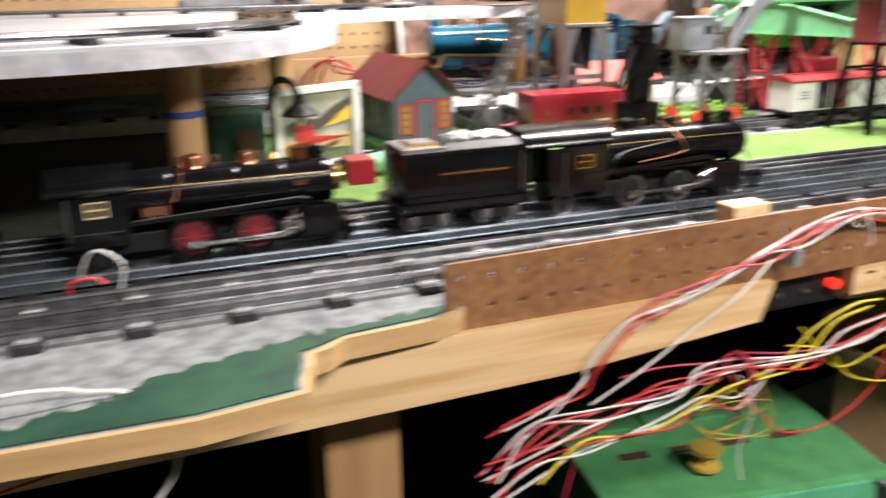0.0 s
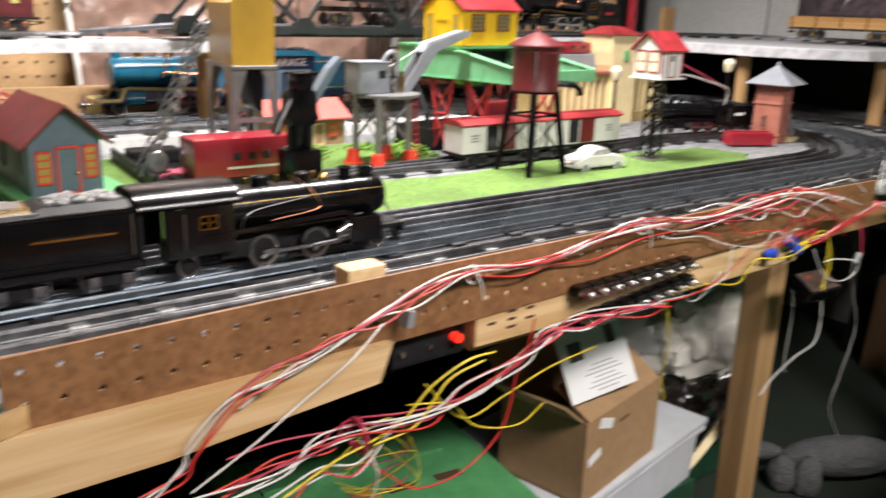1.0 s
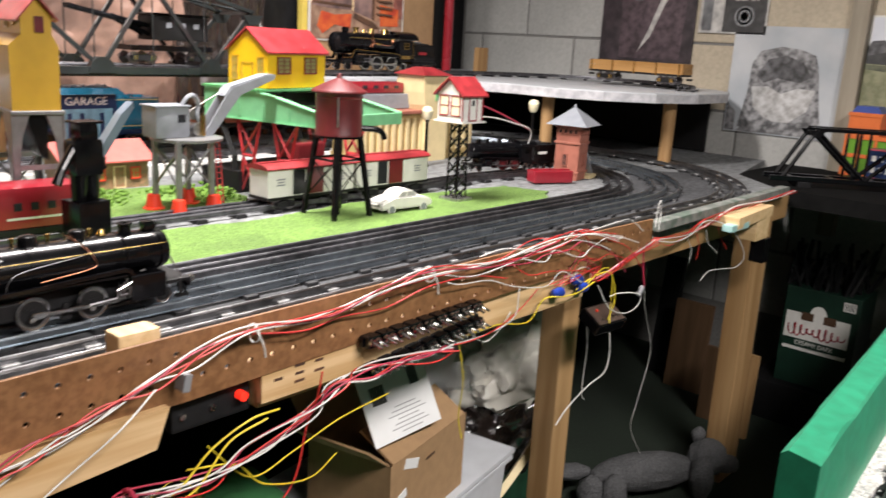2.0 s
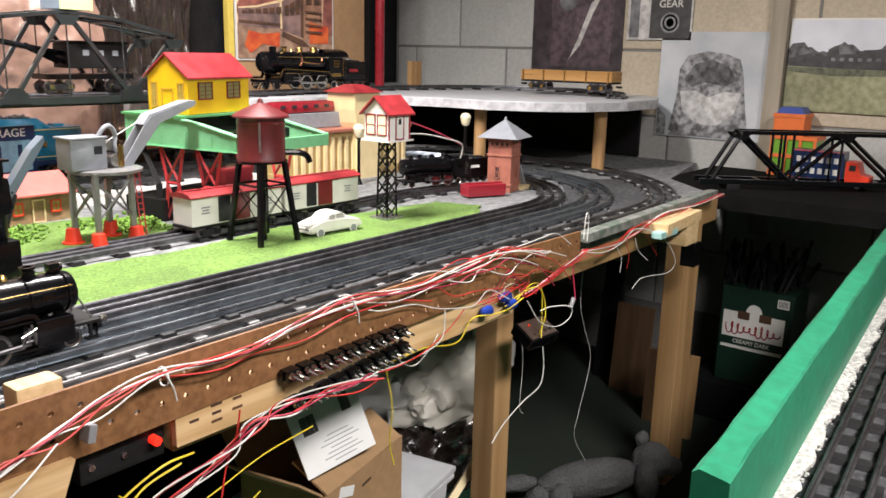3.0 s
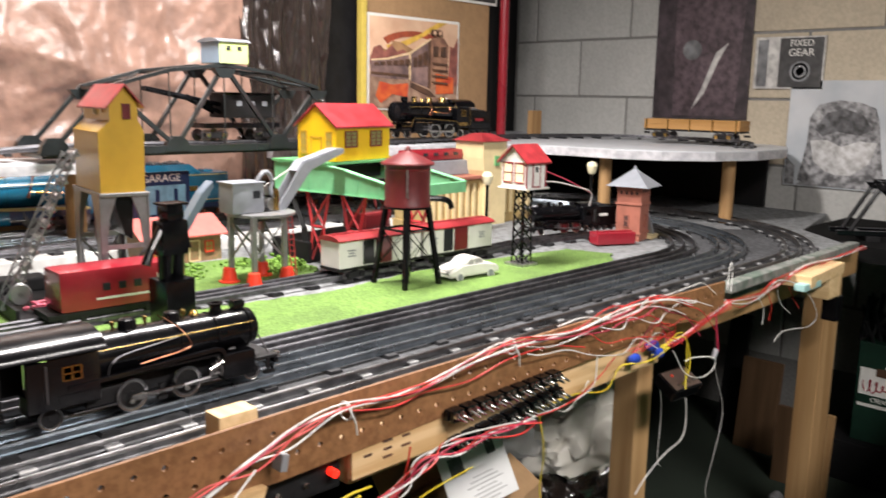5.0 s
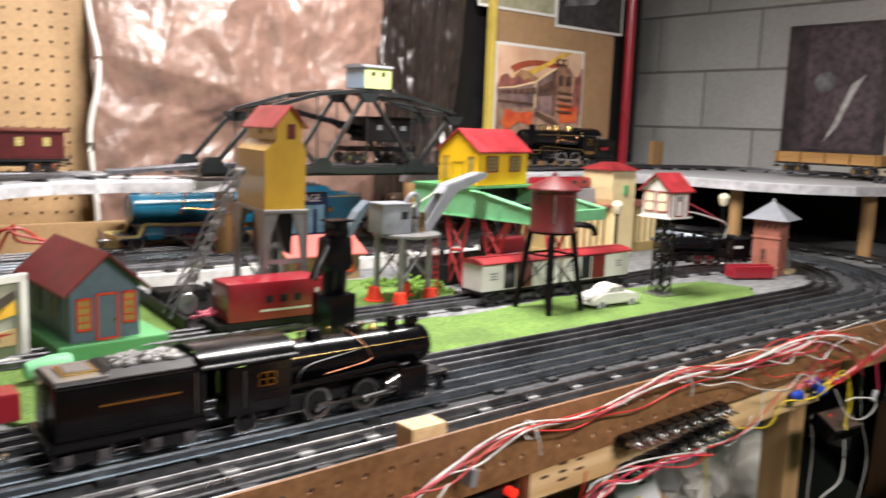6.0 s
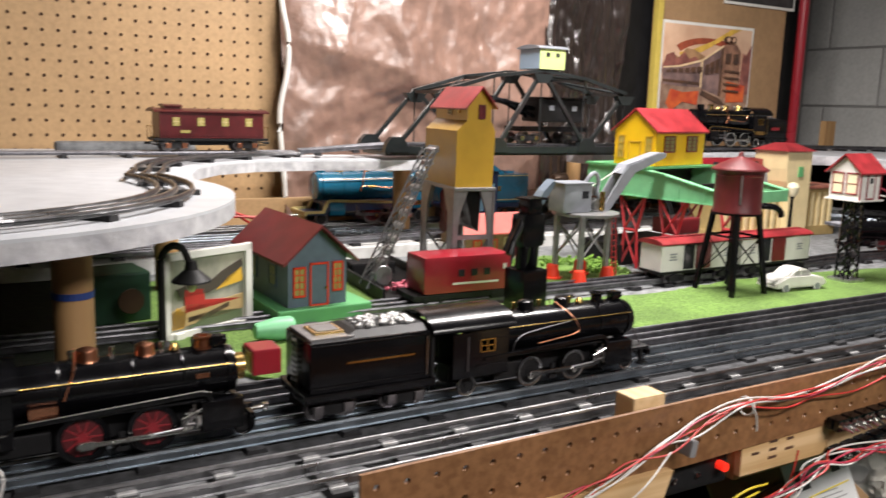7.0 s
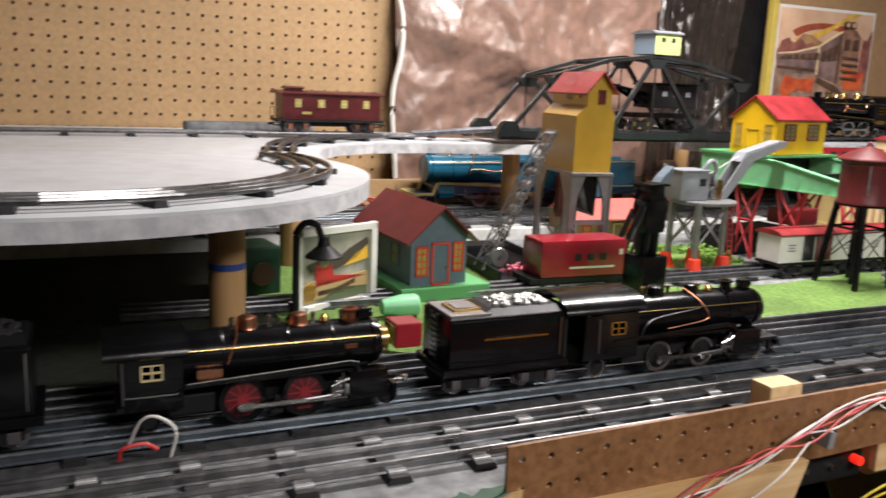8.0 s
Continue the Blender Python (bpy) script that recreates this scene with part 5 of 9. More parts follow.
# goose neck lamp
e = thing("gooseneck_lamp", "black goose neck yard lamp with bell shade", "lamp", (-0.056, 0.44, TOP + 0.004))
part("post", tube(B(), smooth_path([(0, 0, 0), (0, 0, 0.09), (0.002, 0, 0.108), (0.012, -0.001, 0.118), (0.024, -0.002, 0.114), (0.031, -0.003, 0.098)]), 0.0042, 10), M_MATTBLACK, e, smooth=True)
sh = part("shade", lathe(B(), [(0.006, 0.022), (0.008, 0.012), (0.022, 0.0), (0.0225, -0.002), (0.018, 0.0), (0.006, 0.012)], (0.033, -0.003, 0.078), "z", 20), M_MATTBLACK, e, smooth=True)
part("bulb", ball(B(), (0.033, -0.003, 0.070), 0.0055, 1.3), M_GLOBE, sh, smooth=True)
part("base", lathe(B(), [(0.012, 0), (0.011, 0.004), (0.006, 0.008)], (0, 0, 0), "z", 16), M_MATTBLACK, e, smooth=True)
e = thing("green_case", "dark green metal case with a black round opening", "case", (-0.085, 0.60, TOP + 0.004), 8)
part("shell", box(B(), (0, 0, 0.032), (0.075, 0.07, 0.064), bevel=0.003), M_GREENPAINT, e)
part("opening", cyl(B(), (0.012, -0.0345, 0.028), (0.012, -0.037, 0.028), 0.016), M_HOLE, e)
bm = lathe(B(), [(0.004, -0.028), (0.009, -0.026), (0.0142, 0.0), (0.0142, 0.018), (0.012, 0.021), (0, 0.022)], (0.070, 0.415, TOP + 0.0190), "x", 20)
tagged(part("mint_lamp_shade", bm, M_MINT, smooth=True), "pale mint green cone lying on the turf", "cone")

# ochre coaling tower with its metal legs, chute and bucket elevator
e = thing("coaling_tower", "ochre tinplate coaling tower with red roof on aluminium legs", "coaling tower", (0.394, 0.552, TOP), -8)
e.scale = (0.78, 1.12, 0.865)
Z = 0.040
prof = [(0, 0.153), (0.078, 0.153), (0.080, 0.250), (0.074, 0.262), (0.070, 0.268), (0.070, 0.296), (0.047, 0.322), (0.021, 0.294), (0.021, 0.268), (0.0, 0.250)]
part("hopper_house", prism(B(), [(u, v + Z) for u, v in prof], 0.0, 0.115, "y"), M_OCHRE, e)
part("roof_slope", prism(B(), [(u, v + Z) for u, v in ((0.047, 0.3235), (0.012, 0.2855), (0.012, 0.2885), (0.047, 0.3265))], -0.008, 0.123, "y"), M_ROOFRED, e)
part("roof_slope", prism(B(), [(u, v + Z) for u, v in ((0.047, 0.3235), (0.079, 0.288), (0.079, 0.291), (0.047, 0.3265))], -0.008, 0.123, "y"), M_ROOFRED, e)
opening(e, "y", (0.05, 0.0, 0.283 + Z), 0.012, 0.022, M_MAROON, M_DKRED, True)
opening(e, "x", (0.021, 0.06, 0.282 + Z), 0.012, 0.010, M_IVORY, M_DARKPANE, True)
part("roof_vent", cyl(B(), (0.0205, 0.025, 0.283 + Z), (0.017, 0.025, 0.283 + Z), 0.003, seg=10), M_BRASS, e)
part("sill_plate", box(B(), (0.039, 0.0575, 0.150 + Z), (0.088, 0.127, 0.006), bevel=0.001), M_ALUM, e)
hl = 0.147 + Z
for y in (0.0, 0.115):
    for x, s in ((0.0, 1), (0.078, -1)):
        part("leg", prism(B(), [(x - 0.008 * s, 0.0), (x + 0.010 * s, 0.0), (x + 0.006 * s, hl * 0.55), (x + 0.012 * s, hl * 0.8), (x + 0.026 * s, hl), (x - 0.004 * s, hl)], y - 0.002, y + 0.002, "y"), M_ALUM, e)
    part("tie_bar", box(B(), (0.039, y, hl * 0.56), (0.074, 0.003, 0.008)), M_ALUM, e)
for x in (-0.003, 0.081):
    for y, s in ((0.0, 1), (0.115, -1)):
        part("side_leg", prism(B(), [(y - 0.004 * s, 0.0), (y + 0.030 * s, 0.0), (y + 0.016 * s, hl * 0.5), (y + 0.018 * s, hl * 0.8), (y + 0.034 * s, hl), (y - 0.004 * s, hl)], x - 0.0015, x + 0.0015, "x"), M_ALUM, e)
for y in (0.002, 0.113):
    for a, b in (((0.0, y, 0.012), (0.078, y, hl * 0.55)), ((0.078, y, 0.012), (0.0, y, hl * 0.55))):
        bm = B()
        strut(bm, a, b, 0.0035)
        part("brace", bm, M_ALUM, e)
part("chute", prism(B(), [(0.022, hl), (0.058, hl), (0.054, hl - 0.073), (0.040, hl - 0.064)], 0.004, 0.06, "y"), M_BLACK, e)
part("red_valve", tube(B(), [(0.02, 0.055, hl), (0.02, 0.05, 0.02)], 0.004), M_DKRED, e)
for k in range(4):
    part("red_gear", lathe(B(), [(0.012, -0.0015), (0.014, 0), (0.012, 0.0015)], (0.018, 0.07, hl - 0.02 - 0.018 * k), "x", 14), M_DKRED, e)
T0, T1 = Vector((-0.030, 0.03, 0.262)), Vector((-0.150, 0.03, 0.022))
for dy in (-0.017, 0.017):
    for off in (0.0, -0.022):
        bm = B()
        strut(bm, T0 + Vector((off * 0.6, dy, off * 0.2)), T1 + Vector((off * 0.8, dy, off * 0.15)), 0.003)
        part("elevator_rail", bm, M_ALUM, e)
bm = B()
for k in range(15):
    p, q = T0.lerp(T1, k / 14), T0.lerp(T1, min(1, (k + 1) / 14))
    o = Vector((-0.016, 0, -0.004))
    for dy in (-0.017, 0.017):
        w = Vector((0, dy, 0))
        strut(bm, p + w, q + o + w, 0.002)
        strut(bm, p + o + w, q + w, 0.0018)
    strut(bm, p + Vector((0, -0.017, 0)), p + Vector((0, 0.017, 0)), 0.002)
part("elevator_lattice", bm, M_ALUM, e, "thin aluminium lattice of the bucket elevator")
for k in range(11):
    p = T0.lerp(T1, (k + 0.5) / 11)
    part("bucket", box(B(), (p.x + 0.004, p.y, p.z + 0.004), (0.012, 0.026, 0.010), bevel=0.002, ry=-20), M_TIN, e)
part("wheel", lathe(B(), [(0.016, -0.002), (0.018, 0), (0.016, 0.002), (0.004, 0.002), (0.004, -0.002)], (-0.138, 0.006, 0.042), "y", 18), M_ALUM, e, smooth=True)
e = thing("coal_tray", "long black metal coal tray with raised rim", "tray", (0.335, 0.655, TOP), -4)
part("pan", box(B(), (0, 0, 0.007), (0.115, 0.25, 0.010), bevel=0.002), M_MATTBLACK, e)
for s in (-1, 1):
    part("rim", box(B(), (s * 0.056, 0, 0.016), (0.005, 0.25, 0.018), bevel=0.001), M_MATTBLACK, e)
part("motor_box", box(B(), (-0.01, 0.055, 0.022), (0.075, 0.045, 0.020), bevel=0.003), M_MATTBLACK, e)
rnd = random.Random(3)
bm = B()
for k in range(26):
    ball(bm, (0.310 + rnd.uniform(-0.018, 0.018), 0.562 + rnd.uniform(-0.015, 0.015), TOP + 0.012 + rnd.uniform(0, 0.014)), rnd.uniform(0.003, 0.005), 0.8, 1)
tagged(part("red_trinkets", bm, M_PINK), "small heap of pink and red beads", "beads", kind="stuff")
bm = ball(B(), (0.43, 0.61, TOP + 0.012), 0.012, 1.0, 3)
tagged(part("silver_ball", bm, M_ALUM, smooth=True), "small silver ball beside the tower", "ball")

# red crane car with a raised boom
e = thing("crane_car", "red tinplate crane car with raised black boom", "crane car", (0.375, 0.503, TOP + 0.008), -2, "rail cars")
part("cab", box(B(), (0, 0, 0.044), (0.142, 0.060, 0.054), bevel=0.007), M_RED, e, smooth=True)
part("underframe", box(B(), (0, 0, 0.013), (0.172, 0.058, 0.008), bevel=0.001), M_MATTBLACK, e)
for k in range(3):
    part("window", box(B(), (-0.012 + k * 0.021, -0.0302, 0.046), (0.010, 0.0015, 0.010), bevel=0.0005), M_DARKPANE, e)
part("white_line", box(B(), (0.012, -0.0303, 0.031), (0.075, 0.001, 0.003)), M_WHITE, e)
part("lamp_plate", box(B(), (0.060, -0.0303, 0.052), (0.006, 0.001, 0.008)), M_WHITE, e)
bm = B()
for y in (-0.014, 0.014):
    strut(bm, (0.070, y, 0.025), (0.102, y * 0.6, 0.108), 0.007)
    strut(bm, (0.080, y, 0.018), (0.112, y * 0.6, 0.100), 0.006)
for k in range(5):
    u = k / 4
    strut(bm, (0.074 + 0.033 * u, -0.012, 0.028 + 0.075 * u), (0.080 + 0.033 * u, 0.012, 0.022 + 0.075 * u), 0.003)
part("boom", bm, M_MATTBLACK, e)
part("boom_blade", prism(B(), [(0.098, 0.100), (0.108, 0.094), (0.156, 0.166), (0.155, 0.174), (0.138, 0.158)], -0.010, 0.010, "y"), mat("blue_grey_metal", (0.20, 0.26, 0.33), 0.35, 0.4), e, "blue grey metal boom blade")
for x in (-0.055, 0.055):
    truck(e, x, 0.045, 0.0085, wb=0.024, boxm=M_MATTBLACK)

# cast black toy figure on its square base: one plain shape
bm = B()
box(bm, (0, 0, 0.036), (0.042, 0.040, 0.072), bevel=0.003)
for x in (-0.011, 0.011):
    cyl(bm, (x * 0.8, 0, 0.070), (x * 0.6, 0, 0.112), 0.0085, 0.0115, 12)
box(bm, (0, 0, 0.124), (0.040, 0.028, 0.046), bevel=0.010)
box(bm, (0.002, 0, 0.154), (0.026, 0.024, 0.024), bevel=0.008)
box(bm, (0.003, 0, 0.166), (0.034, 0.028, 0.003), bevel=0.001)
cyl(bm, (-0.014, -0.004, 0.138), (-0.036, -0.012, 0.112), 0.006, 0.005, 10)
cyl(bm, (-0.036, -0.012, 0.112), (-0.044, -0.014, 0.096), 0.005, 0.006, 10)
cyl(bm, (0.015, 0.0, 0.138), (0.022, -0.004, 0.108), 0.006, 0.005, 10)
e = part("trackside_signal", bm, M_BLACK, smooth=True)
e.matrix_basis = pose(0.405, 0.378, TOP + 0.004, 0, 0, 6)
tagged(e, "black cast metal toy figure on a square base", "signal")

# small lithographed house behind the crane
e = thing("cabin", "low tan printed cabin with a pink red roof", "toy house", (0.645, 0.845, TOP), -2, "toy buildings")
M_LITHO = mat("printed_tan", (0.36, 0.20, 0.10), 0.5, col2=(0.22, 0.18, 0.08), scale=120, big=40, var=0.3)
M_PINKROOF = mat("pink_roof", (0.55, 0.13, 0.11), 0.45, var=0.15)
gable_house(e, -0.075, 0.075, -0.05, 0.05, 0.0, 0.052, 0.078, M_LITHO, M_PINKROOF, "x", 0.01)
for x in (-0.05, -0.015, 0.05):
    opening(e, "y", (x, -0.05, 0.027), 0.016, 0.020, M_ORANGERED, M_PANE, True)
opening(e, "y", (0.02, -0.05, 0.021), 0.020, 0.038, M_IVORY, M_LITHO, False, "door")

# garage sign at the back
e = thing("garage_sign", "dark blue garage sign with pale lettering", "sign", (0.70, 0.985, TOP), 2)
part("board", box(B(), (0, 0.002, 0.075), (0.125, 0.004, 0.150)), M_NAVY, e)
part("lower_panel", box(B(), (0, -0.0008, 0.094), (0.105, 0.002, 0.058)), mat("pale_blue", (0.22, 0.45, 0.60), 0.5, var=0.3, scale=60), e)
for x in (-0.035, -0.01, 0.03):
    part("panel_bar", box(B(), (x, -0.002, 0.09), (0.008, 0.002, 0.05)), M_NAVY, e)
text("GARAGE", 0.022, pose(0, -0.001, 0.137, 90, 0, 0), M_WHITE, e)

# grey derrick on four legs with red feet
e = thing("derrick", "grey tinplate derrick on a lattice stand with red feet", "toy crane", (0.655, 0.567, TOP + 0.004))
feet = [(-0.036, -0.042), (0.034, -0.030), (0.028, 0.034), (-0.042, 0.022)]
for i, (x, y) in enumerate(feet):
    part("foot", lathe(B(), [(0.017, 0), (0.017, 0.003), (0.013, 0.004), (0.0095, 0.024), (0.005, 0.025)], (x, y, 0), "z", 18), M_ORANGERED, e, "red conical foot", smooth=True)
    part("leg", box(B(), (x * 0.92, y * 0.92, 0.068), (0.0075, 0.0075, 0.09)), M_ALUM, e)
for i in range(4):
    a, b = feet[i], feet[(i + 1) % 4]
    for za, zb in ((0.04, 0.10), (0.10, 0.04)):
        bm = B()
        strut(bm, (a[0] * 0.92, a[1] * 0.92, za), (b[0] * 0.92, b[1] * 0.92, zb), 0.0035)
        part("cross_brace", bm, M_ALUM, e)
part("platform", lathe(B(), [(0.052, 0.110), (0.056, 0.111), (0.056, 0.115), (0.050, 0.116)], (0.005, 0.0, 0), "z", 28), M_ALUM, e, smooth=True)
bm = B()
for q in (-0.0045, 0.0045):
    strut(bm, (0.044 + q, -0.036, 0.004), (0.040 + q, -0.030, 0.112), 0.0018)
for k in range(11):
    box(bm, (0.0438 - 0.00036 * k, -0.0355 + 0.00055 * k, 0.012 + 0.0095 * k), (0.009, 0.0014, 0.0014))
part("ladder", bm, M_CRIMSON, e, "thin red ladder")
cb = part("cab", box(B(), (-0.030, 0.0, 0.140), (0.058, 0.044, 0.048), bevel=0.006), M_GREYPAINT, e, smooth=True)
part("window", box(B(), (-0.016, -0.0222, 0.146), (0.013, 0.0015, 0.012)), M_DARKPANE, cb)
part("roof_rim", box(B(), (-0.030, 0.0, 0.1645), (0.061, 0.047, 0.003), bevel=0.001), M_GREYPAINT, cb)
part("winch", cyl(cyl(B(), (0.016, -0.018, 0.128), (0.016, 0.018, 0.128), 0.010), (0.012, -0.01, 0.150), (0.012, 0.01, 0.150), 0.008), M_TIN, e, smooth=True)
part("brass_knob", cyl(B(), (0.022, -0.02, 0.118), (0.022, -0.02, 0.150), 0.0045), M_BRASS, e, smooth=True)
for y in (-0.012, 0.012):
    part("jib", prism(B(), [(0.026, 0.116), (0.044, 0.116), (0.098, 0.180), (0.165, 0.205), (0.168, 0.212), (0.150, 0.212), (0.082, 0.192), (0.070, 0.178)], y - 0.0012, y + 0.0012, "y"), M_GREYPAINT, e, "grey sheet metal jib cheek")
part("jib_top", prism(B(), [(0.070, 0.178), (0.082, 0.192), (0.150, 0.212), (0.168, 0.212), (0.166, 0.2135), (0.150, 0.2135), (0.080, 0.194), (0.068, 0.179)], -0.012, 0.012, "y"), M_GREYPAINT, e)
part("hose", tube(B(), smooth_path([(-0.010, -0.012, 0.164), (0.000, -0.014, 0.178), (0.012, -0.012, 0.179), (0.020, -0.010, 0.166), (0.017, -0.012, 0.148), (0.026, -0.014, 0.130)]), 0.0036, 8), M_GREYPAINT, e, "pale curled hose", smooth=True)
part("cable", tube(B(), [(0.012, 0, 0.156), (0.07, 0, 0.185), (0.16, 0, 0.213)], 0.0007), M_WHITE, e)

# lichen bushes round the derrick
bm = B()
rnd = random.Random(11)
for k in range(420):
    cx, cy = rnd.choice(((0.60, 0.71), (0.74, 0.68), (0.70, 0.69), (0.56, 0.66), (0.755, 0.615), (0.72, 0.61), (0.76, 0.66)))
    ball(bm, (cx + rnd.gauss(0, 0.018), cy + rnd.gauss(0, 0.016), TOP + 0.005 + abs(rnd.gauss(0, 0.005))), rnd.uniform(0.0018, 0.0048), rnd.uniform(0.6, 1.0), 1)
for v in bm.verts:
    v.co += Vector((rnd.uniform(-1, 1), rnd.uniform(-1, 1), rnd.uniform(-1, 1))) * 0.0012
tagged(part("lichen_bushes", bm, M_MOSS), "clumps of green lichen bushes round the derrick", "bushes", kind="stuff")

# green loader frame, running forward from the rear board, with the yellow house on top
e = thing("loader_frame", "mint green girder frame on red lattice towers", "toy bridge", (0.826, 0.590, 0), 7)
gird = [(0.148, 1.120), (0.148, 1.168), (0.020, 1.168), (-0.030, 1.162), (-0.150, 1.141), (-0.150, 1.123)]
for x in (0.0, 0.190):
    part("girder", prism(B(), gird, x - 0.002, x + 0.002, "x"), M_MINT, e)
    part("girder_flange", prism(B(), [(0.148, 1.168), (0.020, 1.168), (-0.030, 1.162), (-0.150, 1.141), (-0.150, 1.143), (-0.030, 1.1645), (0.020, 1.1705), (0.148, 1.1705)], x - 0.006, x + 0.006, "x"), M_MINT, e)
    part("girder_foot", prism(B(), [(0.148, 1.118), (0.148, 1.120), (-0.150, 1.123), (-0.150, 1.121)], x - 0.006, x + 0.006, "x"), M_MINT, e)
    for y in (0.120, 0.060, 0.0, -0.060, -0.115):
        part("rivet_plate", box(B(), (x - 0.0026, y, 1.136), (0.0012, 0.007, 0.022)), M_MINT, e)
part("end_beam", box(B(), (0.095, -0.150, 1.132), (0.196, 0.005, 0.020), bevel=0.0008), M_MINT, e)
part("rear_plate", box(B(), (0.095, 0.150, 1.144), (0.196, 0.004, 0.050), bevel=0.0008), M_MINT, e)
part("deck_plate", box(B(), (0.095, 0.080, 1.1725), (0.204, 0.150, 0.004)), M_GREENBASE, e, "darker green deck plate")
part("floor_beam", box(box(B(), (0.095, 0.06, 1.15), (0.184, 0.010, 0.024)), (0.095, -0.06, 1.14), (0.184, 0.010, 0.016)), M_MATTBLACK, e)
for x in (0.006, 0.184):
    for y in (-0.045, 0.045):
        bm = B()
        for q in (-1, 1):
            strut(bm, (x, y + q * 0.030, 1.122), (x, y + q * 0.014, 1.055), 0.006)
            strut(bm, (x, y + q * 0.014, 1.055), (x, y + q * 0.020, TOP), 0.006)
            strut(bm, (x, y - q * 0.028, 1.118), (x, y + q * 0.015, 1.058), 0.0045)
            strut(bm, (x, y - q * 0.014, 1.052), (x, y + q * 0.019, TOP + 0.003), 0.0045)
        strut(bm, (x, y - 0.015, 1.055), (x, y + 0.015, 1.055), 0.005)
        part("lattice_tower", bm, M_CRIMSON, e, "red lattice support")
for x in (0.004, 0.186):
    bm = B()
    strut(bm, (x, 0.120, 1.122), (x, 0.080, 1.050), 0.010)
    strut(bm, (x, 0.080, 1.050), (x, 0.075, TOP), 0.012)
    part("black_strut", bm, M_MATTBLACK, e)
part("machine_base", box(B(), (0.095, 0.110, TOP + 0.02), (0.20, 0.10, 0.04), bevel=0.003), M_MATTBLACK, e)
part("counterweight", box(B(), (0.120, 0.03, 1.06), (0.07, 0.06, 0.030), bevel=0.004), M_DKRED, e)
e = thing("yellow_house", "yellow tinplate house with red roof on the green frame", "toy house", (0.838, 0.597, 0.0046), 12, group="toy buildings")
M = Matrix.Translation((-0.83, -0.578, 0))
gable_house(e, 0.83, 0.990, 0.578, 0.668, 1.171, 1.234, 1.270, M_YELLOW, M_ROOFRED, "x", 0.006)
for x in (0.872, 0.946):
    opening(e, "y", (x, 0.578, 1.210), 0.034, 0.028, M_DKRED, mat("olive_pane", (0.25, 0.25, 0.10), 0.3), True, "window", 2, 4)
for y in (0.653, 0.593):
    opening(e, "x", (0.83, y, 1.203), 0.013, 0.040, M_OCHRE, M_PANE, True, "window", 2, 3)
opening(e, "x", (0.83, 0.623, 1.193), 0.024, 0.040, M_OCHRE, M_YELLOW, False, "door")
for ob in e.children_recursive:
    if ob.parent is e:
        ob.matrix_basis = M

# red water tower
e = thing("water_tower", "red tinplate water tower on thin black legs", "water tower", (0.826, 0.396, TOP + 0.004))
part("tank", lathe(B(), [(0.036, 0.129), (0.038, 0.130), (0.038, 0.133), (0.0370, 0.135), (0.0370, 0.196), (0.038, 0.198)], (0, 0, 0), "z", 36), M_TANK, e, smooth=True)
part("roof", lathe(B(), [(0.037, 0.196), (0.0435, 0.196), (0.0440, 0.198), (0.0430, 0.200), (0.026, 0.209), (0.010, 0.216), (0.005, 0.218), (0.0035, 0.224), (0, 0.226)], (0, 0, 0), "z", 36), M_TANK, e, smooth=True)
part("tank_band", lathe(B(), [(0.0371, 0.188), (0.0381, 0.189), (0.0371, 0.190)], (0, 0, 0), "z", 36), M_DKRED, e, smooth=True)
for k, (sx, sy) in enumerate(((-1, -1), (1, -1), (1, 1), (-1, 1))):
    bm = B()
    strut(bm, (sx * 0.038, sy * 0.038, 0), (sx * 0.024, sy * 0.024, 0.131), 0.008)
    part("leg", bm, M_BLACK, e)
for a, b in (((-1, -1), (1, -1)), ((1, -1), (1, 1)), ((1, 1), (-1, 1)), ((-1, 1), (-1, -1))):
    for u, v, w in (((a[0] * 0.035, a[1] * 0.035, 0.03), (b[0] * 0.028, b[1] * 0.028, 0.09), 0.0016), ((b[0] * 0.035, b[1] * 0.035, 0.03), (a[0] * 0.028, a[1] * 0.028, 0.09), 0.0016),
                    ((a[0] * 0.028, a[1] * 0.028, 0.092), (b[0] * 0.028, b[1] * 0.028, 0.092), 0.003)):
        bm = B()
        strut(bm, u, v, w)
        part("brace", bm, M_BLACK, e)
part("platform", lathe(B(), [(0.040, 0.127), (0.040, 0.130), (0.02, 0.130)], (0, 0, 0), "z", 24), M_BLACK, e)
part("spout", tube(B(), smooth_path([(0.036, -0.01, 0.140), (0.062, -0.02, 0.138), (0.074, -0.024, 0.132), (0.078, -0.025, 0.122)]), 0.005, 8), M_BLACK, e, smooth=True)
part("riser_pipe", cyl(B(), (0, 0, 0), (0, 0, 0.129), 0.005), M_BLACK, e)
part("gauge_strip", box(B(), (-0.0255, -0.0275, 0.168), (0.0035, 0.003, 0.045), rz=42), M_TIN, e)

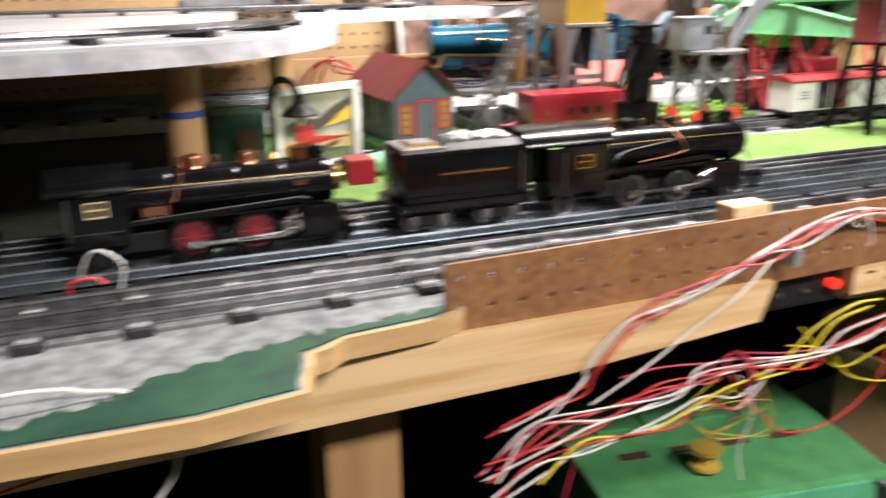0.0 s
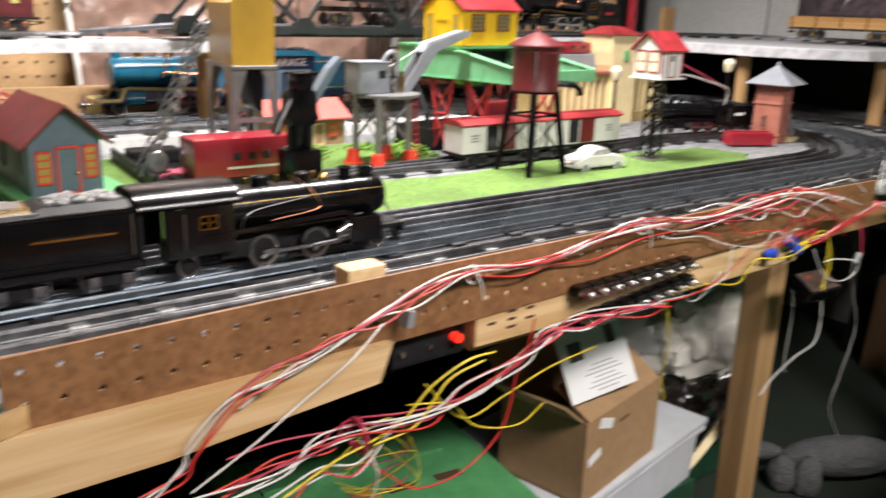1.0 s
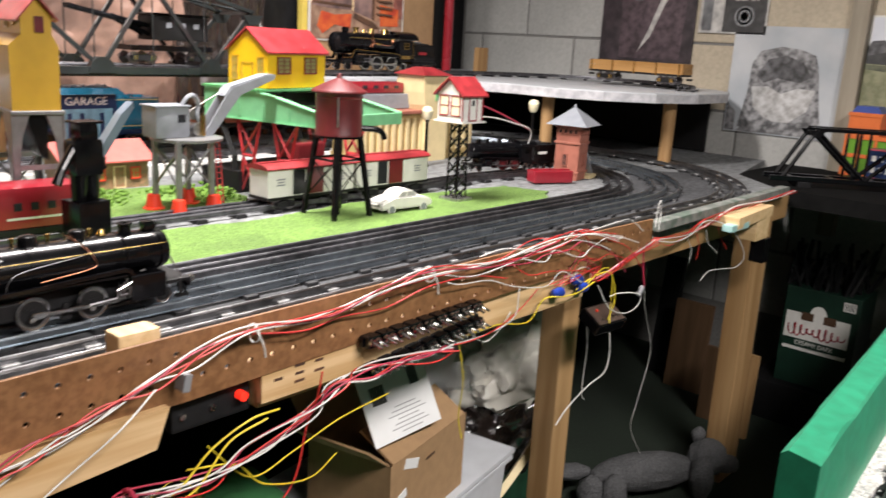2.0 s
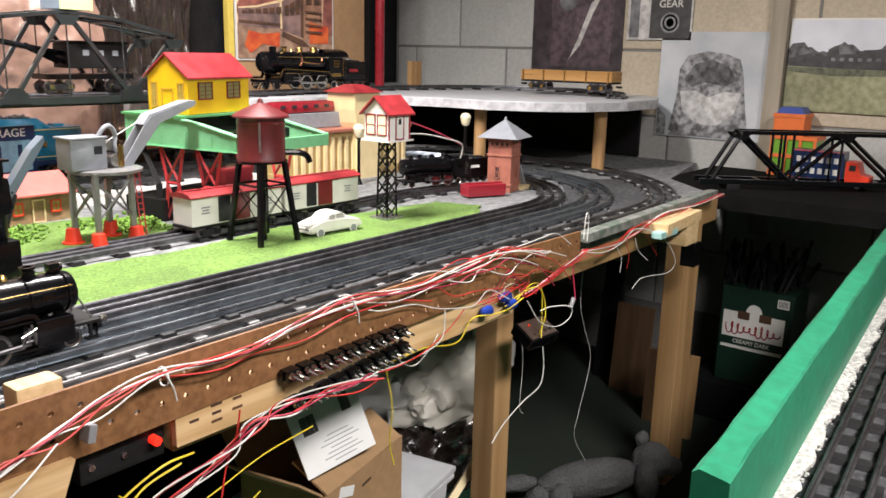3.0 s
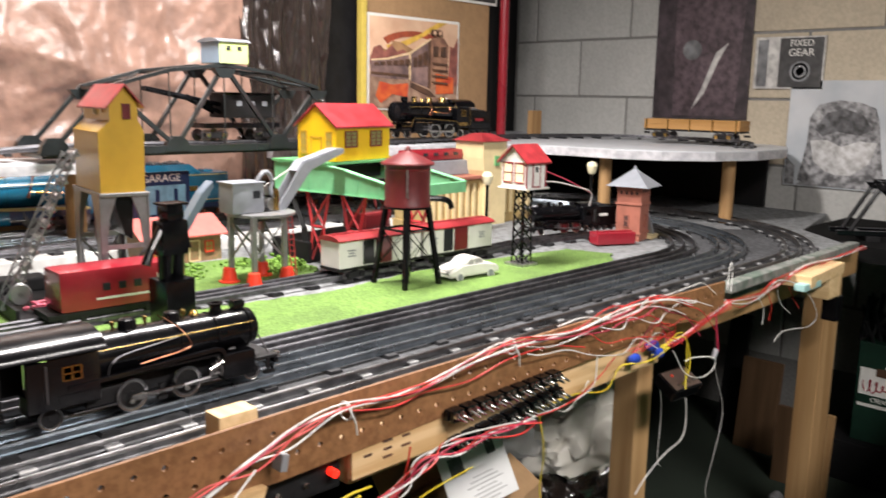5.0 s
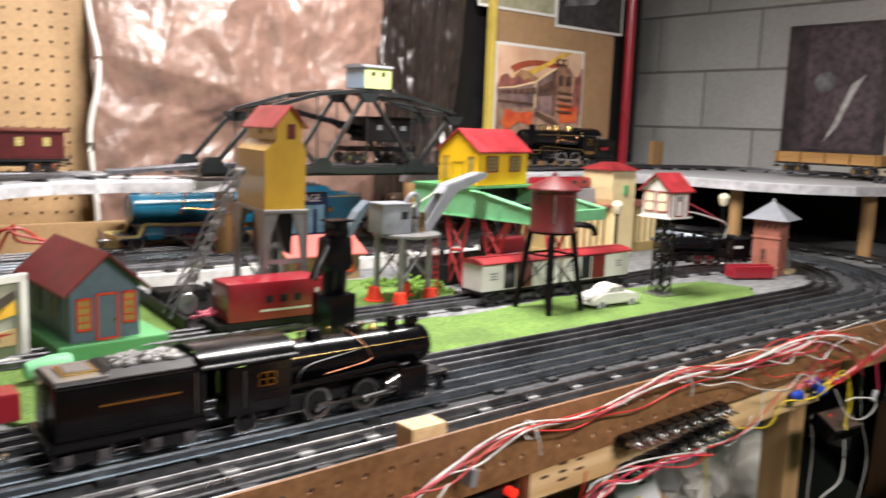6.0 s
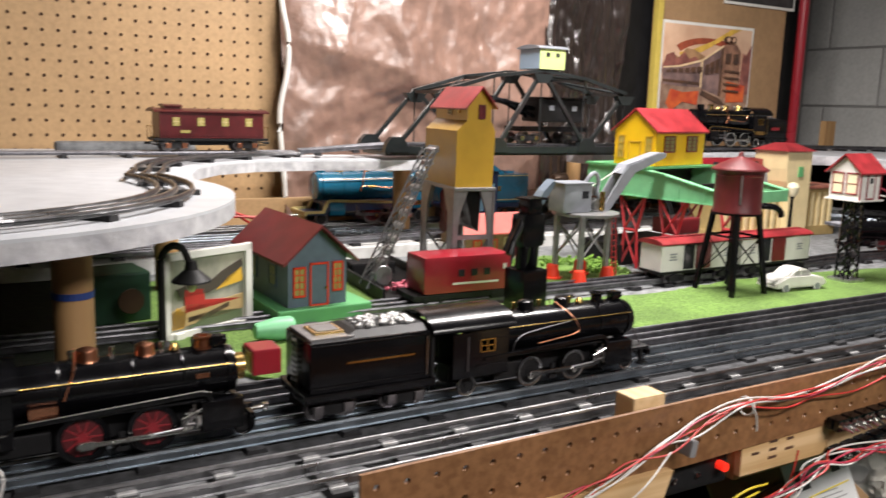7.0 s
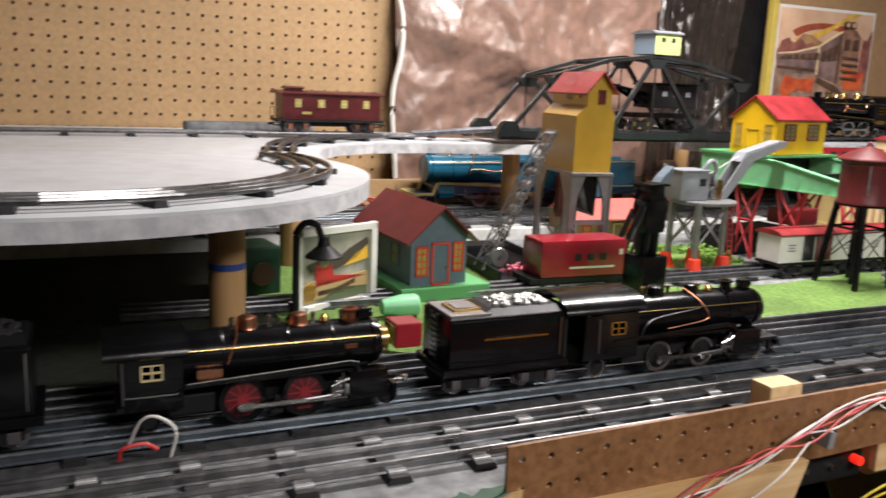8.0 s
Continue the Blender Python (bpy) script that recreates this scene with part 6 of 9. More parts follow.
# white toy car
e = thing("toy_car", "small white plastic toy sedan on the grass", "toy car", (0.945, 0.370, TOP + 0.004), -5)
e.scale = (0.82, 0.82, 0.82)
low = [(-0.069, 0.007), (-0.071, 0.016), (-0.067, 0.023), (-0.052, 0.0275), (-0.030, 0.0295), (0.034, 0.0295), (0.054, 0.0265), (0.068, 0.021), (0.071, 0.013), (0.069, 0.007)]
bm = prism(B(), [(-x, z) for x, z in low], -0.026, 0.026, "y")
bmesh.ops.bevel(bm, geom=[x for x in bm.edges], offset=0.0035, segments=2, affect="EDGES")
part("body", bm, M_WHITE, e, smooth=True)
bm = prism(B(), [(-x, z) for x, z in ((-0.036, 0.027), (-0.022, 0.041), (-0.008, 0.0455), (0.010, 0.045), (0.022, 0.040), (0.038, 0.027))], -0.0215, 0.0215, "y")
bmesh.ops.bevel(bm, geom=[x for x in bm.edges], offset=0.003, segments=2, affect="EDGES")
part("roof", bm, M_WHITE, e, smooth=True)
M_CARGLASS = mat("milky_window", (0.40, 0.40, 0.38), 0.3, var=0.15)
for s in (-1, 1):
    for xa, xb in ((-0.024, -0.002), (0.002, 0.018)):
        part("side_window", prism(B(), [(-xa, 0.031), (-xb, 0.031), (-xb * 0.8, 0.0405), (-xa * 0.8, 0.0405)], s * 0.0213, s * 0.0219, "y"), M_CARGLASS, e)
    for x in (-0.042, 0.044):
        part("wheel_arch", lathe(B(), [(0.0095, -0.0004), (0.0105, 0.0), (0.0095, 0.0004)], (x, s * 0.0262, 0.0085), "y", 18), M_WHITE, e, smooth=True)
        part("wheel", cyl(B(), (x, s * 0.020, 0.0075), (x, s * 0.0268, 0.0075), 0.0075, seg=18), M_GREYPAINT, e, smooth=True)
    part("headlight", ball(B(), (-0.069, s * 0.018, 0.019), 0.004, 1.0, 2), M_CARGLASS, e, smooth=True)
part("bumper", tube(B(), [(-0.071, -0.022, 0.011), (-0.073, 0.0, 0.011), (-0.071, 0.022, 0.011)], 0.002), M_WHITE, e)

# lattice tower with a white cabin
e = thing("signal_cabin", "white and red cabin on a black lattice tower", "signal tower", (1.097, 0.375, TOP + 0.004))
e.scale = (0.79, 0.79, 0.98)
bm = B()
for sx in (-1, 1):
    for sy in (-1, 1):
        strut(bm, (sx * 0.016, sy * 0.016, 0), (sx * 0.013, sy * 0.013, 0.146), 0.005)
for k in range(6):
    za, zb = 0.146 * k / 6, 0.146 * (k + 1) / 6
    for s in (-1, 1):
        strut(bm, (-0.015, s * 0.015, za), (0.015, s * 0.015, zb), 0.003)
        strut(bm, (0.015, s * 0.015, za), (-0.015, s * 0.015, zb), 0.003)
        strut(bm, (s * 0.015, -0.015, za), (s * 0.015, 0.015, zb), 0.003)
        strut(bm, (s * 0.015, 0.015, za), (s * 0.015, -0.015, zb), 0.003)
part("lattice_column", bm, M_BLACK, e)
part("base_plate", box(B(), (0, 0, 0.003), (0.055, 0.055, 0.006), bevel=0.001), M_TIN, e)
part("cabin_floor", box(B(), (0.012, 0.01, 0.147), (0.085, 0.085, 0.003)), M_WHITE, e)
gable_house(e, -0.026, 0.048, -0.026, 0.046, 0.148, 0.198, 0.224, M_WHITE, M_ROOFRED, "x", 0.009)
for y in (-0.008, 0.026):
    opening(e, "x", (-0.026, y, 0.176), 0.026, 0.036, M_RED, M_GLOBE, True, "window", 1, 2)
opening(e, "y", (0.012, -0.026, 0.172), 0.026, 0.044, M_RED, M_WHITE, False, "door")
part("door_light", box(B(), (0.012, -0.0278, 0.182), (0.008, 0.0015, 0.010)), M_DARKPANE, e)
for x in (-0.024, 0.046):
    part("corner_trim", box(B(), (x, -0.0265, 0.173), (0.004, 0.002, 0.05)), M_RED, e)

# brick red tower with a pale pyramid roof
e = thing("switch_tower", "brick red switch tower with pale pyramid roof", "toy tower", (1.545, 0.42, TOP), 12, "toy buildings")
part("shaft", box(B(), (0, 0, 0.060), (0.056, 0.056, 0.120), bevel=0.001), M_BRICKRED, e)
for z in (0.018, 0.083, 0.118):
    part("cornice", box(B(), (0, 0, z), (0.061, 0.061, 0.005), bevel=0.001), M_BRICKRED, e)
bm = B()
a = [bm.verts.new((sx * 0.048, sy * 0.048, 0.122)) for sx, sy in ((-1, -1), (1, -1), (1, 1), (-1, 1))]
top = bm.verts.new((0, 0, 0.162))
for k in range(4):
    bm.faces.new((a[k], a[(k + 1) % 4], top))
bm.faces.new(a[::-1])
part("roof", bm, M_GREYPAINT, e, "pale grey pyramid roof")
part("finial", lathe(B(), [(0.004, 0.158), (0.003, 0.164), (0, 0.168)], (0, 0, 0), "z", 10), M_GREYPAINT, e)
for face in ("x", "y"):
    for d in (-0.018, -0.006, 0.006, 0.018):
        opening(e, face, (-0.028, d, 0.108) if face == "x" else (d, -0.028, 0.108), 0.008, 0.010, M_BRICKRED, M_DARKPANE, False)
    opening(e, face, (-0.028, 0.004, 0.045) if face == "x" else (0.004, -0.028, 0.045), 0.010, 0.026, M_BRICKRED, M_DARKPANE, True)
part("stair", prism(B(), [(0.028, 0.06), (0.075, 0.0), (0.068, 0.0), (0.028, 0.05)], -0.03, -0.018, "y"), M_GREYPAINT, e)
part("step_base", box(B(), (0.05, -0.024, 0.004), (0.05, 0.03, 0.008)), M_IVORY, e)
e = thing("red_car_body", "small red tinplate car body lying on the ballast", "toy car body", (1.445, 0.405, TOP + 0.002), -25)
part("shell", box(B(), (0, 0, 0.014), (0.095, 0.036, 0.026), bevel=0.003), M_RED, e)
part("roof_ridge", box(B(), (0, 0, 0.028), (0.09, 0.012, 0.003), bevel=0.001), M_RED, e)

# cream station
e = thing("station", "cream tinplate station with red hip roof tower", "toy station", (0, 0, 0), group="toy buildings")
M_STRIPE = mat("station_wall", (0.42, 0.30, 0.12), 0.5, var=0.2)
part("wing", box(B(), (1.43, 0.83, TOP + 0.058), (0.40, 0.09, 0.116), bevel=0.002), M_STRIPE, e)
for k in range(17):
    part("pilaster", box(B(), (1.245 + k * 0.0232, 0.783, TOP + 0.055), (0.009, 0.006, 0.10)), M_IVORY, e)
part("wing_base", box(B(), (1.43, 0.83, TOP + 0.012), (0.41, 0.104, 0.024), bevel=0.002), M_STRIPE, e)
part("wing_cornice", box(B(), (1.43, 0.83, TOP + 0.119), (0.42, 0.112, 0.008), bevel=0.002), M_BRICKRED, e)
part("tower", prism(B(), [(-0.026, 0.0), (0.044, 0.0), (0.044, 0.205), (-0.044, 0.205), (-0.043, 0.165), (-0.038, 0.135), (-0.030, 0.115), (-0.026, 0.10)], 0.765, 0.857, "y"), M_IVORY, e).matrix_basis = pose(1.462, 0, TOP)
bm = B()
a = [bm.verts.new((1.462 + sx * 0.053, 0.811 + sy * 0.053, TOP + 0.206)) for sx, sy in ((-1, -1), (1, -1), (1, 1), (-1, 1))]
b = [bm.verts.new((1.462 + sx * 0.018, 0.811 + sy * 0.014, TOP + 0.224)) for sx, sy in ((-1, -1), (1, -1), (1, 1), (-1, 1))]
for k in range(4):
    bm.faces.new((a[k], a[(k + 1) % 4], b[(k + 1) % 4], b[k]))
bm.faces.new(a[::-1])
bm.faces.new(b)
part("hip_roof", bm, M_ROOFRED, e)
part("green_shutter", box(B(), (1.468, 0.764, TOP + 0.158), (0.016, 0.003, 0.024)), M_GREENBASE, e)
part("steps", box(box(B(), (1.33, 0.74, TOP + 0.006), (0.07, 0.07, 0.010)), (1.33, 0.755, TOP + 0.015), (0.07, 0.04, 0.010)), M_ROOFRED, e)
bm = box(B(), (1.320, 0.845, 1.158), (0.190, 0.036, 0.027), bevel=0.011)
e = part("red_coach", bm, M_RED, smooth=True)
tagged(e, "red rounded coach body standing on the station wing", "coach")
for k in range(5):
    part("window", box(B(), (1.25 + 0.034 * k, 0.8265, 1.160), (0.014, 0.002, 0.007)), M_DARKPANE, e)
part("coach_base", box(B(), (1.320, 0.845, 1.1265), (0.225, 0.050, 0.035), bevel=0.002), M_GREYPAINT, e, "grey stone slab under the coach")

# street lamps
for x, y, h in ((1.372, 0.708, 0.122), (1.645, 0.605, 0.142)):
    e = thing("street_lamp", "black street lamp with a pale frosted globe", "street lamp", (x, y, TOP), group="street lamps")
    part("post", lathe(B(), [(0.009, 0), (0.007, 0.006), (0.004, 0.014), (0.0035, h - 0.02), (0.006, h - 0.012)], (0, 0, 0), "z", 14), M_BLACK, e, smooth=True)
    part("globe", lathe(B(), [(0.006, h - 0.013), (0.010, h - 0.008), (0.0135, h + 0.008), (0.010, h + 0.016), (0, h + 0.019)], (0, 0, 0), "z", 16), M_GLOBE, e, smooth=True)

# arched truss bridge between the raised decks
e = thing("truss_bridge", "dark grey arched truss bridge with a small cabin on top", "toy bridge", (0, 0, 0))
M_BRIDGE = mat("bridge_grey", (0.016, 0.02, 0.021), 0.28, var=0.3, coat=0.3)
BZ = 1.192
bot = [0.452, 0.675, 0.90, 1.115]
topn = [(0.550, 1.300), (0.664, 1.332), (0.778, 1.346), (0.888, 1.334), (0.998, 1.308)]
YA, YB = 0.868, 0.982
for y in (YA, YB):
    for a, b in zip(topn, topn[1:]):
        ln = math.hypot(b[0] - a[0], b[1] - a[1])
        part("top_chord", box(B(), ((a[0] + b[0]) / 2, y, (a[1] + b[1]) / 2), (ln + 0.004, 0.014, 0.007), ry=-math.degrees(math.atan2(b[1] - a[1], b[0] - a[0])), bevel=0.001), M_BRIDGE, e)
    for (xa, za), (xb, zb) in (((bot[0], BZ), topn[0]), (topn[0], (bot[1], BZ)), ((bot[1], BZ), topn[2]), (topn[2], (bot[2], BZ)), ((bot[2], BZ), topn[4])):
        ln = math.hypot(xb - xa, zb - za)
        part("diagonal", box(B(), ((xa + xb) / 2, y, (za + zb) / 2), (ln, 0.008, 0.0075), ry=-math.degrees(math.atan2(zb - za, xb - xa)), bevel=0.001), M_BRIDGE, e)
    for (x, z) in topn:
        part("hanger", cyl(B(), (x, y, BZ), (x, y, z), 0.0014, seg=8), M_BRIDGE, e)
    part("bottom_chord", box(B(), ((bot[0] + bot[3]) / 2, y, BZ - 0.004), (bot[3] - bot[0] + 0.03, 0.010, 0.014), bevel=0.001), M_BRIDGE, e)
    for x in bot:
        part("gusset", prism(B(), [(x - 0.026, BZ - 0.008), (x + 0.026, BZ - 0.008), (x + 0.020, BZ + 0.010), (x + 0.010, BZ + 0.020), (x - 0.010, BZ + 0.020), (x - 0.020, BZ + 0.010)], y - 0.0075, y + 0.0075, "y"), M_BRIDGE, e)
    for x, z in topn[::2]:
        part("gusset", prism(B(), [(x - 0.024, z - 0.006), (x + 0.024, z - 0.006), (x + 0.012, z - 0.024), (x - 0.012, z - 0.024)], y - 0.0075, y + 0.0075, "y"), M_BRIDGE, e)
for x, z in topn:
    part("top_brace", box(B(), (x, (YA + YB) / 2, z - 0.003), (0.010, YB - YA - 0.02, 0.006)), M_BRIDGE, e)
for (xa, za), (xb, zb) in zip(topn, topn[1:]):
    for ya, yb in ((YA, YB), (YB, YA)):
        bm = B()
        strut(bm, (xa, ya, za - 0.002), (xb, yb, zb - 0.002), 0.004)
        part("top_brace", bm, M_BRIDGE, e)
part("bridge_floor", box(B(), (0.775, (YA + YB) / 2, 1.181), (0.68, YB - YA - 0.012, 0.008)), M_BRIDGE, e)
M_SKY = mat("sky_blue_enamel", (0.33, 0.45, 0.58), 0.4, var=0.08)
h = part("cabin_wall", box(B(), (0.796, 0.895, 1.370), (0.062, 0.07, 0.041), bevel=0.001), M_SKY, e, "pale blue cabin")
part("cabin_front", box(B(), (0.796, 0.8595, 1.370), (0.0622, 0.0012, 0.0412)), mat("pale_lime", (0.46, 0.56, 0.22), 0.4, var=0.08), h)
part("cabin_roof", archroof(0.064, 0.07, 1.3915, 0.006, 0.004), M_GREYPAINT, h, smooth=True).matrix_basis = pose(0.796, 0.895, 0)
for x in (0.784, 0.808):
    part("cabin_window", box(B(), (x, 0.8585, 1.378), (0.009, 0.001, 0.008)), M_DARKPANE, h)

# black crane car standing on the bridge
e = thing("black_crane_car", "black crane car with a low boom on the bridge", "crane car", (0.822, 0.925, DECK + 0.0242), 0, "rail cars")
part("body", box(B(), (0.032, 0, 0.068), (0.120, 0.060, 0.046), bevel=0.004), M_MATTBLACK, e, smooth=True)
part("house_roof", box(B(), (0.032, 0, 0.0935), (0.126, 0.066, 0.005), bevel=0.002), M_BLACK, e)
part("chassis", box(B(), (0.015, 0, 0.030), (0.175, 0.058, 0.010), bevel=0.001), M_BLACK, e)
for k in range(3):
    part("window", box(B(), (0.005 + 0.03 * k, -0.0304, 0.074), (0.012, 0.0012, 0.010)), M_GREYPAINT, e)
bm = B()
for y in (-0.014, 0.014):
    strut(bm, (-0.02, y, 0.070), (-0.18, y * 0.4, 0.100), 0.007)
    strut(bm, (-0.02, y, 0.052), (-0.10, y * 0.7, 0.088), 0.006)
part("boom", bm, M_BLACK, e)
for x in (-0.045, 0.075):
    truck(e, x, 0.04, 0.011, boxm=M_NICKEL)

# plank and clutter along the back
tagged(part("plank", box(B(), (0.38, 1.172, TOP + 0.042), (0.66, 0.012, 0.084), bevel=0.002), M_TANBOARD), "tan plank standing along the back tracks", "plank")
bm = B()
rnd = random.Random(8)
for k in range(3):
    tube(bm, smooth_path([(0.10 + 0.02 * k, 1.12, TOP + 0.01), (0.14 + 0.02 * k, 1.11, TOP + 0.07 + 0.01 * k), (0.19, 1.11, TOP + 0.085 - 0.012 * k), (0.24 + 0.02 * k, 1.12, TOP + 0.05), (0.27 + 0.03 * k, 1.125, TOP + 0.03)]), 0.003, 6)
tagged(part("red_cable", bm, mat("red_insulation", (0.62, 0.04, 0.03), 0.4, var=0.1), smooth=True), "red cable looped behind the cottage", "cable")
tagged(part("wood_scrap", box(B(), (2.12, 1.17, DECK + 0.0421), (0.05, 0.02, 0.084), bevel=0.002), M_PINEZ), "small upright piece of brown wood on the deck", "wood scrap")
tagged(part("grey_rubble", box(B(), (0.02, 1.10, DECKL + 0.010), (0.24, 0.05, 0.02), bevel=0.008), M_TABLE), "low grey stone strip behind the caboose", "stone strip")

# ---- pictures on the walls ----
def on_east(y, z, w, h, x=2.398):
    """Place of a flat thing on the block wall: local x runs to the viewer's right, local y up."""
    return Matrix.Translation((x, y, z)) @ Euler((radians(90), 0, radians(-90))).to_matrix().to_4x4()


def on_north(x, z, y=1.205):
    return Matrix.Translation((x, y, z)) @ Euler((radians(90), 0, 0)).to_matrix().to_4x4()


def ell(cx, cy, rx, ry, n=20, a0=0, a1=360):
    return [(cx + rx * math.cos(radians(a0 + (a1 - a0) * k / n)), cy + ry * math.sin(radians(a0 + (a1 - a0) * k / n))) for k in range(n)]


def picture(label, m, w, h, ground, shapes, border=None, category="poster", name="poster", bw=0.008):
    """A flat sheet with a printed design of plain shapes."""
    e = thing(name, label, category, group="wall pictures")
    e.matrix_basis = m
    if border:
        part("border", box(B(), (0, 0, 0), (w, h, 0.002)), border, e)
        part("print", box(B(), (0, 0, 0.0012), (w - 2 * bw, h - 2 * bw, 0.002)), ground, e)
    else:
        part("print", box(B(), (0, 0, 0.0006), (w, h, 0.003)), ground, e)
    for k, (nm, mt, poly) in enumerate(shapes):
        part(nm, prism(B(), [(u * w / 2, v * h / 2) for u, v in poly], 0.0024, 0.0027 + 0.00025 * k), mt, e)
    return e


def ink(name, col, col2=None, scale=40, big=12, var=0.3, rough=0.5):
    return mat(name, col, rough, col2=col2, scale=scale, big=big, var=var, bump=0)


I_CREAM, I_TAN, I_RUST = ink("ink_cream", (0.80, 0.62, 0.40), (0.70, 0.50, 0.28)), ink("ink_tan", (0.42, 0.24, 0.12)), ink("ink_rust", (0.40, 0.09, 0.04), (0.24, 0.05, 0.03))
I_YEL, I_BRN = ink("ink_yellow", (0.80, 0.50, 0.09)), ink("ink_brown", (0.14, 0.07, 0.04), (0.07, 0.04, 0.03))
I_GREY, I_DK, I_PALE = ink("ink_grey", (0.26, 0.27, 0.28), (0.10, 0.10, 0.11), 26, 8, 0.5), ink("ink_black", (0.03, 0.03, 0.032), (0.06, 0.06, 0.06)), ink("ink_pale", (0.58, 0.60, 0.62), (0.46, 0.50, 0.54), 8, 3, 0.25)
I_WHITE, I_MEADOW = ink("ink_white", (0.66, 0.65, 0.62), (0.42, 0.41, 0.40), 50, 14), ink("ink_meadow", (0.40, 0.38, 0.27), (0.30, 0.30, 0.18), 40, 5)

I_MOTTLE = ink("ink_mottle", (0.42, 0.42, 0.43), (0.10, 0.10, 0.105), 60, 9, 0.5)
I_SMOKE = ink("ink_smoke", (0.16, 0.16, 0.17), (0.03, 0.03, 0.03), 45, 14, 0.5)
I_SNOW = ink("ink_snow", (0.66, 0.66, 0.66), (0.38, 0.37, 0.36), 50, 10, 0.3)
title = [(0.80 * math.cos(radians(a)), 0.30 + 0.40 * math.sin(radians(a))) for a in range(150, 29, -10)]
title += [(u * 0.86, v - 0.12) for u, v in title[::-1]]
I_SUNSET = ink("ink_sunset", (0.74, 0.50, 0.34), (0.62, 0.38, 0.25), 14, 5, 0.25)
I_COACH = ink("ink_coach", (0.30, 0.19, 0.17), (0.13, 0.085, 0.085), 30, 10, 0.35)
I_FACE = ink("ink_face", (0.44, 0.24, 0.15), (0.20, 0.10, 0.07), 36, 12, 0.35)
I_MESA = ink("ink_mesa", (0.36, 0.13, 0.10), (0.17, 0.06, 0.05), 30, 9, 0.35)
I_FIRE = ink("ink_fire", (0.72, 0.15, 0.04), (0.50, 0.06, 0.03), 26, 8, 0.3)
I_EARTH = ink("ink_earth", (0.44, 0.29, 0.20), (0.25, 0.14, 0.10), 40, 9, 0.35)


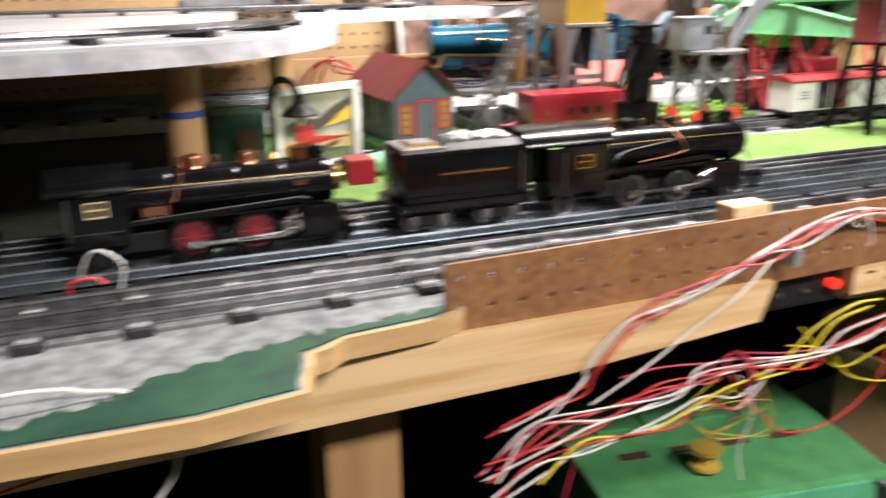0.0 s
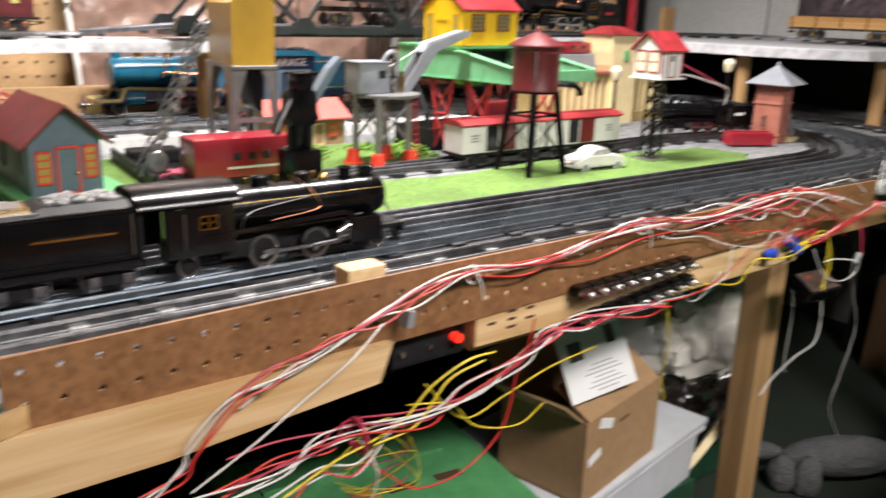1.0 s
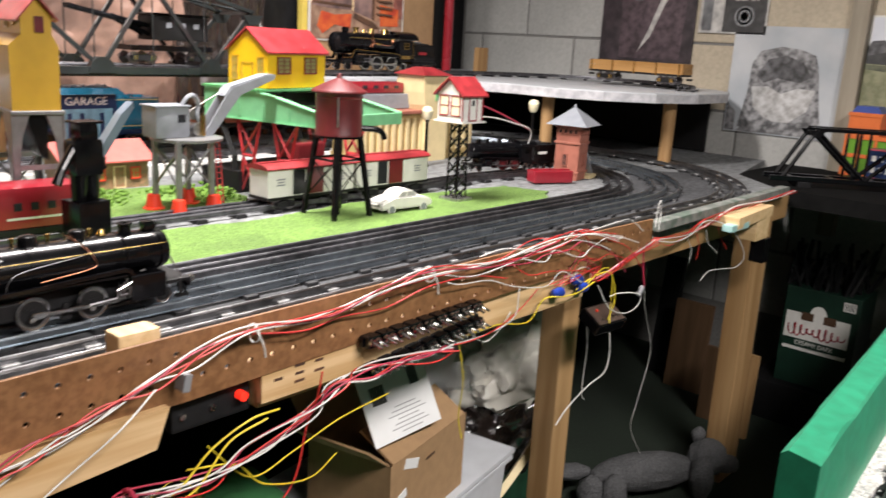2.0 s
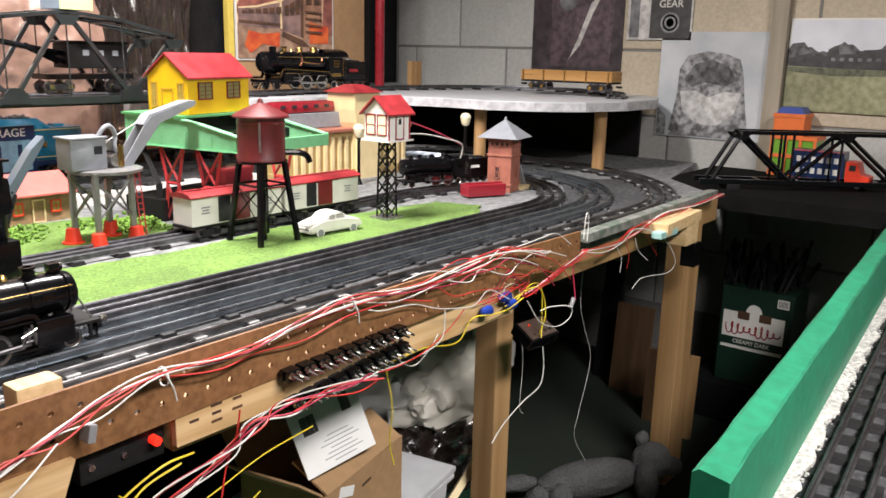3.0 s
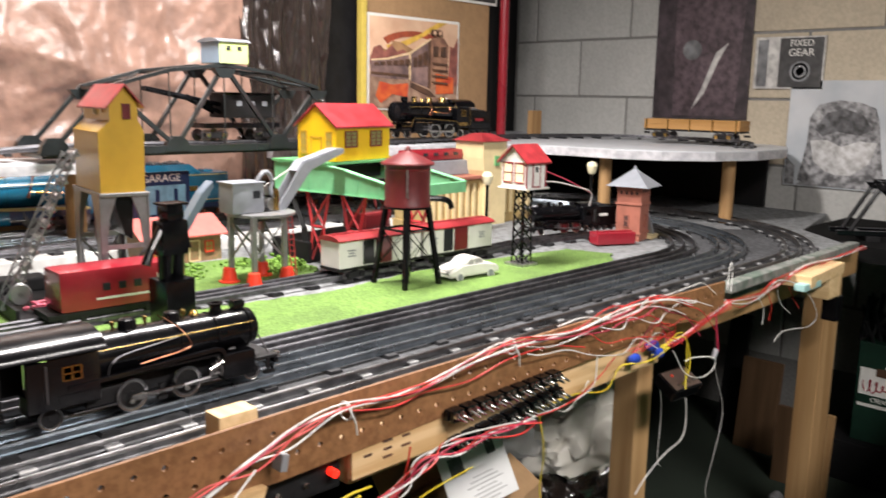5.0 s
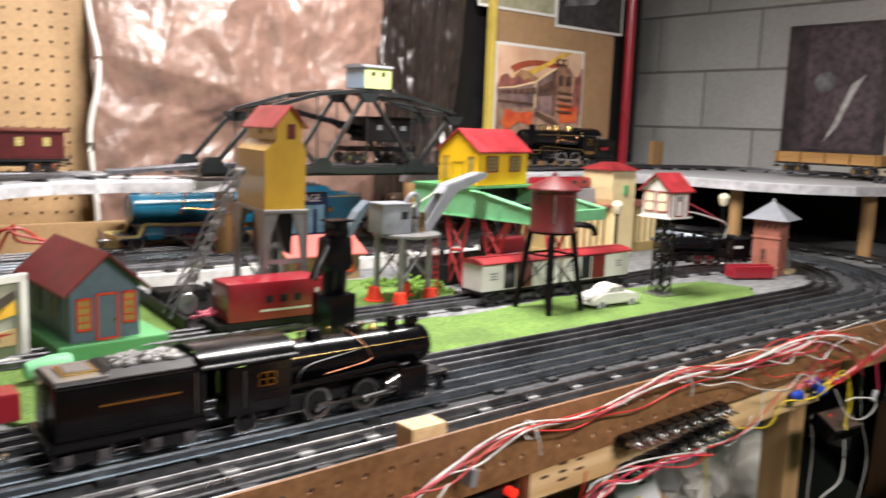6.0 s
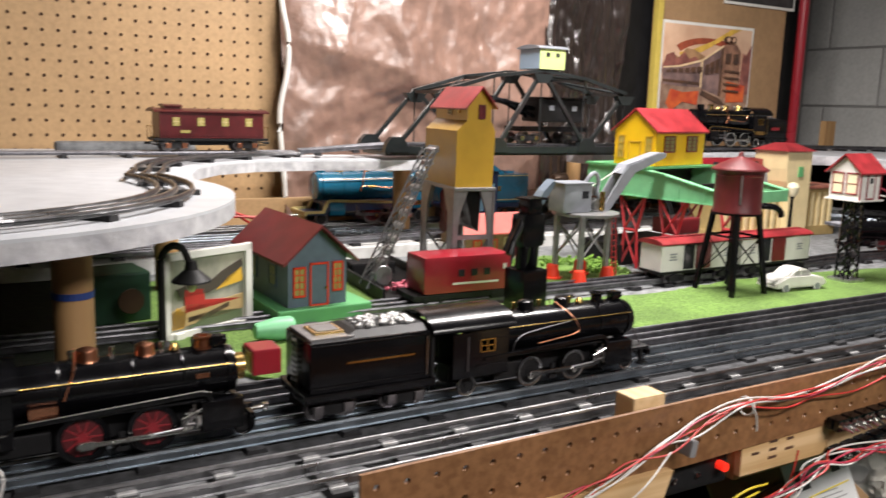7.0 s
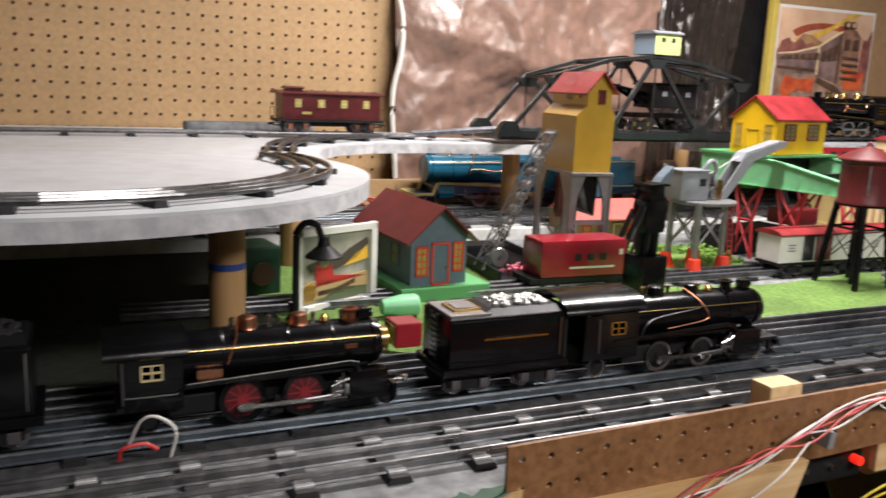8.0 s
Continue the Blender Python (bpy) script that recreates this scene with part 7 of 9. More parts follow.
picture("cream and orange railway poster with white border", on_north(1.602, 1.388), 0.362, 0.262, I_SUNSET,
        [("title_arc", I_RUST, title), ("yellow_sweep", I_YEL, [(-0.6, 0.30), (-0.15, 0.40), (0.35, 0.72), (0.7, 0.94), (0.5, 0.94), (0.1, 0.66), (-0.3, 0.46), (-0.62, 0.36)]),
         ("far_hill", I_TAN, [(-0.96, 0.10), (-0.8, 0.34), (-0.62, 0.26), (-0.48, 0.46), (-0.3, 0.44), (-0.05, 0.30), (0.2, 0.20), (0.2, -0.1), (-0.96, -0.1)]),
         ("mesa", I_MESA, [(-0.96, 0.05), (-0.88, 0.30), (-0.74, 0.36), (-0.66, 0.22), (-0.52, 0.38), (-0.40, 0.24), (-0.28, 0.30), (-0.10, 0.16), (-0.10, 0.0), (-0.96, -0.05)]),
         ("earth", I_EARTH, [(-0.96, -0.96), (0.96, -0.96), (0.96, -0.30), (0.3, -0.38), (-0.2, -0.30), (-0.96, -0.26)]),
         ("side_cliff", I_MESA, [(0.74, -0.45), (0.96, -0.45), (0.96, 0.62), (0.86, 0.40), (0.78, 0.44)]),
         ("far_coach", I_COACH, [(-0.94, -0.30), (-0.94, 0.04), (-0.6, 0.08), (-0.13, 0.22), (-0.13, -0.34), (-0.6, -0.34)]),
         ("near_coach", I_COACH, [(-0.13, -0.36), (-0.13, 0.24), (0.32, 0.56), (0.32, -0.52)]),
         ("engine_front", I_FACE, [(0.32, -0.54), (0.32, 0.56), (0.42, 0.62), (0.62, 0.60), (0.72, 0.46), (0.72, -0.54)]),
         ("fire_glow", I_FIRE, [(-0.76, -0.40), (-0.5, -0.46), (-0.16, -0.42), (-0.18, -0.72), (-0.5, -0.66), (-0.74, -0.86), (-0.84, -0.70)]),
         ("engine_skirt", I_FIRE, [(0.44, -0.18), (0.86, -0.26), (0.86, -0.62), (0.46, -0.64)]), ("roof_line", I_CREAM, [(-0.94, 0.05), (-0.6, 0.10), (-0.13, 0.25), (0.32, 0.58), (0.32, 0.54), (-0.13, 0.20), (-0.6, 0.06), (-0.94, 0.02)]),
         ("side_line", I_BRN, [(-0.94, -0.20), (-0.13, -0.24), (-0.13, -0.30), (-0.94, -0.25)]), ("track_shade", I_BRN, [(-0.1, -0.40), (0.3, -0.56), (0.44, -0.70), (0.3, -0.70), (-0.12, -0.50)]),
         ("coach_gap", I_BRN, [(0.27, -0.50), (0.27, 0.50), (0.32, 0.54), (0.32, -0.52)]), ("coach_gap", I_CREAM, [(-0.15, -0.34), (-0.15, 0.22), (-0.12, 0.24), (-0.12, -0.36)])]
        + [("coach_window", I_BRN, [(-0.88 + 0.13 * k, -0.06 + 0.006 * k), (-0.79 + 0.13 * k, -0.06 + 0.006 * k), (-0.79 + 0.13 * k, 0.0 + 0.020 * k), (-0.88 + 0.13 * k, -0.01 + 0.020 * k)]) for k in range(6)]
        + [("coach_window", I_BRN, [(-0.06 + 0.11 * k, -0.06 + 0.02 * k), (0.01 + 0.11 * k, -0.05 + 0.02 * k), (0.01 + 0.11 * k, 0.16 + 0.07 * k), (-0.06 + 0.11 * k, 0.13 + 0.06 * k)]) for k in range(3)]
        + [("front_window", I_BRN, [(0.38 + 0.17 * k, 0.20), (0.48 + 0.17 * k, 0.20), (0.48 + 0.17 * k, 0.42), (0.38 + 0.17 * k, 0.40)]) for k in range(2)]
        + [("front_bar", I_BRN, [(0.36, 0.06 - 0.14 * k), (0.70, 0.04 - 0.14 * k), (0.70, 0.0 - 0.14 * k), (0.36, 0.02 - 0.14 * k)]) for k in range(4)]
        + [("roof_ring", I_BRN, ell(0.38 + 0.12 * k, 0.70, 0.055, 0.075)) for k in range(2)] + [("roof_ring", I_SUNSET, ell(0.38 + 0.12 * k, 0.70, 0.032, 0.045)) for k in range(2)], M_WHITE)
picture("dark framed print hung high on the panel", on_north(1.50, 1.685), 0.30, 0.16, I_MEADOW, [("print_band", I_DK, [(-0.9, -0.3), (0.9, -0.3), (0.9, 0.3), (-0.9, 0.3)])], M_WHITE, "picture", "framed_print")
picture("black and white framed print beside the pipe", on_north(1.80, 1.68), 0.30, 0.20, I_DK, [("print_light", I_GREY, [(-0.8, -0.4), (0.1, -0.2), (0.5, 0.4), (-0.4, 0.5)])], M_WHITE, "picture", "framed_print")
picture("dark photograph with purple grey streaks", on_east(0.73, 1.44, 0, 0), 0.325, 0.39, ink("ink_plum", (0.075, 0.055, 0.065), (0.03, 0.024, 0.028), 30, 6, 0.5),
        [("streak_field", ink("ink_streak", (0.14, 0.10, 0.115), (0.06, 0.04, 0.05), 50, 9, 0.5), [(-0.55, -0.95), (0.75, -0.95), (0.85, 0.95), (-0.6, 0.95)]),
         ("pale_streak", I_WHITE, [(-0.15, -0.85), (0.1, -0.6), (0.35, -0.1), (0.55, 0.2), (0.3, 0.05), (0.05, -0.5)]), ("pale_spot", I_GREY, ell(-0.2, 0.1, 0.2, 0.16))], None, "photograph", "photograph")
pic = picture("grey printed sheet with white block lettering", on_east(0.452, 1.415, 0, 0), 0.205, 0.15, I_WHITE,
              [("dark_field", I_DK, [(-0.28, -0.94), (0.95, -0.94), (0.95, 0.94), (-0.28, 0.94)]), ("side_bar", I_GREY, [(-0.92, -0.9), (-0.62, -0.9), (-0.62, 0.9), (-0.92, 0.9)])], None, "poster", "printed_sheet")
text("FIXED", 0.026, pose(0.035, 0.055, 0.0034), M_WHITE, pic)
text("GEAR", 0.030, pose(0.035, 0.028, 0.0034), M_WHITE, pic)
for r in (0.030, 0.018):
    part("ring", lathe(B(), [(r, 0), (r, 0.001), (r - 0.006, 0.001), (r - 0.006, 0)], (0.035, -0.025, 0.0030), "z", 24), I_GREY, pic)
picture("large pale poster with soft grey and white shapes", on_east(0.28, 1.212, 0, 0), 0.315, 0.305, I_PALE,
        [("dark_edge", I_MOTTLE, [(-0.98, -0.98), (-0.80, -0.98), (-0.80, -0.62), (-0.98, -0.45)]), ("grey_mass", I_MOTTLE, [(-0.74, -0.9), (-0.62, -0.2), (-0.60, 0.3), (-0.46, 0.55), (-0.1, 0.64), (0.26, 0.60), (0.52, 0.5), (0.6, 0.25), (0.66, -0.2), (0.78, -0.9)]),
         ("dark_band", I_SMOKE, [(-0.5, 0.10), (-0.3, 0.40), (0.0, 0.48), (0.32, 0.38), (0.5, 0.12), (0.3, 0.0), (-0.1, 0.06), (-0.34, -0.04)]),
         ("white_mass", I_SNOW, [(-0.56, -0.12), (-0.26, -0.10), (0.0, -0.22), (0.28, -0.10), (0.6, -0.12), (0.5, -0.5), (0.2, -0.74), (-0.18, -0.74), (-0.48, -0.5)]),
         ("grey_foot", I_MOTTLE, [(-0.74, -0.98), (0.78, -0.98), (0.5, -0.62), (0.1, -0.8), (-0.45, -0.62)])])
I_HAZE = ink("ink_haze", (0.70, 0.72, 0.78), (0.60, 0.62, 0.68), 10, 3, 0.1)
I_GRASS = ink("ink_grass", (0.34, 0.34, 0.20), (0.22, 0.23, 0.12), 60, 7, 0.35)
I_SCRUB = ink("ink_scrub", (0.16, 0.17, 0.10), (0.07, 0.08, 0.05), 70, 12, 0.4)
top = [(-1 + 0.05 * k, 0.34 + 0.10 * math.sin(k * 0.55) + 0.07 * abs(math.sin(k * 1.9))) for k in range(41)]
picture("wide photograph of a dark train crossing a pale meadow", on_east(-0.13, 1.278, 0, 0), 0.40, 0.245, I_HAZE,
        [("meadow", I_GRASS, [(-1, -1), (1, -1), (1, -0.12), (-1, -0.02)]), ("tree_line", I_SMOKE, [(1, 0.0), (-1, 0.0)] + top),
         ("train_mass", I_DK, [(-1, -0.02), (-1, 0.14), (-0.7, 0.26), (-0.66, 0.20), (-0.5, 0.20), (-0.48, 0.36), (-0.36, 0.36), (-0.34, 0.24), (-0.06, 0.26), (-0.05, 0.34), (0.3, 0.36), (0.32, 0.24), (1, 0.28), (1, -0.10), (-0.3, -0.06)]),
         ("scrub", I_SCRUB, [(-1, -0.04), (1, -0.10), (1, -0.26), (0.3, -0.20), (-0.4, -0.22), (-1, -0.14)]), ("smoke", I_GREY, [(0.2, 0.5), (0.9, 0.52), (1, 0.85), (0.6, 0.8)])]
        + [("lit_window", I_GREY, [(-0.44 + 0.11 * k, 0.10), (-0.39 + 0.11 * k, 0.10), (-0.39 + 0.11 * k, 0.17), (-0.44 + 0.11 * k, 0.17)]) for k in range(9)], M_WHITE, "photograph", "photograph", 0.005)
tagged(part("wall_pilaster", box(B(), (2.395, 0.095, 1.6), (0.045, 0.045, 1.6), bevel=0.003), mat("grey_timber", (0.40, 0.35, 0.27), 0.8, var=0.25, stretch=(1, 1, 0.1)), smooth=False), "grey timber upright fixed to the block wall", "upright")

# added black sheet: stands in for the deep shade below the right deck
tagged(part("backing_board", box(B(), (2.392, 0.985, 1.075), (0.012, 1.0, 0.175), bevel=0.002), M_MATTBLACK), "black sheet standing in for the shade below the raised deck", "board", kind="structure")

# ---- side shelf with girder bridge, truck and bright building ----
shelf = tagged(part("side_shelf", prism(B(), [(1.89, 0.14), (1.95, 0.24), (2.39, 0.24), (2.39, -0.96), (1.95, -0.96), (1.89, -0.10)], 0.946, 0.983), mat("soot_black", (0.007, 0.007, 0.007), 0.95, var=0.3, scale=60, big=8, spec=0.08)), "black shelf along the block wall", "shelf")
e = thing("girder_bridge", "black toy girder bridge set askew beside the table corner", "toy bridge", (1.945, 0.084, 0.996), 36.4)
low, high = (0.0, -0.185, -0.44, -0.62), (-0.062, -0.31, -0.56)
for x in (0.0, 0.055):
    part("bottom_chord", box(B(), (x, -0.30, 0.006), (0.008, 0.66, 0.012), bevel=0.001), M_BLACK, e)
    part("top_chord", box(B(), (x, -0.315, 0.124), (0.008, 0.51, 0.009), bevel=0.001), M_BLACK, e)
    for k, yt in enumerate(high):
        for yb in (low[k], low[k + 1]):
            bm = B()
            strut(bm, (x, yb, 0.010), (x, yt, 0.122), 0.0085)
            part("diagonal", bm, M_BLACK, e)
        part("gusset", prism(B(), [(yt - 0.020, 0.122), (yt + 0.020, 0.122), (yt + 0.008, 0.106), (yt - 0.008, 0.106)], x - 0.005, x + 0.005, "x"), M_BLACK, e)
    for y in low[1:3] + (-0.30, -0.155):
        bm = B()
        strut(bm, (x, y, 0.012), (x, y, 0.122), 0.0055)
        part("upright", bm, M_BLACK, e)
for k in range(7):
    part("cross_beam", box(B(), (0.0275, -0.02 - 0.095 * k, 0.008), (0.052, 0.009, 0.007)), M_BLACK, e)
for y in (-0.05, -0.56):
    part("bearing_block", box(B(), (0.0275, y, -0.0065), (0.075, 0.03, 0.0125), bevel=0.001), M_MATTBLACK, e)
for y in high:
    part("top_tie", box(B(), (0.0275, y, 0.124), (0.052, 0.007, 0.006)), M_BLACK, e)
e = thing("toy_truck", "blue box truck with orange cab and pale printed bars", "toy truck", (2.214, -0.100, 0.9832), -90)
e.scale = (1.04, 1.04, 1.0)
part("box_body", box(B(), (-0.010, 0, 0.052), (0.118, 0.055, 0.072), bevel=0.002), M_NAVY, e)
part("chassis", box(B(), (0.02, 0, 0.012), (0.19, 0.045, 0.008)), M_BLACK, e)
bm = prism(B(), [(0.055, 0.012), (0.108, 0.012), (0.108, 0.032), (0.088, 0.038), (0.080, 0.066), (0.055, 0.068)], -0.026, 0.026, "y")
part("cab", bm, M_ORANGERED, e)
part("cab_window", box(B(), (0.070, -0.0265, 0.053), (0.014, 0.001, 0.014)), M_DARKPANE, e)
for z in (0.066, 0.038):
    for k in range(6):
        part("printed_bar", box(B(), (-0.052 + 0.017 * k, -0.0282, z), (0.010, 0.001, 0.014)), M_WHITE, e)
part("red_border", box(box(B(), (-0.010, -0.0281, 0.087), (0.116, 0.001, 0.003)), (-0.010, -0.0281, 0.018), (0.116, 0.001, 0.003)), M_PINK, e)
for x in (-0.035, 0.085):
    for s in (-1, 1):
        w = part("wheel", cyl(B(), (x, s * 0.022, 0.010), (x, s * 0.030, 0.010), 0.011, seg=18), M_BLACK, e, smooth=True)
        part("hub", cyl(B(), (x, s * 0.029, 0.010), (x, s * 0.0312, 0.010), 0.006, seg=12), M_NICKEL, w, smooth=True)
e = thing("bright_building", "orange and lime toy building with a blue roof", "toy building", (2.345, 0.004, 0.9832), -90, "toy buildings")
e.scale = (0.92, 0.92, 0.97)
part("lower_storey", box(B(), (0, 0, 0.055), (0.125, 0.086, 0.11), bevel=0.002), M_LIME, e)
part("upper_storey", box(B(), (-0.02, 0, 0.140), (0.085, 0.08, 0.06), bevel=0.002), M_ORANGE, e)
for z in (0.008, 0.058, 0.108, 0.168):
    part("floor_band", box(B(), (-0.0 if z < 0.12 else -0.02, 0, z), (0.130 if z < 0.12 else 0.09, 0.095 if z < 0.12 else 0.085, 0.010)), M_ORANGE, e)
for x in (-0.06, -0.02, 0.02, 0.06):
    part("column", box(B(), (x, -0.046, 0.055), (0.008, 0.004, 0.10)), M_ORANGE, e)
part("blue_roof", prism(B(), [(-0.06, 0.172), (0.02, 0.172), (0.008, 0.190), (-0.048, 0.190)], -0.035, 0.035, "y"), mat("blue_roof", (0.05, 0.09, 0.35), 0.4), e)

# ---- side table with the green edge board ----
side = thing("side_table", "second train table with a green painted edge board", "table")
def inner(x):
    """Face of the edge board towards the side table."""
    return 0.0727 * (x - 0.52) - 0.4625


part("tabletop", prism(B(), [(0.54, -0.458), (2.145, -0.341), (2.145, -1.30), (0.54, -1.30)], 0.880, 0.900), M_ROADBED, side, "dark roadbed top")
crumbs = random.Random(11)
near = [(0.56 + 0.013 * k, inner(0.56 + 0.013 * k) - 0.012 - 0.005 * math.sin(k * 0.9) * math.sin(k * 0.31) - crumbs.uniform(0, 0.005)) for k in range(120)]
part("plaster_band", prism(B(), [(0.56, inner(0.56)), (2.107, inner(2.107))] + near[::-1], 0.898, 0.9055), mat("chipped_white", (0.74, 0.72, 0.69), 0.9, col2=(0.48, 0.46, 0.43), scale=160, big=40, var=0.25, bump=1.0, dist=0.004), side, "chipped white plaster band")
bm = B()
n = 60
rnd = random.Random(2)
rows = []
for k in range(n + 1):
    x = 0.525 + 1.62 * k / n
    sk = 0.0727 * (x - 0.52) - 0.0335
    j = 0.0022 * rnd.random()
    rows.append([bm.verts.new(p) for p in ((x, sk - 0.403 + j, 0.84), (x, sk - 0.403 + j, 0.998 - j), (x, sk - 0.406, 1.002 - j), (x, sk - 0.427, 1.001 - 2 * j), (x, sk - 0.429, 0.998 - j), (x, sk - 0.429, 0.84))])
for a, b in zip(rows, rows[1:]):
    for k in range(6):
        bm.faces.new((a[k], a[(k + 1) % 6], b[(k + 1) % 6], b[k]))
bm.faces.new(rows[0][::-1])
bm.faces.new(rows[-1])
part("edge_board", bm, mat("emerald_paint", (0.014, 0.21, 0.11), 0.5, col2=(0.012, 0.165, 0.085), var=0.2, scale=70, big=8, bump=0.3), side, "emerald green painted edge board with worn top")
part("frame_rail", box(B(), (1.35, -0.51, 0.826), (1.58, 0.04, 0.108), bevel=0.003), M_MATTBLACK, side)
for x, y in ((0.62, -0.56), (2.1, -0.56), (0.62, -1.2), (2.1, -1.2)):
    part("leg", box(B(), (x, y, (FLOOR + 0.880) / 2), (0.06, 0.06, 0.880 - FLOOR), bevel=0.003), M_MATTBLACK, side)
bm = B()
for k in range(900):
    x = rnd.uniform(0.57, 2.05)
    ball(bm, (x, inner(x) - 0.001 - abs(rnd.gauss(0, 0.008)), 0.9045), rnd.uniform(0.0010, 0.0032), 0.8, 1)
tagged(part("plaster_grit", bm, mat("plaster_crumb", (0.50, 0.50, 0.48), 0.9, var=0.3)), "white plaster crumbs along the green board", "plaster", kind="stuff")
track([(x, inner(x) - 0.049) for x in (0.60, 1.2, 2.1)], 0.045, 0.900, "black switch track on the side table", tie=0.05, rail=M_OLDSTEEL)
track([(x, inner(x) - 0.066 - d) for x, d in ((0.60, 0.135), (0.7, 0.10), (0.8, 0.072), (0.9, 0.05), (1.0, 0.033), (1.15, 0.015), (1.3, 0.004), (2.1, 0.0))], 0.045, 0.9005, "black branching track on the side table", tie=0.05, rail=M_OLDSTEEL)

# ---- below and in front of the table ----
e = thing("carton", "open brown cardboard carton with flaps up", "box", (0.715, 0.145, 0.628), 12, "boxes")
for s in (-1, 1):
    part("side_panel", box(B(), (0, s * 0.065, 0.058), (0.20, 0.003, 0.116)), M_CARD, e)
    part("end_panel", box(B(), (s * 0.0985, 0, 0.058), (0.003, 0.13, 0.116)), M_CARD, e)
part("bottom", box(B(), (0, 0, 0.002), (0.20, 0.13, 0.003)), M_CARD, e)
part("flap", box(B(), (0.0, -0.040, 0.1325), (0.19, 0.062, 0.003), rx=32), M_CARD, e)
part("flap", box(B(), (-0.122, 0, 0.135), (0.003, 0.12, 0.06), ry=-52), M_CARD, e)
part("flap", box(B(), (0.0, 0.085, 0.14), (0.19, 0.06, 0.003), rx=58), M_CARD, e)
part("tape", box(B(), (-0.05, -0.0668, 0.10), (0.035, 0.001, 0.014), ry=20), M_PAPER, e)
part("tape", box(B(), (-0.075, -0.0668, 0.06), (0.03, 0.001, 0.012), ry=-15), M_PAPER, e)
part("dark_slot", box(B(), (0.0, -0.0668, 0.09), (0.022, 0.001, 0.004), ry=-4), M_HOLE, e)
I_FAINT = ink("ink_faint", (0.44, 0.44, 0.45))
sheetp = thing("packing_slip", "white packing slip with black bar codes", "paper", (0.682, 0.098, 0.806), 2)
part("sheet", box(B(), (0, 0, 0), (0.128, 0.088, 0.001), rx=62), M_PAPER, sheetp)
q = pose(0, 0, 0, 62, 0, 0)
for x, y, w in ((-0.035, 0.018, 0.026), (0.036, 0.028, 0.018)):
    for k in range(9):
        ob = part("code_bar", box(B(), (0, 0, 0), (w / 14 * (1 + (k * 7 % 3) * 0.4), 0.024, 0.0006)), I_DK, sheetp)
        ob.matrix_basis = q @ pose(x + (k - 4) * w / 9, y, 0.0008)
for k in range(7):
    ob = part("printed_bar", box(B(), (0, 0, 0), (0.04 + 0.016 * (k % 3), 0.0014, 0.0006)), I_FAINT, sheetp)
    ob.matrix_basis = q @ pose(0.008, -0.004 - k * 0.0055, 0.0008)
M_CLEAR = mat("cloudy_plastic", (0.62, 0.64, 0.68), 0.3, var=0.12, scale=20, coat=0.4)
e = thing("plastic_bin", "cloudy white plastic storage bin with a lid", "storage bin", (0.77, 0.20, 0.528), 10, "boxes")
part("tub", prism(B(), [(-0.17, 0), (0.17, 0), (0.185, 0.088), (-0.185, 0.088)], -0.11, 0.12, "y"), M_CLEAR, e)
part("lid", box(B(), (0, 0.005, 0.094), (0.39, 0.25, 0.010), bevel=0.004), M_CLEAR, e, smooth=True)
part("rim", box(B(), (0, -0.112, 0.082), (0.385, 0.012, 0.008), bevel=0.002), M_CLEAR, e)
tagged(part("bin_stand", box(B(), (0.78, 0.22, 0.429), (0.36, 0.22, 0.197), bevel=0.004), M_GREENPAINT), "dark green crate under the plastic bin", "crate", "boxes")
e = thing("green_crate", "bright green plastic crate with slots", "crate", (0.39, 0.18, 0.57), -8, "boxes")
M_CRATE = mat("green_plastic", (0.10, 0.34, 0.13), 0.4, var=0.2, coat=0.3)
part("lid", box(B(), (0, 0, 0.105), (0.34, 0.24, 0.012), bevel=0.004), M_CRATE, e)
part("tub", box(B(), (0, 0, 0.05), (0.32, 0.22, 0.10), bevel=0.006), M_CRATE, e)
for k in range(4):
    part("slot", box(B(), (-0.10 + 0.065 * k, -0.02, 0.1115), (0.035, 0.012, 0.002)), M_HOLE, e)
    part("rib", box(B(), (-0.10 + 0.065 * k, 0.05, 0.113), (0.045, 0.03, 0.006), bevel=0.002), M_CRATE, e)
part("front_strip", box(B(), (0.02, -0.1205, 0.09), (0.24, 0.006, 0.03), bevel=0.002), mat("pale_green_plastic", (0.10, 0.38, 0.20), 0.4), e)
tagged(part("crate_stand", box(B(), (0.39, 0.20, 0.45), (0.40, 0.26, 0.236), bevel=0.004), M_MATTBLACK), "dark box under the green crate", "box", "boxes")
e = thing("yellow_tangle", "yellow plastic spool on the green crate", "spool", (0.345, 0.12, 0.70))
part("spool", lathe(B(), [(0.018, 0), (0.018, 0.004), (0.010, 0.006), (0.010, 0.018), (0.018, 0.020), (0.018, 0.024)], (0, 0, -0.013), "z", 18), mat("ochre_plastic", (0.45, 0.30, 0.05), 0.5), e, smooth=True)


def crumple(name, c, s, amp, material, seed, n=5):
    bm = B()
    bmesh.ops.create_icosphere(bm, subdivisions=n, radius=1.0)
    for v in bm.verts:
        p = v.co.copy()
        k = 1 + amp * (abs(noise.noise(p * 1.7 + Vector((seed, 0, 0)))) * 1.8 - 0.4 + 0.45 * (1 - 2 * abs(noise.noise(p * 3.2 + Vector((0, seed, 0))))) + 0.12 * abs(noise.noise(p * 8 + Vector((0, seed, 0)))))
        v.co = Vector((c[0] + p.x * s[0] * k, c[1] + p.y * s[1] * k, max(c[2] + p.z * s[2] * k, c[2] - s[2] * 0.9)))
    return part(name, bm, material, smooth=True)


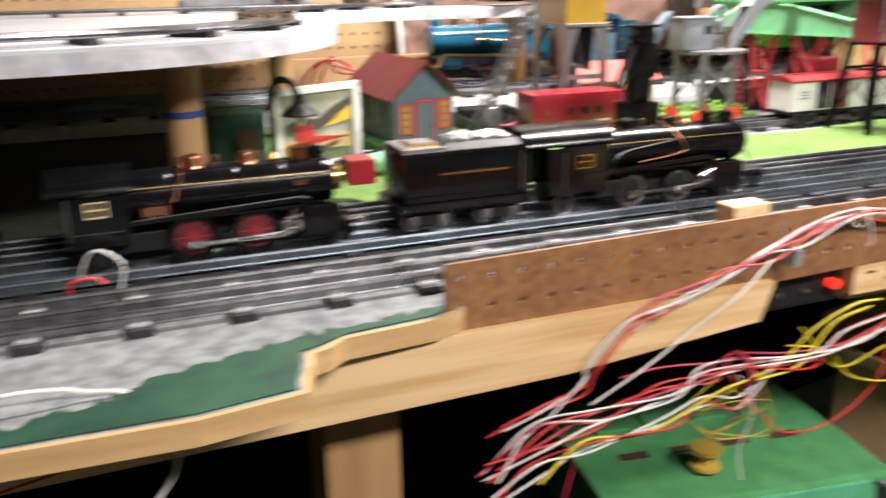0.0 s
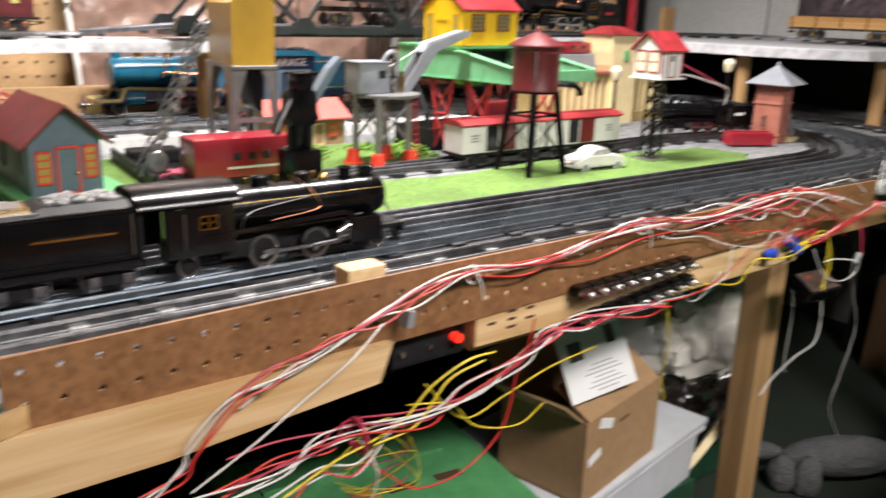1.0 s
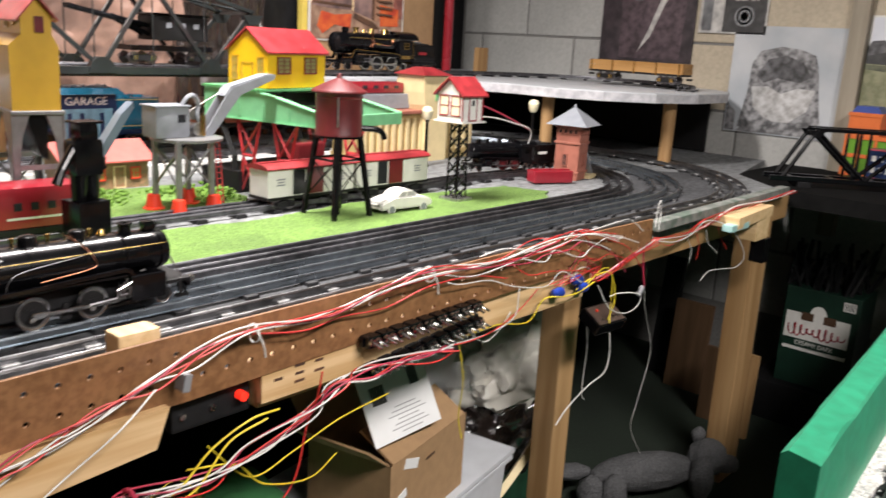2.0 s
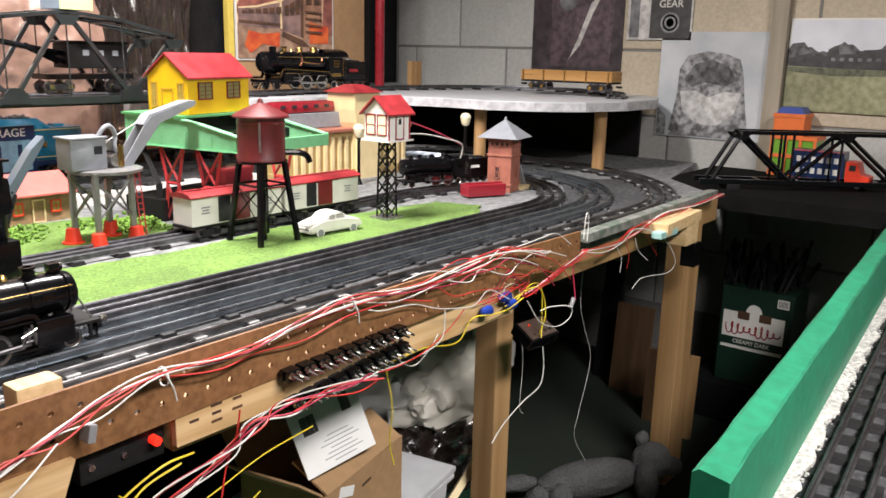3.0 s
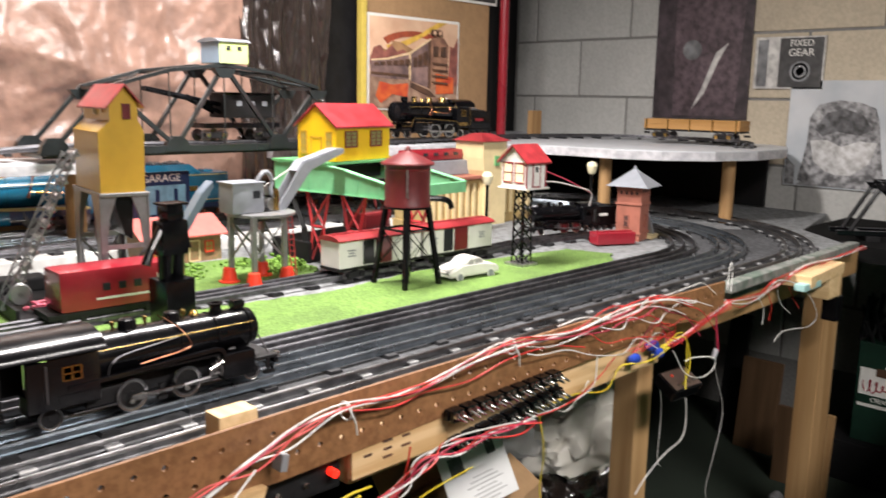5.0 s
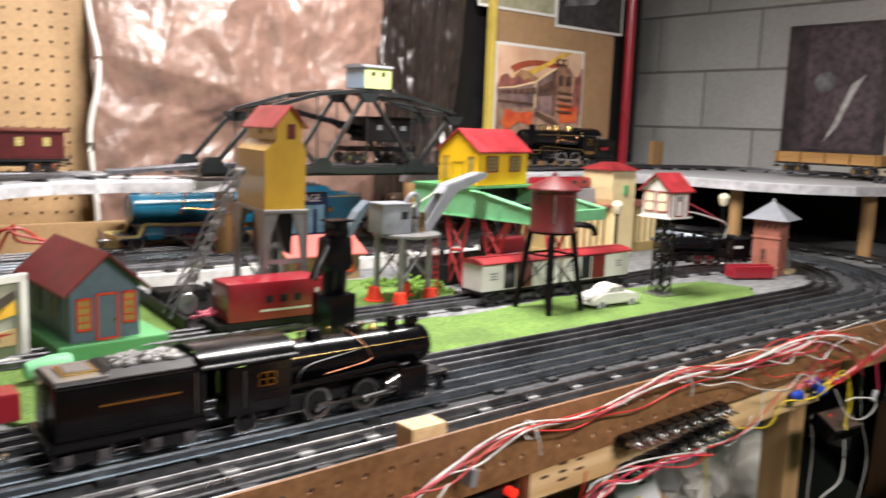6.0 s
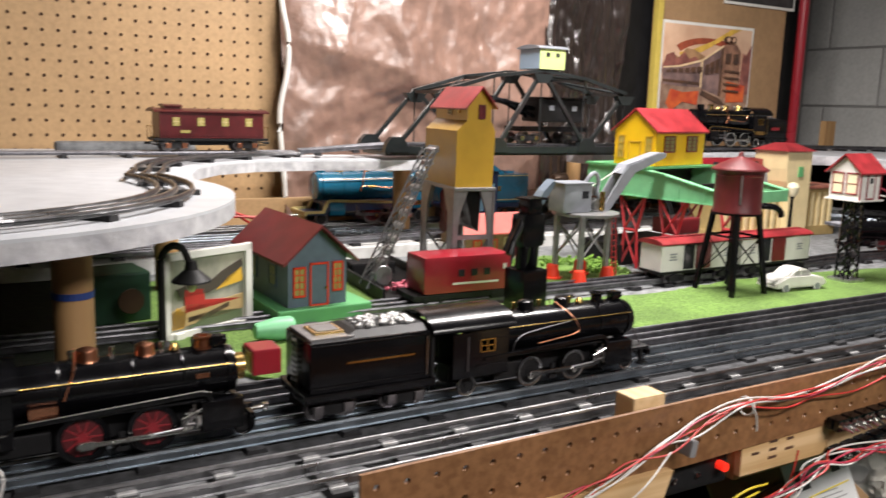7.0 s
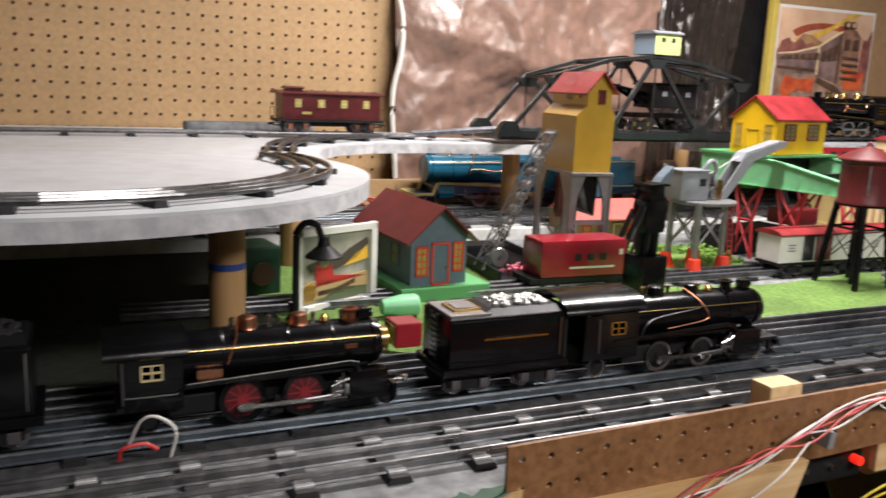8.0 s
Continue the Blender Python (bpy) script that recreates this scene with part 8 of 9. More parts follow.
M_BAG = mat("grey_film", (0.60, 0.59, 0.56), 0.3, col2=(0.44, 0.43, 0.42), scale=5, big=2, var=0.2, coat=0.4)
M_BAGW = mat("white_film", (0.74, 0.71, 0.64), 0.45, var=0.15, scale=10, big=4, coat=0.2)
tagged(crumple("plastic_bag", (1.15, 0.36, 0.68), (0.21, 0.13, 0.19), 0.35, M_BAG, 3.1), "crumpled grey plastic bag under the table", "plastic bag")
tagged(crumple("plastic_bag", (1.12, 0.235, 0.70), (0.115, 0.065, 0.085), 0.3, M_BAGW, 8.4), "crumpled white plastic bag under the table", "plastic bag")
tagged(crumple("plastic_bag", (1.10, 0.25, 0.58), (0.13, 0.07, 0.085), 0.35, M_TARPDARK, 5.7), "dark film bag below the white one", "plastic bag")
tagged(part("bag_stand", box(B(), (1.18, 0.42, 0.40), (0.32, 0.26, 0.138), bevel=0.004), M_GREENPAINT), "low green box under the bags", "box", "boxes")
bm = B()
tube(bm, smooth_path([(1.122, 0.13, 0.668), (1.075, 0.13, 0.618), (1.015, 0.13, 0.572), (0.95, 0.13, 0.535), (0.87, 0.13, 0.51)], 4), 0.009, 4)
tagged(part("cream_lath", bm, M_IVORY), "thin cream lath leaning on the table leg", "lath")

# black switch with red lamp, terminal strips and the controller
e = thing("wall_switch", "black switch box with a small red lamp", "switch", (0.328, -0.004, 0.956))
part("case", box(B(), (0, 0.01, -0.004), (0.080, 0.03, 0.044), bevel=0.003), M_MATTBLACK, e)
part("red_lamp", cyl(B(), (0.028, -0.004, -0.007), (0.028, -0.014, -0.007), 0.0044, seg=14), mat("red_lens", (0.8, 0.03, 0.015), 0.3, emit=(1.0, 0.025, 0.012), power=0.9), e, smooth=True)
for x in (-0.03, 0.0):
    part("screw", cyl(B(), (x, -0.004, -0.012), (x, -0.007, -0.012), 0.003, seg=10), M_NICKEL, e)
e = thing("lettered_board", "pine board with small dark stamped marks", "board", (0.437, -0.0165, 0.957))
part("board", box(B(), (0, 0, 0), (0.128, 0.008, 0.040), bevel=0.001), M_PINE, e)
for k, (x, z) in enumerate(((-0.02, 0.008), (-0.02, 0.0), (-0.02, -0.008), (0.004, 0.007), (0.004, -0.003), (-0.045, 0.0))):
    part("stamped_bar", box(B(), (x, -0.0043, z), (0.012 - 0.002 * (k % 2), 0.0006, 0.0025)), I_BRN, e)
for z, x0, tilt in ((0.972, 0.500, 1.2), (0.940, 0.505, 5.0)):
    e = thing("terminal_strip", "black screw terminal strip with bright screws", "terminal strip", (x0, -0.030, z), group="terminal strips")
    e.matrix_basis = pose(x0, -0.030, z, 0, -tilt, 0)
    for k in range(9):
        bl = part("terminal_block", box(box(B(), (0.0205 * k, 0, 0), (0.0165, 0.014, 0.012), bevel=0.0015), (0.0205 * k, 0.003, 0), (0.0215, 0.006, 0.009)), M_BLACK, e)
        for q in (-1, 1):
            part("screw", cyl(cyl(B(), (0.0205 * k + q * 0.004, -0.006, 0.001), (0.0205 * k + q * 0.004, -0.0095, 0.0005), 0.0042, 0.0036, 10), (0.0205 * k + q * 0.004, -0.0095, 0.0005), (0.0205 * k + q * 0.0045 + 0.005, -0.017, -0.004), 0.0020, 0.0015, 6), M_NICKEL, bl, "bright nickel screw", smooth=True)
e = thing("controller", "small black control box with buttons hung on wires", "controller", (1.012, -0.004, 0.878), -6)
e.scale = (0.74, 0.72, 0.8)
part("case", box(B(), (0, 0, 0), (0.092, 0.055, 0.024), bevel=0.004, rx=28), M_BLACK, e)
q = pose(0, 0, 0, 28, 0, 0)
ob = part("face_plate", box(B(), (0, 0, 0), (0.082, 0.046, 0.002)), mat("bronze_plate", (0.16, 0.11, 0.09), 0.35, 0.5), e)
ob.matrix_basis = q @ pose(0, 0, 0.0125)
for k in range(4):
    ob = part("button", cyl(B(), (0, 0, 0), (0, 0, 0.003), 0.003, seg=10), M_NICKEL, e)
    ob.matrix_basis = q @ pose(-0.025 + 0.017 * k, -0.014, 0.0135)
ob = part("button", cyl(B(), (0, 0, 0), (0, 0, 0.003), 0.003, seg=10), M_ORANGERED, e)
ob.matrix_basis = q @ pose(-0.02, 0.010, 0.0135)
for x, z in ((0.855, 0.952), (0.90, 0.962), (0.915, 0.948)):
    tagged(part("wire_nut", lathe(B(), [(0.003, -0.010), (0.006, -0.008), (0.0075, 0.006), (0.007, 0.009)], (x, -0.020, z), "x", 12), mat("blue_plastic", (0.01, 0.04, 0.30), 0.4), smooth=True), "blue plastic wire connector on the board", "connector", "wire connectors")
e = thing("end_block", "rough pine bracket fixed at the table corner", "bracket", (1.475, 0.0, 0.970))
part("top_board", box(B(), (0.02, 0.0, 0.012), (0.20, 0.07, 0.022), bevel=0.002, rz=4), M_BLOCKWOOD, e)
part("lower_block", box(B(), (0.075, -0.005, -0.018), (0.06, 0.05, 0.045), bevel=0.002), M_BLOCKWOOD, e)
tagged(part("pale_block", box(B(), (1.412, -0.030, 0.9745), (0.075, 0.020, 0.012), bevel=0.002), mat("pale_aqua", (0.32, 0.52, 0.50), 0.5)), "pale aqua strip lying on the bracket", "strip")
tagged(part("small_switch", box(B(), (1.575, -0.02, 0.905), (0.03, 0.03, 0.05), bevel=0.003), M_BLACK), "small black box under the bracket", "switch box")
part_edge = thing("edge_lath", "weathered grey green lath along the table end", "lath", (0, 0, 0))
part("lath", box(B(), (1.47, 0.012, 1.000), (0.62, 0.022, 0.016), bevel=0.003, rz=1.2), mat("weathered_green", (0.09, 0.12, 0.095), 0.8, col2=(0.24, 0.24, 0.225), scale=45, big=14, var=0.4, bump=0.5), part_edge)

# wires
M_WR = mat("red_wire", (0.58, 0.035, 0.03), 0.4, var=0.15, bump=0)
M_WW = mat("white_wire", (0.68, 0.67, 0.64), 0.45, var=0.1, bump=0)
M_WP = mat("crimson_wire", (0.42, 0.03, 0.07), 0.4, var=0.15, bump=0)
M_WY = mat("yellow_wire", (0.66, 0.52, 0.03), 0.4, var=0.1, bump=0)


def wire(e, pts, y, material, r=0.0017, jit=0.0, seed=0, dy=0.004):
    rn = random.Random(seed)
    p3 = [(x + rn.uniform(-jit, jit), y - 0.5 * dy + rn.uniform(-dy, dy), z + rn.uniform(-jit, jit)) for x, z in pts]
    part("wire", tube(B(), smooth_path(p3, 6), r * 0.47, 6), material, e, smooth=True)


e = thing("wire_bundle", "red and white wires tied along the table front", "wires", group="wires")
A1 = [(0.014, 0.882), (0.045, 0.898), (0.084, 0.912), (0.098, 0.926), (0.131, 0.954), (0.166, 0.973), (0.202, 0.982), (0.255, 0.996), (0.301, 1.007), (0.353, 1.017), (0.431, 1.018), (0.507, 1.024), (0.58, 1.034), (0.694, 1.028), (0.812, 1.034), (0.893, 1.03), (0.969, 1.017)]
for k, mt in enumerate((M_WW, M_WR, M_WW, M_WR, M_WW, M_WP)):
    wire(e, A1 if k < 4 else A1[4:15], -0.036, mt, jit=0.0085, seed=20 + k, dy=0.006)
wire(e, [(0.353, 1.015), (0.41, 1.005), (0.46, 1.006), (0.52, 1.004), (0.58, 1.016), (0.66, 1.012), (0.72, 1.0)], -0.030, M_WR, seed=4)
wire(e, [(0.58, 1.03), (0.66, 1.012), (0.74, 1.018), (0.83, 1.022), (0.88, 1.03), (0.93, 1.028), (0.985, 1.01), (1.0, 1.012)], -0.030, M_WW, seed=5)
wire(e, [(0.255, 0.994), (0.22, 0.972), (0.18, 0.945), (0.14, 0.925), (0.09, 0.9)], -0.045, M_WW, seed=6)
for x, z in ((0.353, 1.016), (0.578, 1.03)):
    part("tie_tail", tube(B(), smooth_path([(x - 0.003, -0.042, z + 0.008), (x + 0.002, -0.046, z - 0.006), (x + 0.005, -0.045, z - 0.014), (x + 0.007, -0.044, z - 0.022)], 4), 0.0009, 5), M_WW, e)
    part("tie_loop", tube(B(), [(x, -0.036 + 0.0085 * math.cos(a * math.pi / 7), z + 0.0085 * math.sin(a * math.pi / 7)) for a in range(15)], 0.0009, 6), M_WW, e)
for k in range(9):
    rn = random.Random(300 + k)
    x = 0.60 + 0.03 * k + rn.uniform(-0.02, 0.02)
    z = 1.02 + rn.uniform(-0.012, 0.014)
    pts = []
    while x < min(1.02, 0.86 + 0.03 * k):
        pts.append((x, z))
        x += rn.uniform(0.03, 0.06)
        z = min(1.04, max(0.975, z + rn.uniform(-0.022, 0.016)))
    wire(e, pts + [(x, z - 0.02)], -0.032, (M_WW, M_WR, M_WR, M_WW, M_WP)[k % 5], 0.0015, seed=310 + k, dy=0.007)
part("clip", box(B(), (0.284, -0.036, 0.990), (0.007, 0.014, 0.015), bevel=0.0015, ry=12), mat("grey_clip", (0.25, 0.25, 0.26), 0.4), e, "grey plastic clip")
e = thing("wire_bundle", "thick tangle of red white and yellow wires", "wires", group="wires")
B1 = [(0.0, 0.868), (0.045, 0.89), (0.09, 0.897), (0.15, 0.90), (0.191, 0.908), (0.221, 0.911), (0.288, 0.908), (0.34, 0.92), (0.40, 0.936), (0.434, 0.948), (0.479, 0.953), (0.544, 0.948), (0.60, 0.944)]
for k, mt in enumerate((M_WW, M_WR, M_WW, M_WP, M_WR, M_WW, M_WP, M_WW, M_WR, M_WW)):
    wire(e, B1 if k < 7 else [(x, z - 0.010 - 0.002 * k) for x, z in B1[:6]] + [(0.26, 0.905)], -0.050, mt, 0.0018, jit=0.0075, seed=40 + k, dy=0.012)
wire(e, [(0.60, 0.944), (0.649, 0.939), (0.70, 0.942), (0.75, 0.958), (0.775, 0.978)], -0.04, M_WR, seed=3)
wire(e, [(0.62, 0.94), (0.68, 0.938), (0.73, 0.95), (0.74, 0.985)], -0.038, M_WW, seed=2)
wire(e, [(0.365, 0.948), (0.332, 0.949), (0.295, 0.933), (0.266, 0.909), (0.226, 0.903), (0.198, 0.896), (0.13, 0.875), (0.08, 0.876), (0.04, 0.85)], -0.058, M_WY, 0.0022, seed=1)
wire(e, [(0.35, 0.945), (0.31, 0.936), (0.275, 0.907), (0.235, 0.900)], -0.062, M_WY, 0.0022, seed=2)
wire(e, [(0.28, 0.915), (0.33, 0.90), (0.36, 0.87), (0.41, 0.858), (0.45, 0.868)], -0.04, M_WY, seed=7)
wire(e, [(0.31, 0.92), (0.35, 0.878), (0.40, 0.886), (0.46, 0.90), (0.53, 0.905)], -0.03, M_WY, seed=8)
wire(e, [(0.225, 0.905), (0.245, 0.87), (0.271, 0.845), (0.297, 0.826), (0.35, 0.824), (0.395, 0.855), (0.416, 0.907), (0.425, 0.935), (0.43, 0.96)], -0.035, M_WR, 0.002, seed=9)
wire(e, [(0.12, 0.915), (0.16, 0.915), (0.21, 0.912)], -0.04, M_WP, 0.002, seed=10)
wire(e, [(0.06, 0.885), (0.085, 0.85), (0.078, 0.81)], -0.03, M_WP, 0.002, seed=11)
wire(e, [(0.235, 0.895), (0.25, 0.86), (0.245, 0.82), (0.25, 0.79)], -0.04, M_WW, 0.0018, seed=12)
part("tie_loop", tube(B(), [(0.226, -0.052 + 0.014 * math.cos(a * math.pi / 7), 0.906 + 0.014 * math.sin(a * math.pi / 7)) for a in range(15)], 0.0022, 6), M_WP, e)
for k in range(6):
    rn = random.Random(70 + k)
    wire(e, [(0.26 + rn.uniform(0, 0.05), 0.80), (0.30 + rn.uniform(0, 0.06), 0.80 + rn.uniform(0, 0.04)), (0.36, 0.78 + rn.uniform(-0.02, 0.03)), (0.31, 0.765), (0.27, 0.79)], 0.06, (M_WY, M_WP, M_WY)[k % 3], 0.0012, seed=k, dy=0.02)
e = thing("wire_bundle", "yellow and white wires looping to the controller", "wires", group="wires")
wire(e, [(0.66, 0.935), (0.72, 0.938), (0.79, 0.926), (0.822, 0.95), (0.86, 0.948), (0.90, 0.946), (0.936, 0.955)], -0.022, M_WY, 0.002, seed=1)
wire(e, [(0.90, 0.948), (0.936, 0.958), (0.975, 0.962), (1.0, 0.94), (1.004, 0.91), (0.997, 0.882)], -0.022, M_WY, 0.002, seed=2)
wire(e, [(0.92, 0.955), (0.96, 0.97), (0.99, 0.955), (0.998, 0.90), (0.992, 0.88)], -0.025, M_WY, 0.0018, seed=3)
wire(e, [(0.951, 0.946), (0.989, 0.905), (1.05, 0.882), (1.085, 0.888), (1.08, 0.908), (1.03, 0.918), (0.99, 0.922)], -0.02, M_WW, 0.0018, seed=4)
wire(e, [(1.018, 0.856), (1.024, 0.82), (1.01, 0.795), (0.97, 0.782), (0.912, 0.768), (0.88, 0.75)], -0.015, M_WW, 0.0022, seed=5)
wire(e, [(0.66, 0.93), (0.665, 0.88), (0.668, 0.83), (0.672, 0.80)], -0.015, M_WY, 0.0018, seed=6)
wire(e, [(0.66, 0.945), (0.70, 0.92), (0.73, 0.93), (0.745, 0.95)], -0.02, M_WW, 0.0015, seed=7)
for k in range(7):
    rn = random.Random(90 + k)
    wire(e, [(0.86 + rn.uniform(-0.03, 0.03), 0.965), (0.90, 0.985 + rn.uniform(-0.02, 0.02)), (0.93 + rn.uniform(-0.02, 0.03), 0.975), (0.95, 0.955), (1.02 + rn.uniform(0, 0.03), 0.972), (1.12, 0.985)], -0.022, (M_WR, M_WR, M_WP, M_WW)[k % 4], 0.0014, jit=0.006, seed=k)
e = thing("wire_bundle", "loose white and red wires at the table corner", "wires", group="wires")
wire(e, [(1.13, 0.985), (1.20, 0.972), (1.27, 0.975), (1.326, 0.992), (1.40, 0.975), (1.47, 0.94), (1.506, 0.90), (1.49, 0.88), (1.40, 0.892), (1.353, 0.895), (1.319, 0.884)], -0.012, M_WW, 0.0018, seed=1)
wire(e, [(1.105, 0.98), (1.108, 0.95), (1.112, 0.91)], -0.012, M_WP, 0.002, seed=2)
part("plug", cyl(B(), (1.112, -0.012, 0.912), (1.102, -0.012, 0.898), 0.004), mat("grey_plug", (0.3, 0.3, 0.32), 0.5), e)
wire(e, [(1.132, 1.005), (1.135, 1.035), (1.141, 1.047), (1.147, 1.035), (1.145, 1.0)], -0.012, M_WW, 0.0016, seed=3, dy=0.001)
for k in range(7):
    rn = random.Random(120 + k)
    wire(e, [(1.14, 0.985), (1.22 + rn.uniform(-0.02, 0.02), 0.978 + rn.uniform(-0.012, 0.01)), (1.32, 0.985 + rn.uniform(-0.012, 0.012)), (1.45, 0.995 + rn.uniform(-0.01, 0.01)), (1.62, 1.0), (1.76, 1.002)], -0.008, (M_WR, M_WW, M_WR)[k % 3], 0.0014, seed=k, jit=0.003)
for k in range(4):
    rn = random.Random(140 + k)
    wire(e, [(1.25 + 0.04 * k, 0.975), (1.26 + 0.04 * k + rn.uniform(-0.02, 0.02), 0.95), (1.29 + 0.04 * k + rn.uniform(-0.03, 0.03), 0.925)], -0.012, (M_WW, M_WR)[k % 2], 0.0012, seed=k)
e = thing("wire_bundle", "thin white wire hanging under the table", "wires", group="wires")
wire(e, [(1.45, 0.965), (1.439, 0.808), (1.464, 0.742), (1.504, 0.656), (1.456, 0.557), (1.445, 0.498), (1.50, 0.42)], 0.15, M_WW, 0.0014, seed=1)
wire(e, [(1.07, 0.86), (1.085, 0.80), (1.075, 0.72), (1.09, 0.70)], 0.06, M_WW, 0.0012, seed=2)
e = thing("wire_bundle", "white and red wires over the green table edge", "wires", group="wires")
wire(e, [(-0.36, 0.990), (-0.302, 0.996), (-0.271, 0.994), (-0.257, 0.990), (-0.233, 0.984), (-0.216, 0.955), (-0.214, 0.930), (-0.24, 0.90), (-0.28, 0.90)], -0.066, M_WW, 0.0028, seed=1, dy=0.001)
wire(e, [(-0.36, 0.925), (-0.313, 0.936), (-0.281, 0.942), (-0.248, 0.949), (-0.226, 0.944), (-0.214, 0.93), (-0.23, 0.905)], -0.066, M_WR, 0.0018, seed=2, dy=0.001)
bm = tube(B(), smooth_path([(-0.264, 0.118, TOP + 0.014), (-0.256, 0.11, TOP + 0.034), (-0.245, 0.105, TOP + 0.038), (-0.232, 0.104, TOP + 0.026), (-0.236, 0.105, TOP + 0.004)]), 0.0012, 8)
tagged(part("track_lead", bm, M_WW, smooth=True), "white track lead looped over the rails", "wire", "wires")
bm = tube(B(), smooth_path([(-0.272, 0.108, TOP + 0.006), (-0.27, 0.104, TOP + 0.016), (-0.255, 0.105, TOP + 0.018), (-0.245, 0.106, TOP + 0.012)]), 0.0015, 8)
tagged(part("track_lead", bm, M_WR, smooth=True), "short red track lead beside the rails", "wire", "wires")
bm = tube(B(), smooth_path([(0.19, 0.024, TOP + 0.008), (0.22, 0.020, TOP + 0.010), (0.25, 0.016, TOP + 0.012), (0.266, 0.014, TOP + 0.010)]), 0.0016, 6)
tagged(part("track_lead", bm, M_WR, smooth=True), "thin red lead along the strip", "wire", "wires")
e = thing("wire_bundle", "red and white wires running from the lattice tower cabin", "wires", group="wires")
part("wire", tube(B(), smooth_path([(1.16, 0.40, 1.165), (1.26, 0.45, 1.150), (1.36, 0.47, 1.125), (1.45, 0.47, 1.092)]), 0.0016), M_WP, e)
part("wire", tube(B(), smooth_path([(1.16, 0.41, 1.135), (1.28, 0.45, 1.128), (1.38, 0.47, 1.112), (1.45, 0.47, 1.092), (1.47, 0.49, 1.05)]), 0.0016), M_WW, e)

# beverage carton, dark oddments, boards and a plush toy by the wall
e = thing("beverage_carton", "green and white beverage carton on a dark box", "carton", (2.20, 0.0, 0.44), -90, "boxes")
e.scale = (0.86, 0.9, 0.97)
M_BOTTLE = mat("bottle_green_card", (0.008, 0.032, 0.02), 0.45, var=0.2)
part("carton_body", box(B(), (0, 0, 0.135), (0.215, 0.15, 0.27), bevel=0.003), M_BOTTLE, e)
part("white_panel", box(B(), (-0.005, -0.0758, 0.150), (0.185, 0.0012, 0.105)), M_WHITE, e)
part("emblem", cyl(B(), (-0.005, -0.0758, 0.205), (-0.005, -0.0772, 0.205), 0.024, seg=24), M_WHITE, e)
for x in (-0.035, 0.03):
    part("hand_hole", box(B(), (x, -0.0768, 0.195), (0.036, 0.0012, 0.022), bevel=0.0005), M_HOLE, e)
sc = [Vector((-0.085 + 0.16 * k / 90 - 0.006 * math.sin(k * 0.62), 0, 0.155 + (0.012 + 0.006 * math.sin(k * 0.13)) * math.cos(k * 0.62))) for k in range(91)]
part("red_flourish", tube(B(), [(p.x, -0.0772, p.z) for p in sc], 0.0021, 5), M_RED, e)
part("banner", prism(B(), [(-0.095, 0.108), (0.085, 0.108), (0.095, 0.119), (0.085, 0.130), (-0.095, 0.130), (-0.105, 0.119)], -0.0785, -0.0765, "y"), M_BOTTLE, e)
text("CREAMY DARK", 0.0165, pose(-0.005, -0.0788, 0.119, 90, 0, 0), M_WHITE, e)
part("price_code", box(B(), (0.078, -0.0768, 0.245), (0.034, 0.0012, 0.024)), M_WHITE, e)
for k in range(7):
    part("code_bar", box(B(), (0.066 + 0.004 * k, -0.0776, 0.245), (0.0018, 0.0008, 0.018)), I_DK, e)
tagged(part("dark_stand", box(B(), (2.2, 0.0, 0.385), (0.20, 0.30, 0.109), bevel=0.004), M_MATTBLACK), "dark box under the beverage carton", "box", "boxes")
bm = B()
rn = random.Random(6)
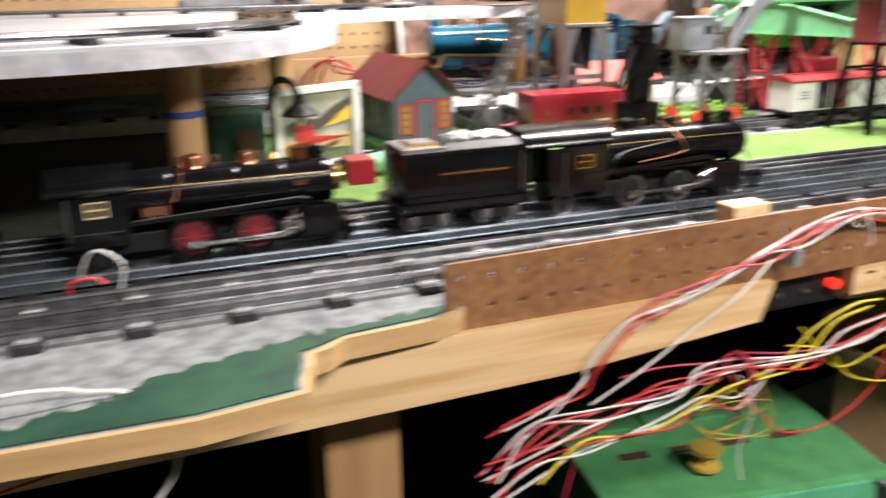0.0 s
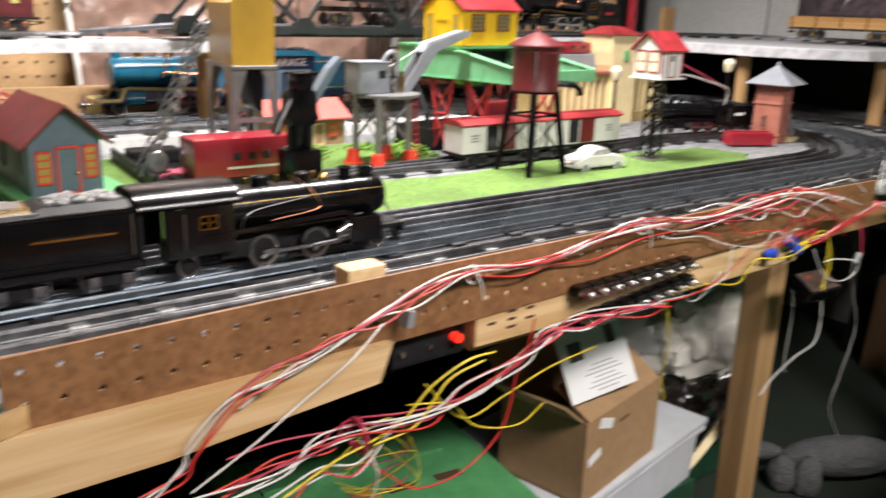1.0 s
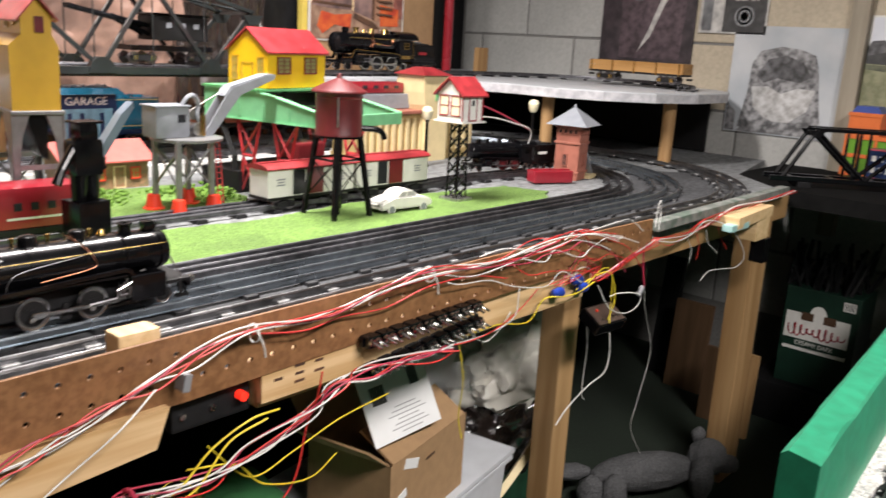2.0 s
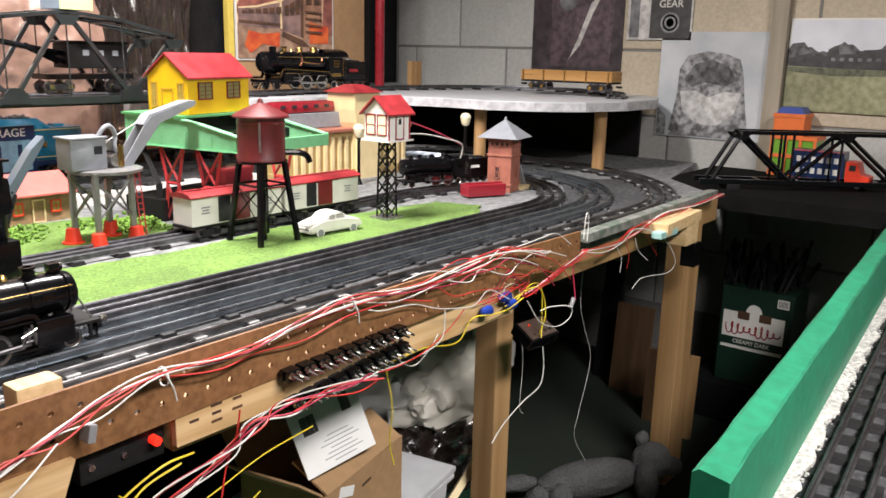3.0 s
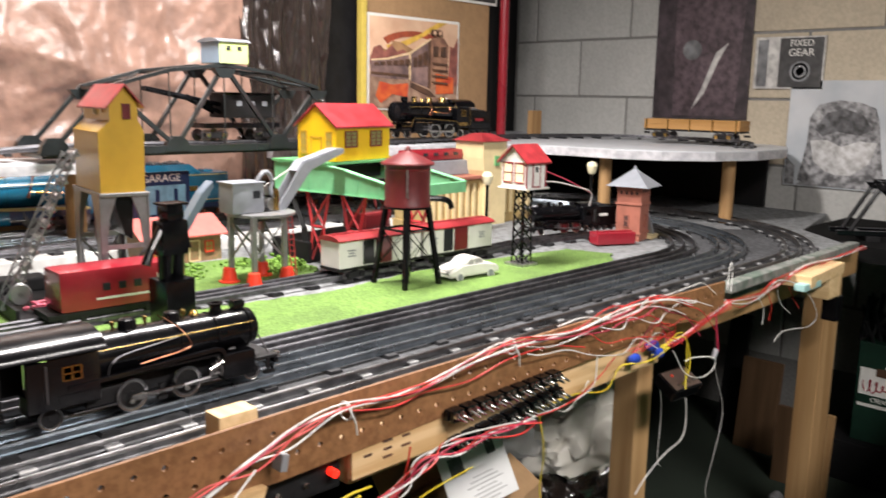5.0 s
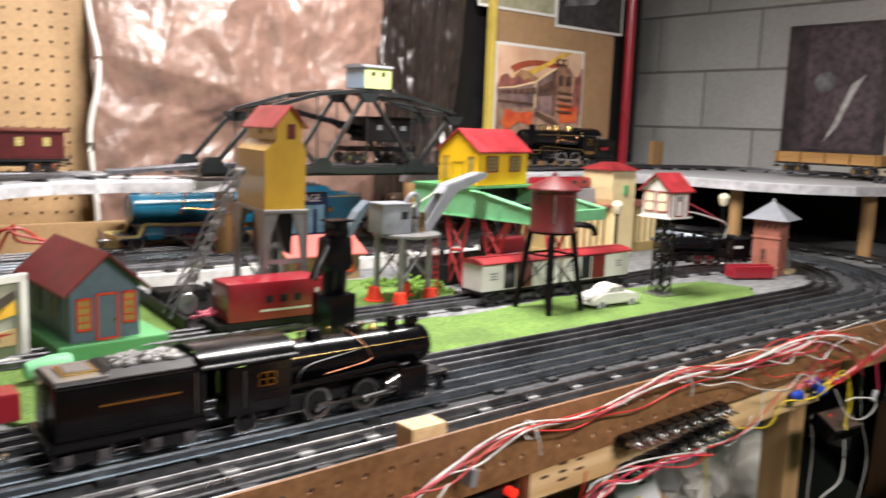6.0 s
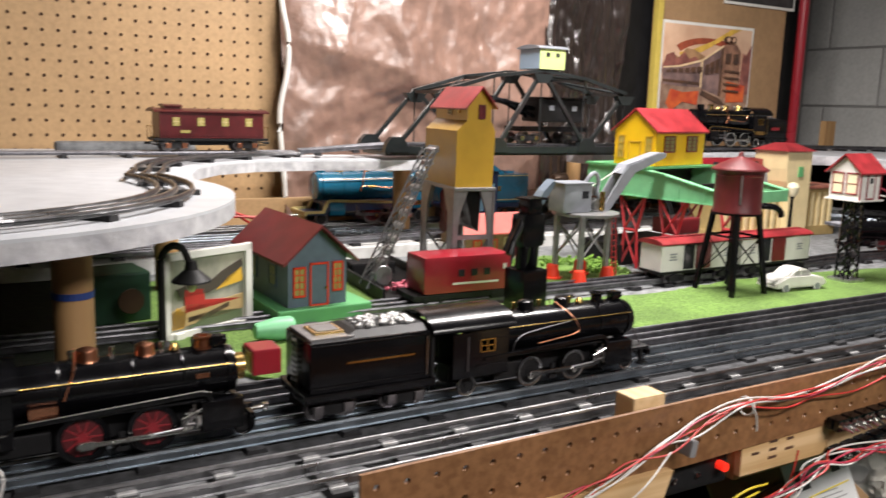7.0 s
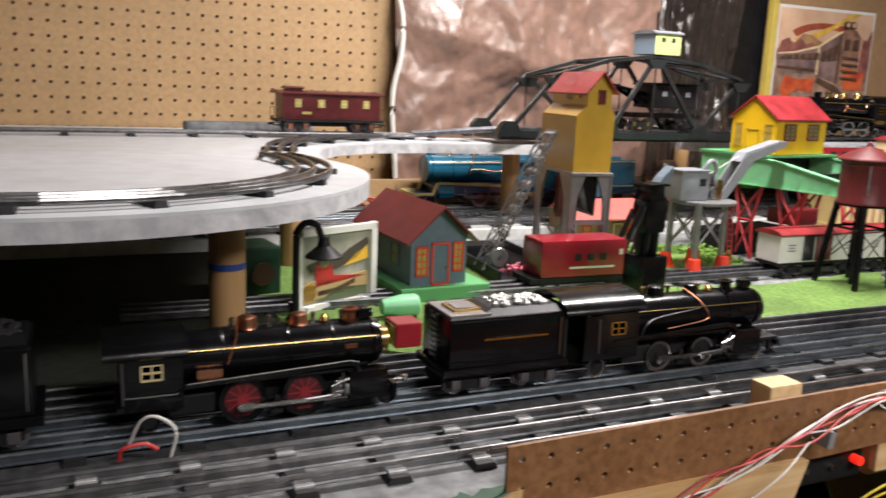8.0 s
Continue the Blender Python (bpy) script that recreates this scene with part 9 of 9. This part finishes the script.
for k in range(46):
    x, y = 2.2 + rn.uniform(-0.06, 0.06), rn.uniform(-0.08, 0.11)
    tube(bm, [(x, y, 0.70), (x + rn.uniform(-0.03, 0.03), y + rn.uniform(-0.04, 0.04), 0.70 + rn.uniform(0.05, 0.13))], rn.uniform(0.003, 0.007), 5)
tagged(part("black_rods", bm, M_MATTBLACK), "bunch of black plastic rods standing in the carton", "rods", kind="stuff")
# brown board wood, darkened to carry the shade of the corner
M_SHADEDBOARD = wood("old_brown_board", (0.13, 0.075, 0.04), (0.08, 0.045, 0.022), 2, 22)
for x, y, w, h, mt, lean in ((2.12, 0.34, 0.11, 0.26, M_SHADEDBOARD, 6), (1.98, 0.20, 0.05, 0.20, M_SHADEDBOARD, 3), (1.94, 0.105, 0.06, 0.22, M_PINEZ, 4), (2.18, 0.45, 0.06, 0.36, M_MATTBLACK, 8)):
    ob = part("leaning_board", box(B(), (0, 0, h / 2), (0.016, w, h), bevel=0.001), mt)
    ob.matrix_basis = pose(x, y, FLOOR, 0, lean, 0)
    tagged(ob, "brown board leaning in the dark corner", "board", "leaning boards")
bm = B()
for c, s in (((0, 0, 0.05), (0.13, 0.045, 0.042)), ((0.15, -0.01, 0.075), (0.045, 0.04, 0.042)), ((0.19, -0.025, 0.062), (0.028, 0.024, 0.02)), ((0.115, -0.045, 0.045), (0.024, 0.03, 0.055)),
             ((-0.14, -0.03, 0.028), (0.03, 0.03, 0.04)), ((-0.10, -0.05, 0.03), (0.03, 0.025, 0.05)), ((0.14, 0.02, 0.115), (0.016, 0.012, 0.02)), ((-0.17, 0.02, 0.055), (0.05, 0.02, 0.018))):
    bmesh.ops.create_icosphere(bm, subdivisions=3, radius=1.0, matrix=Matrix.Translation(c) @ Matrix.Diagonal((*s, 1)))
for v in bm.verts:
    v.co += v.normal * 0.004 * noise.noise(v.co * 60)
    v.co.z = max(v.co.z, 0.0)
ob = part("plush_toy", bm, mat("grey_plush", (0.13, 0.13, 0.135), 0.95, var=0.35, scale=220, big=20, bump=1.0, dist=0.004))
ob.matrix_basis = pose(1.50, 0.13, FLOOR + 0.002, 0, 0, -32)
tagged(ob, "grey knitted plush toy lying on the carpet", "plush toy")
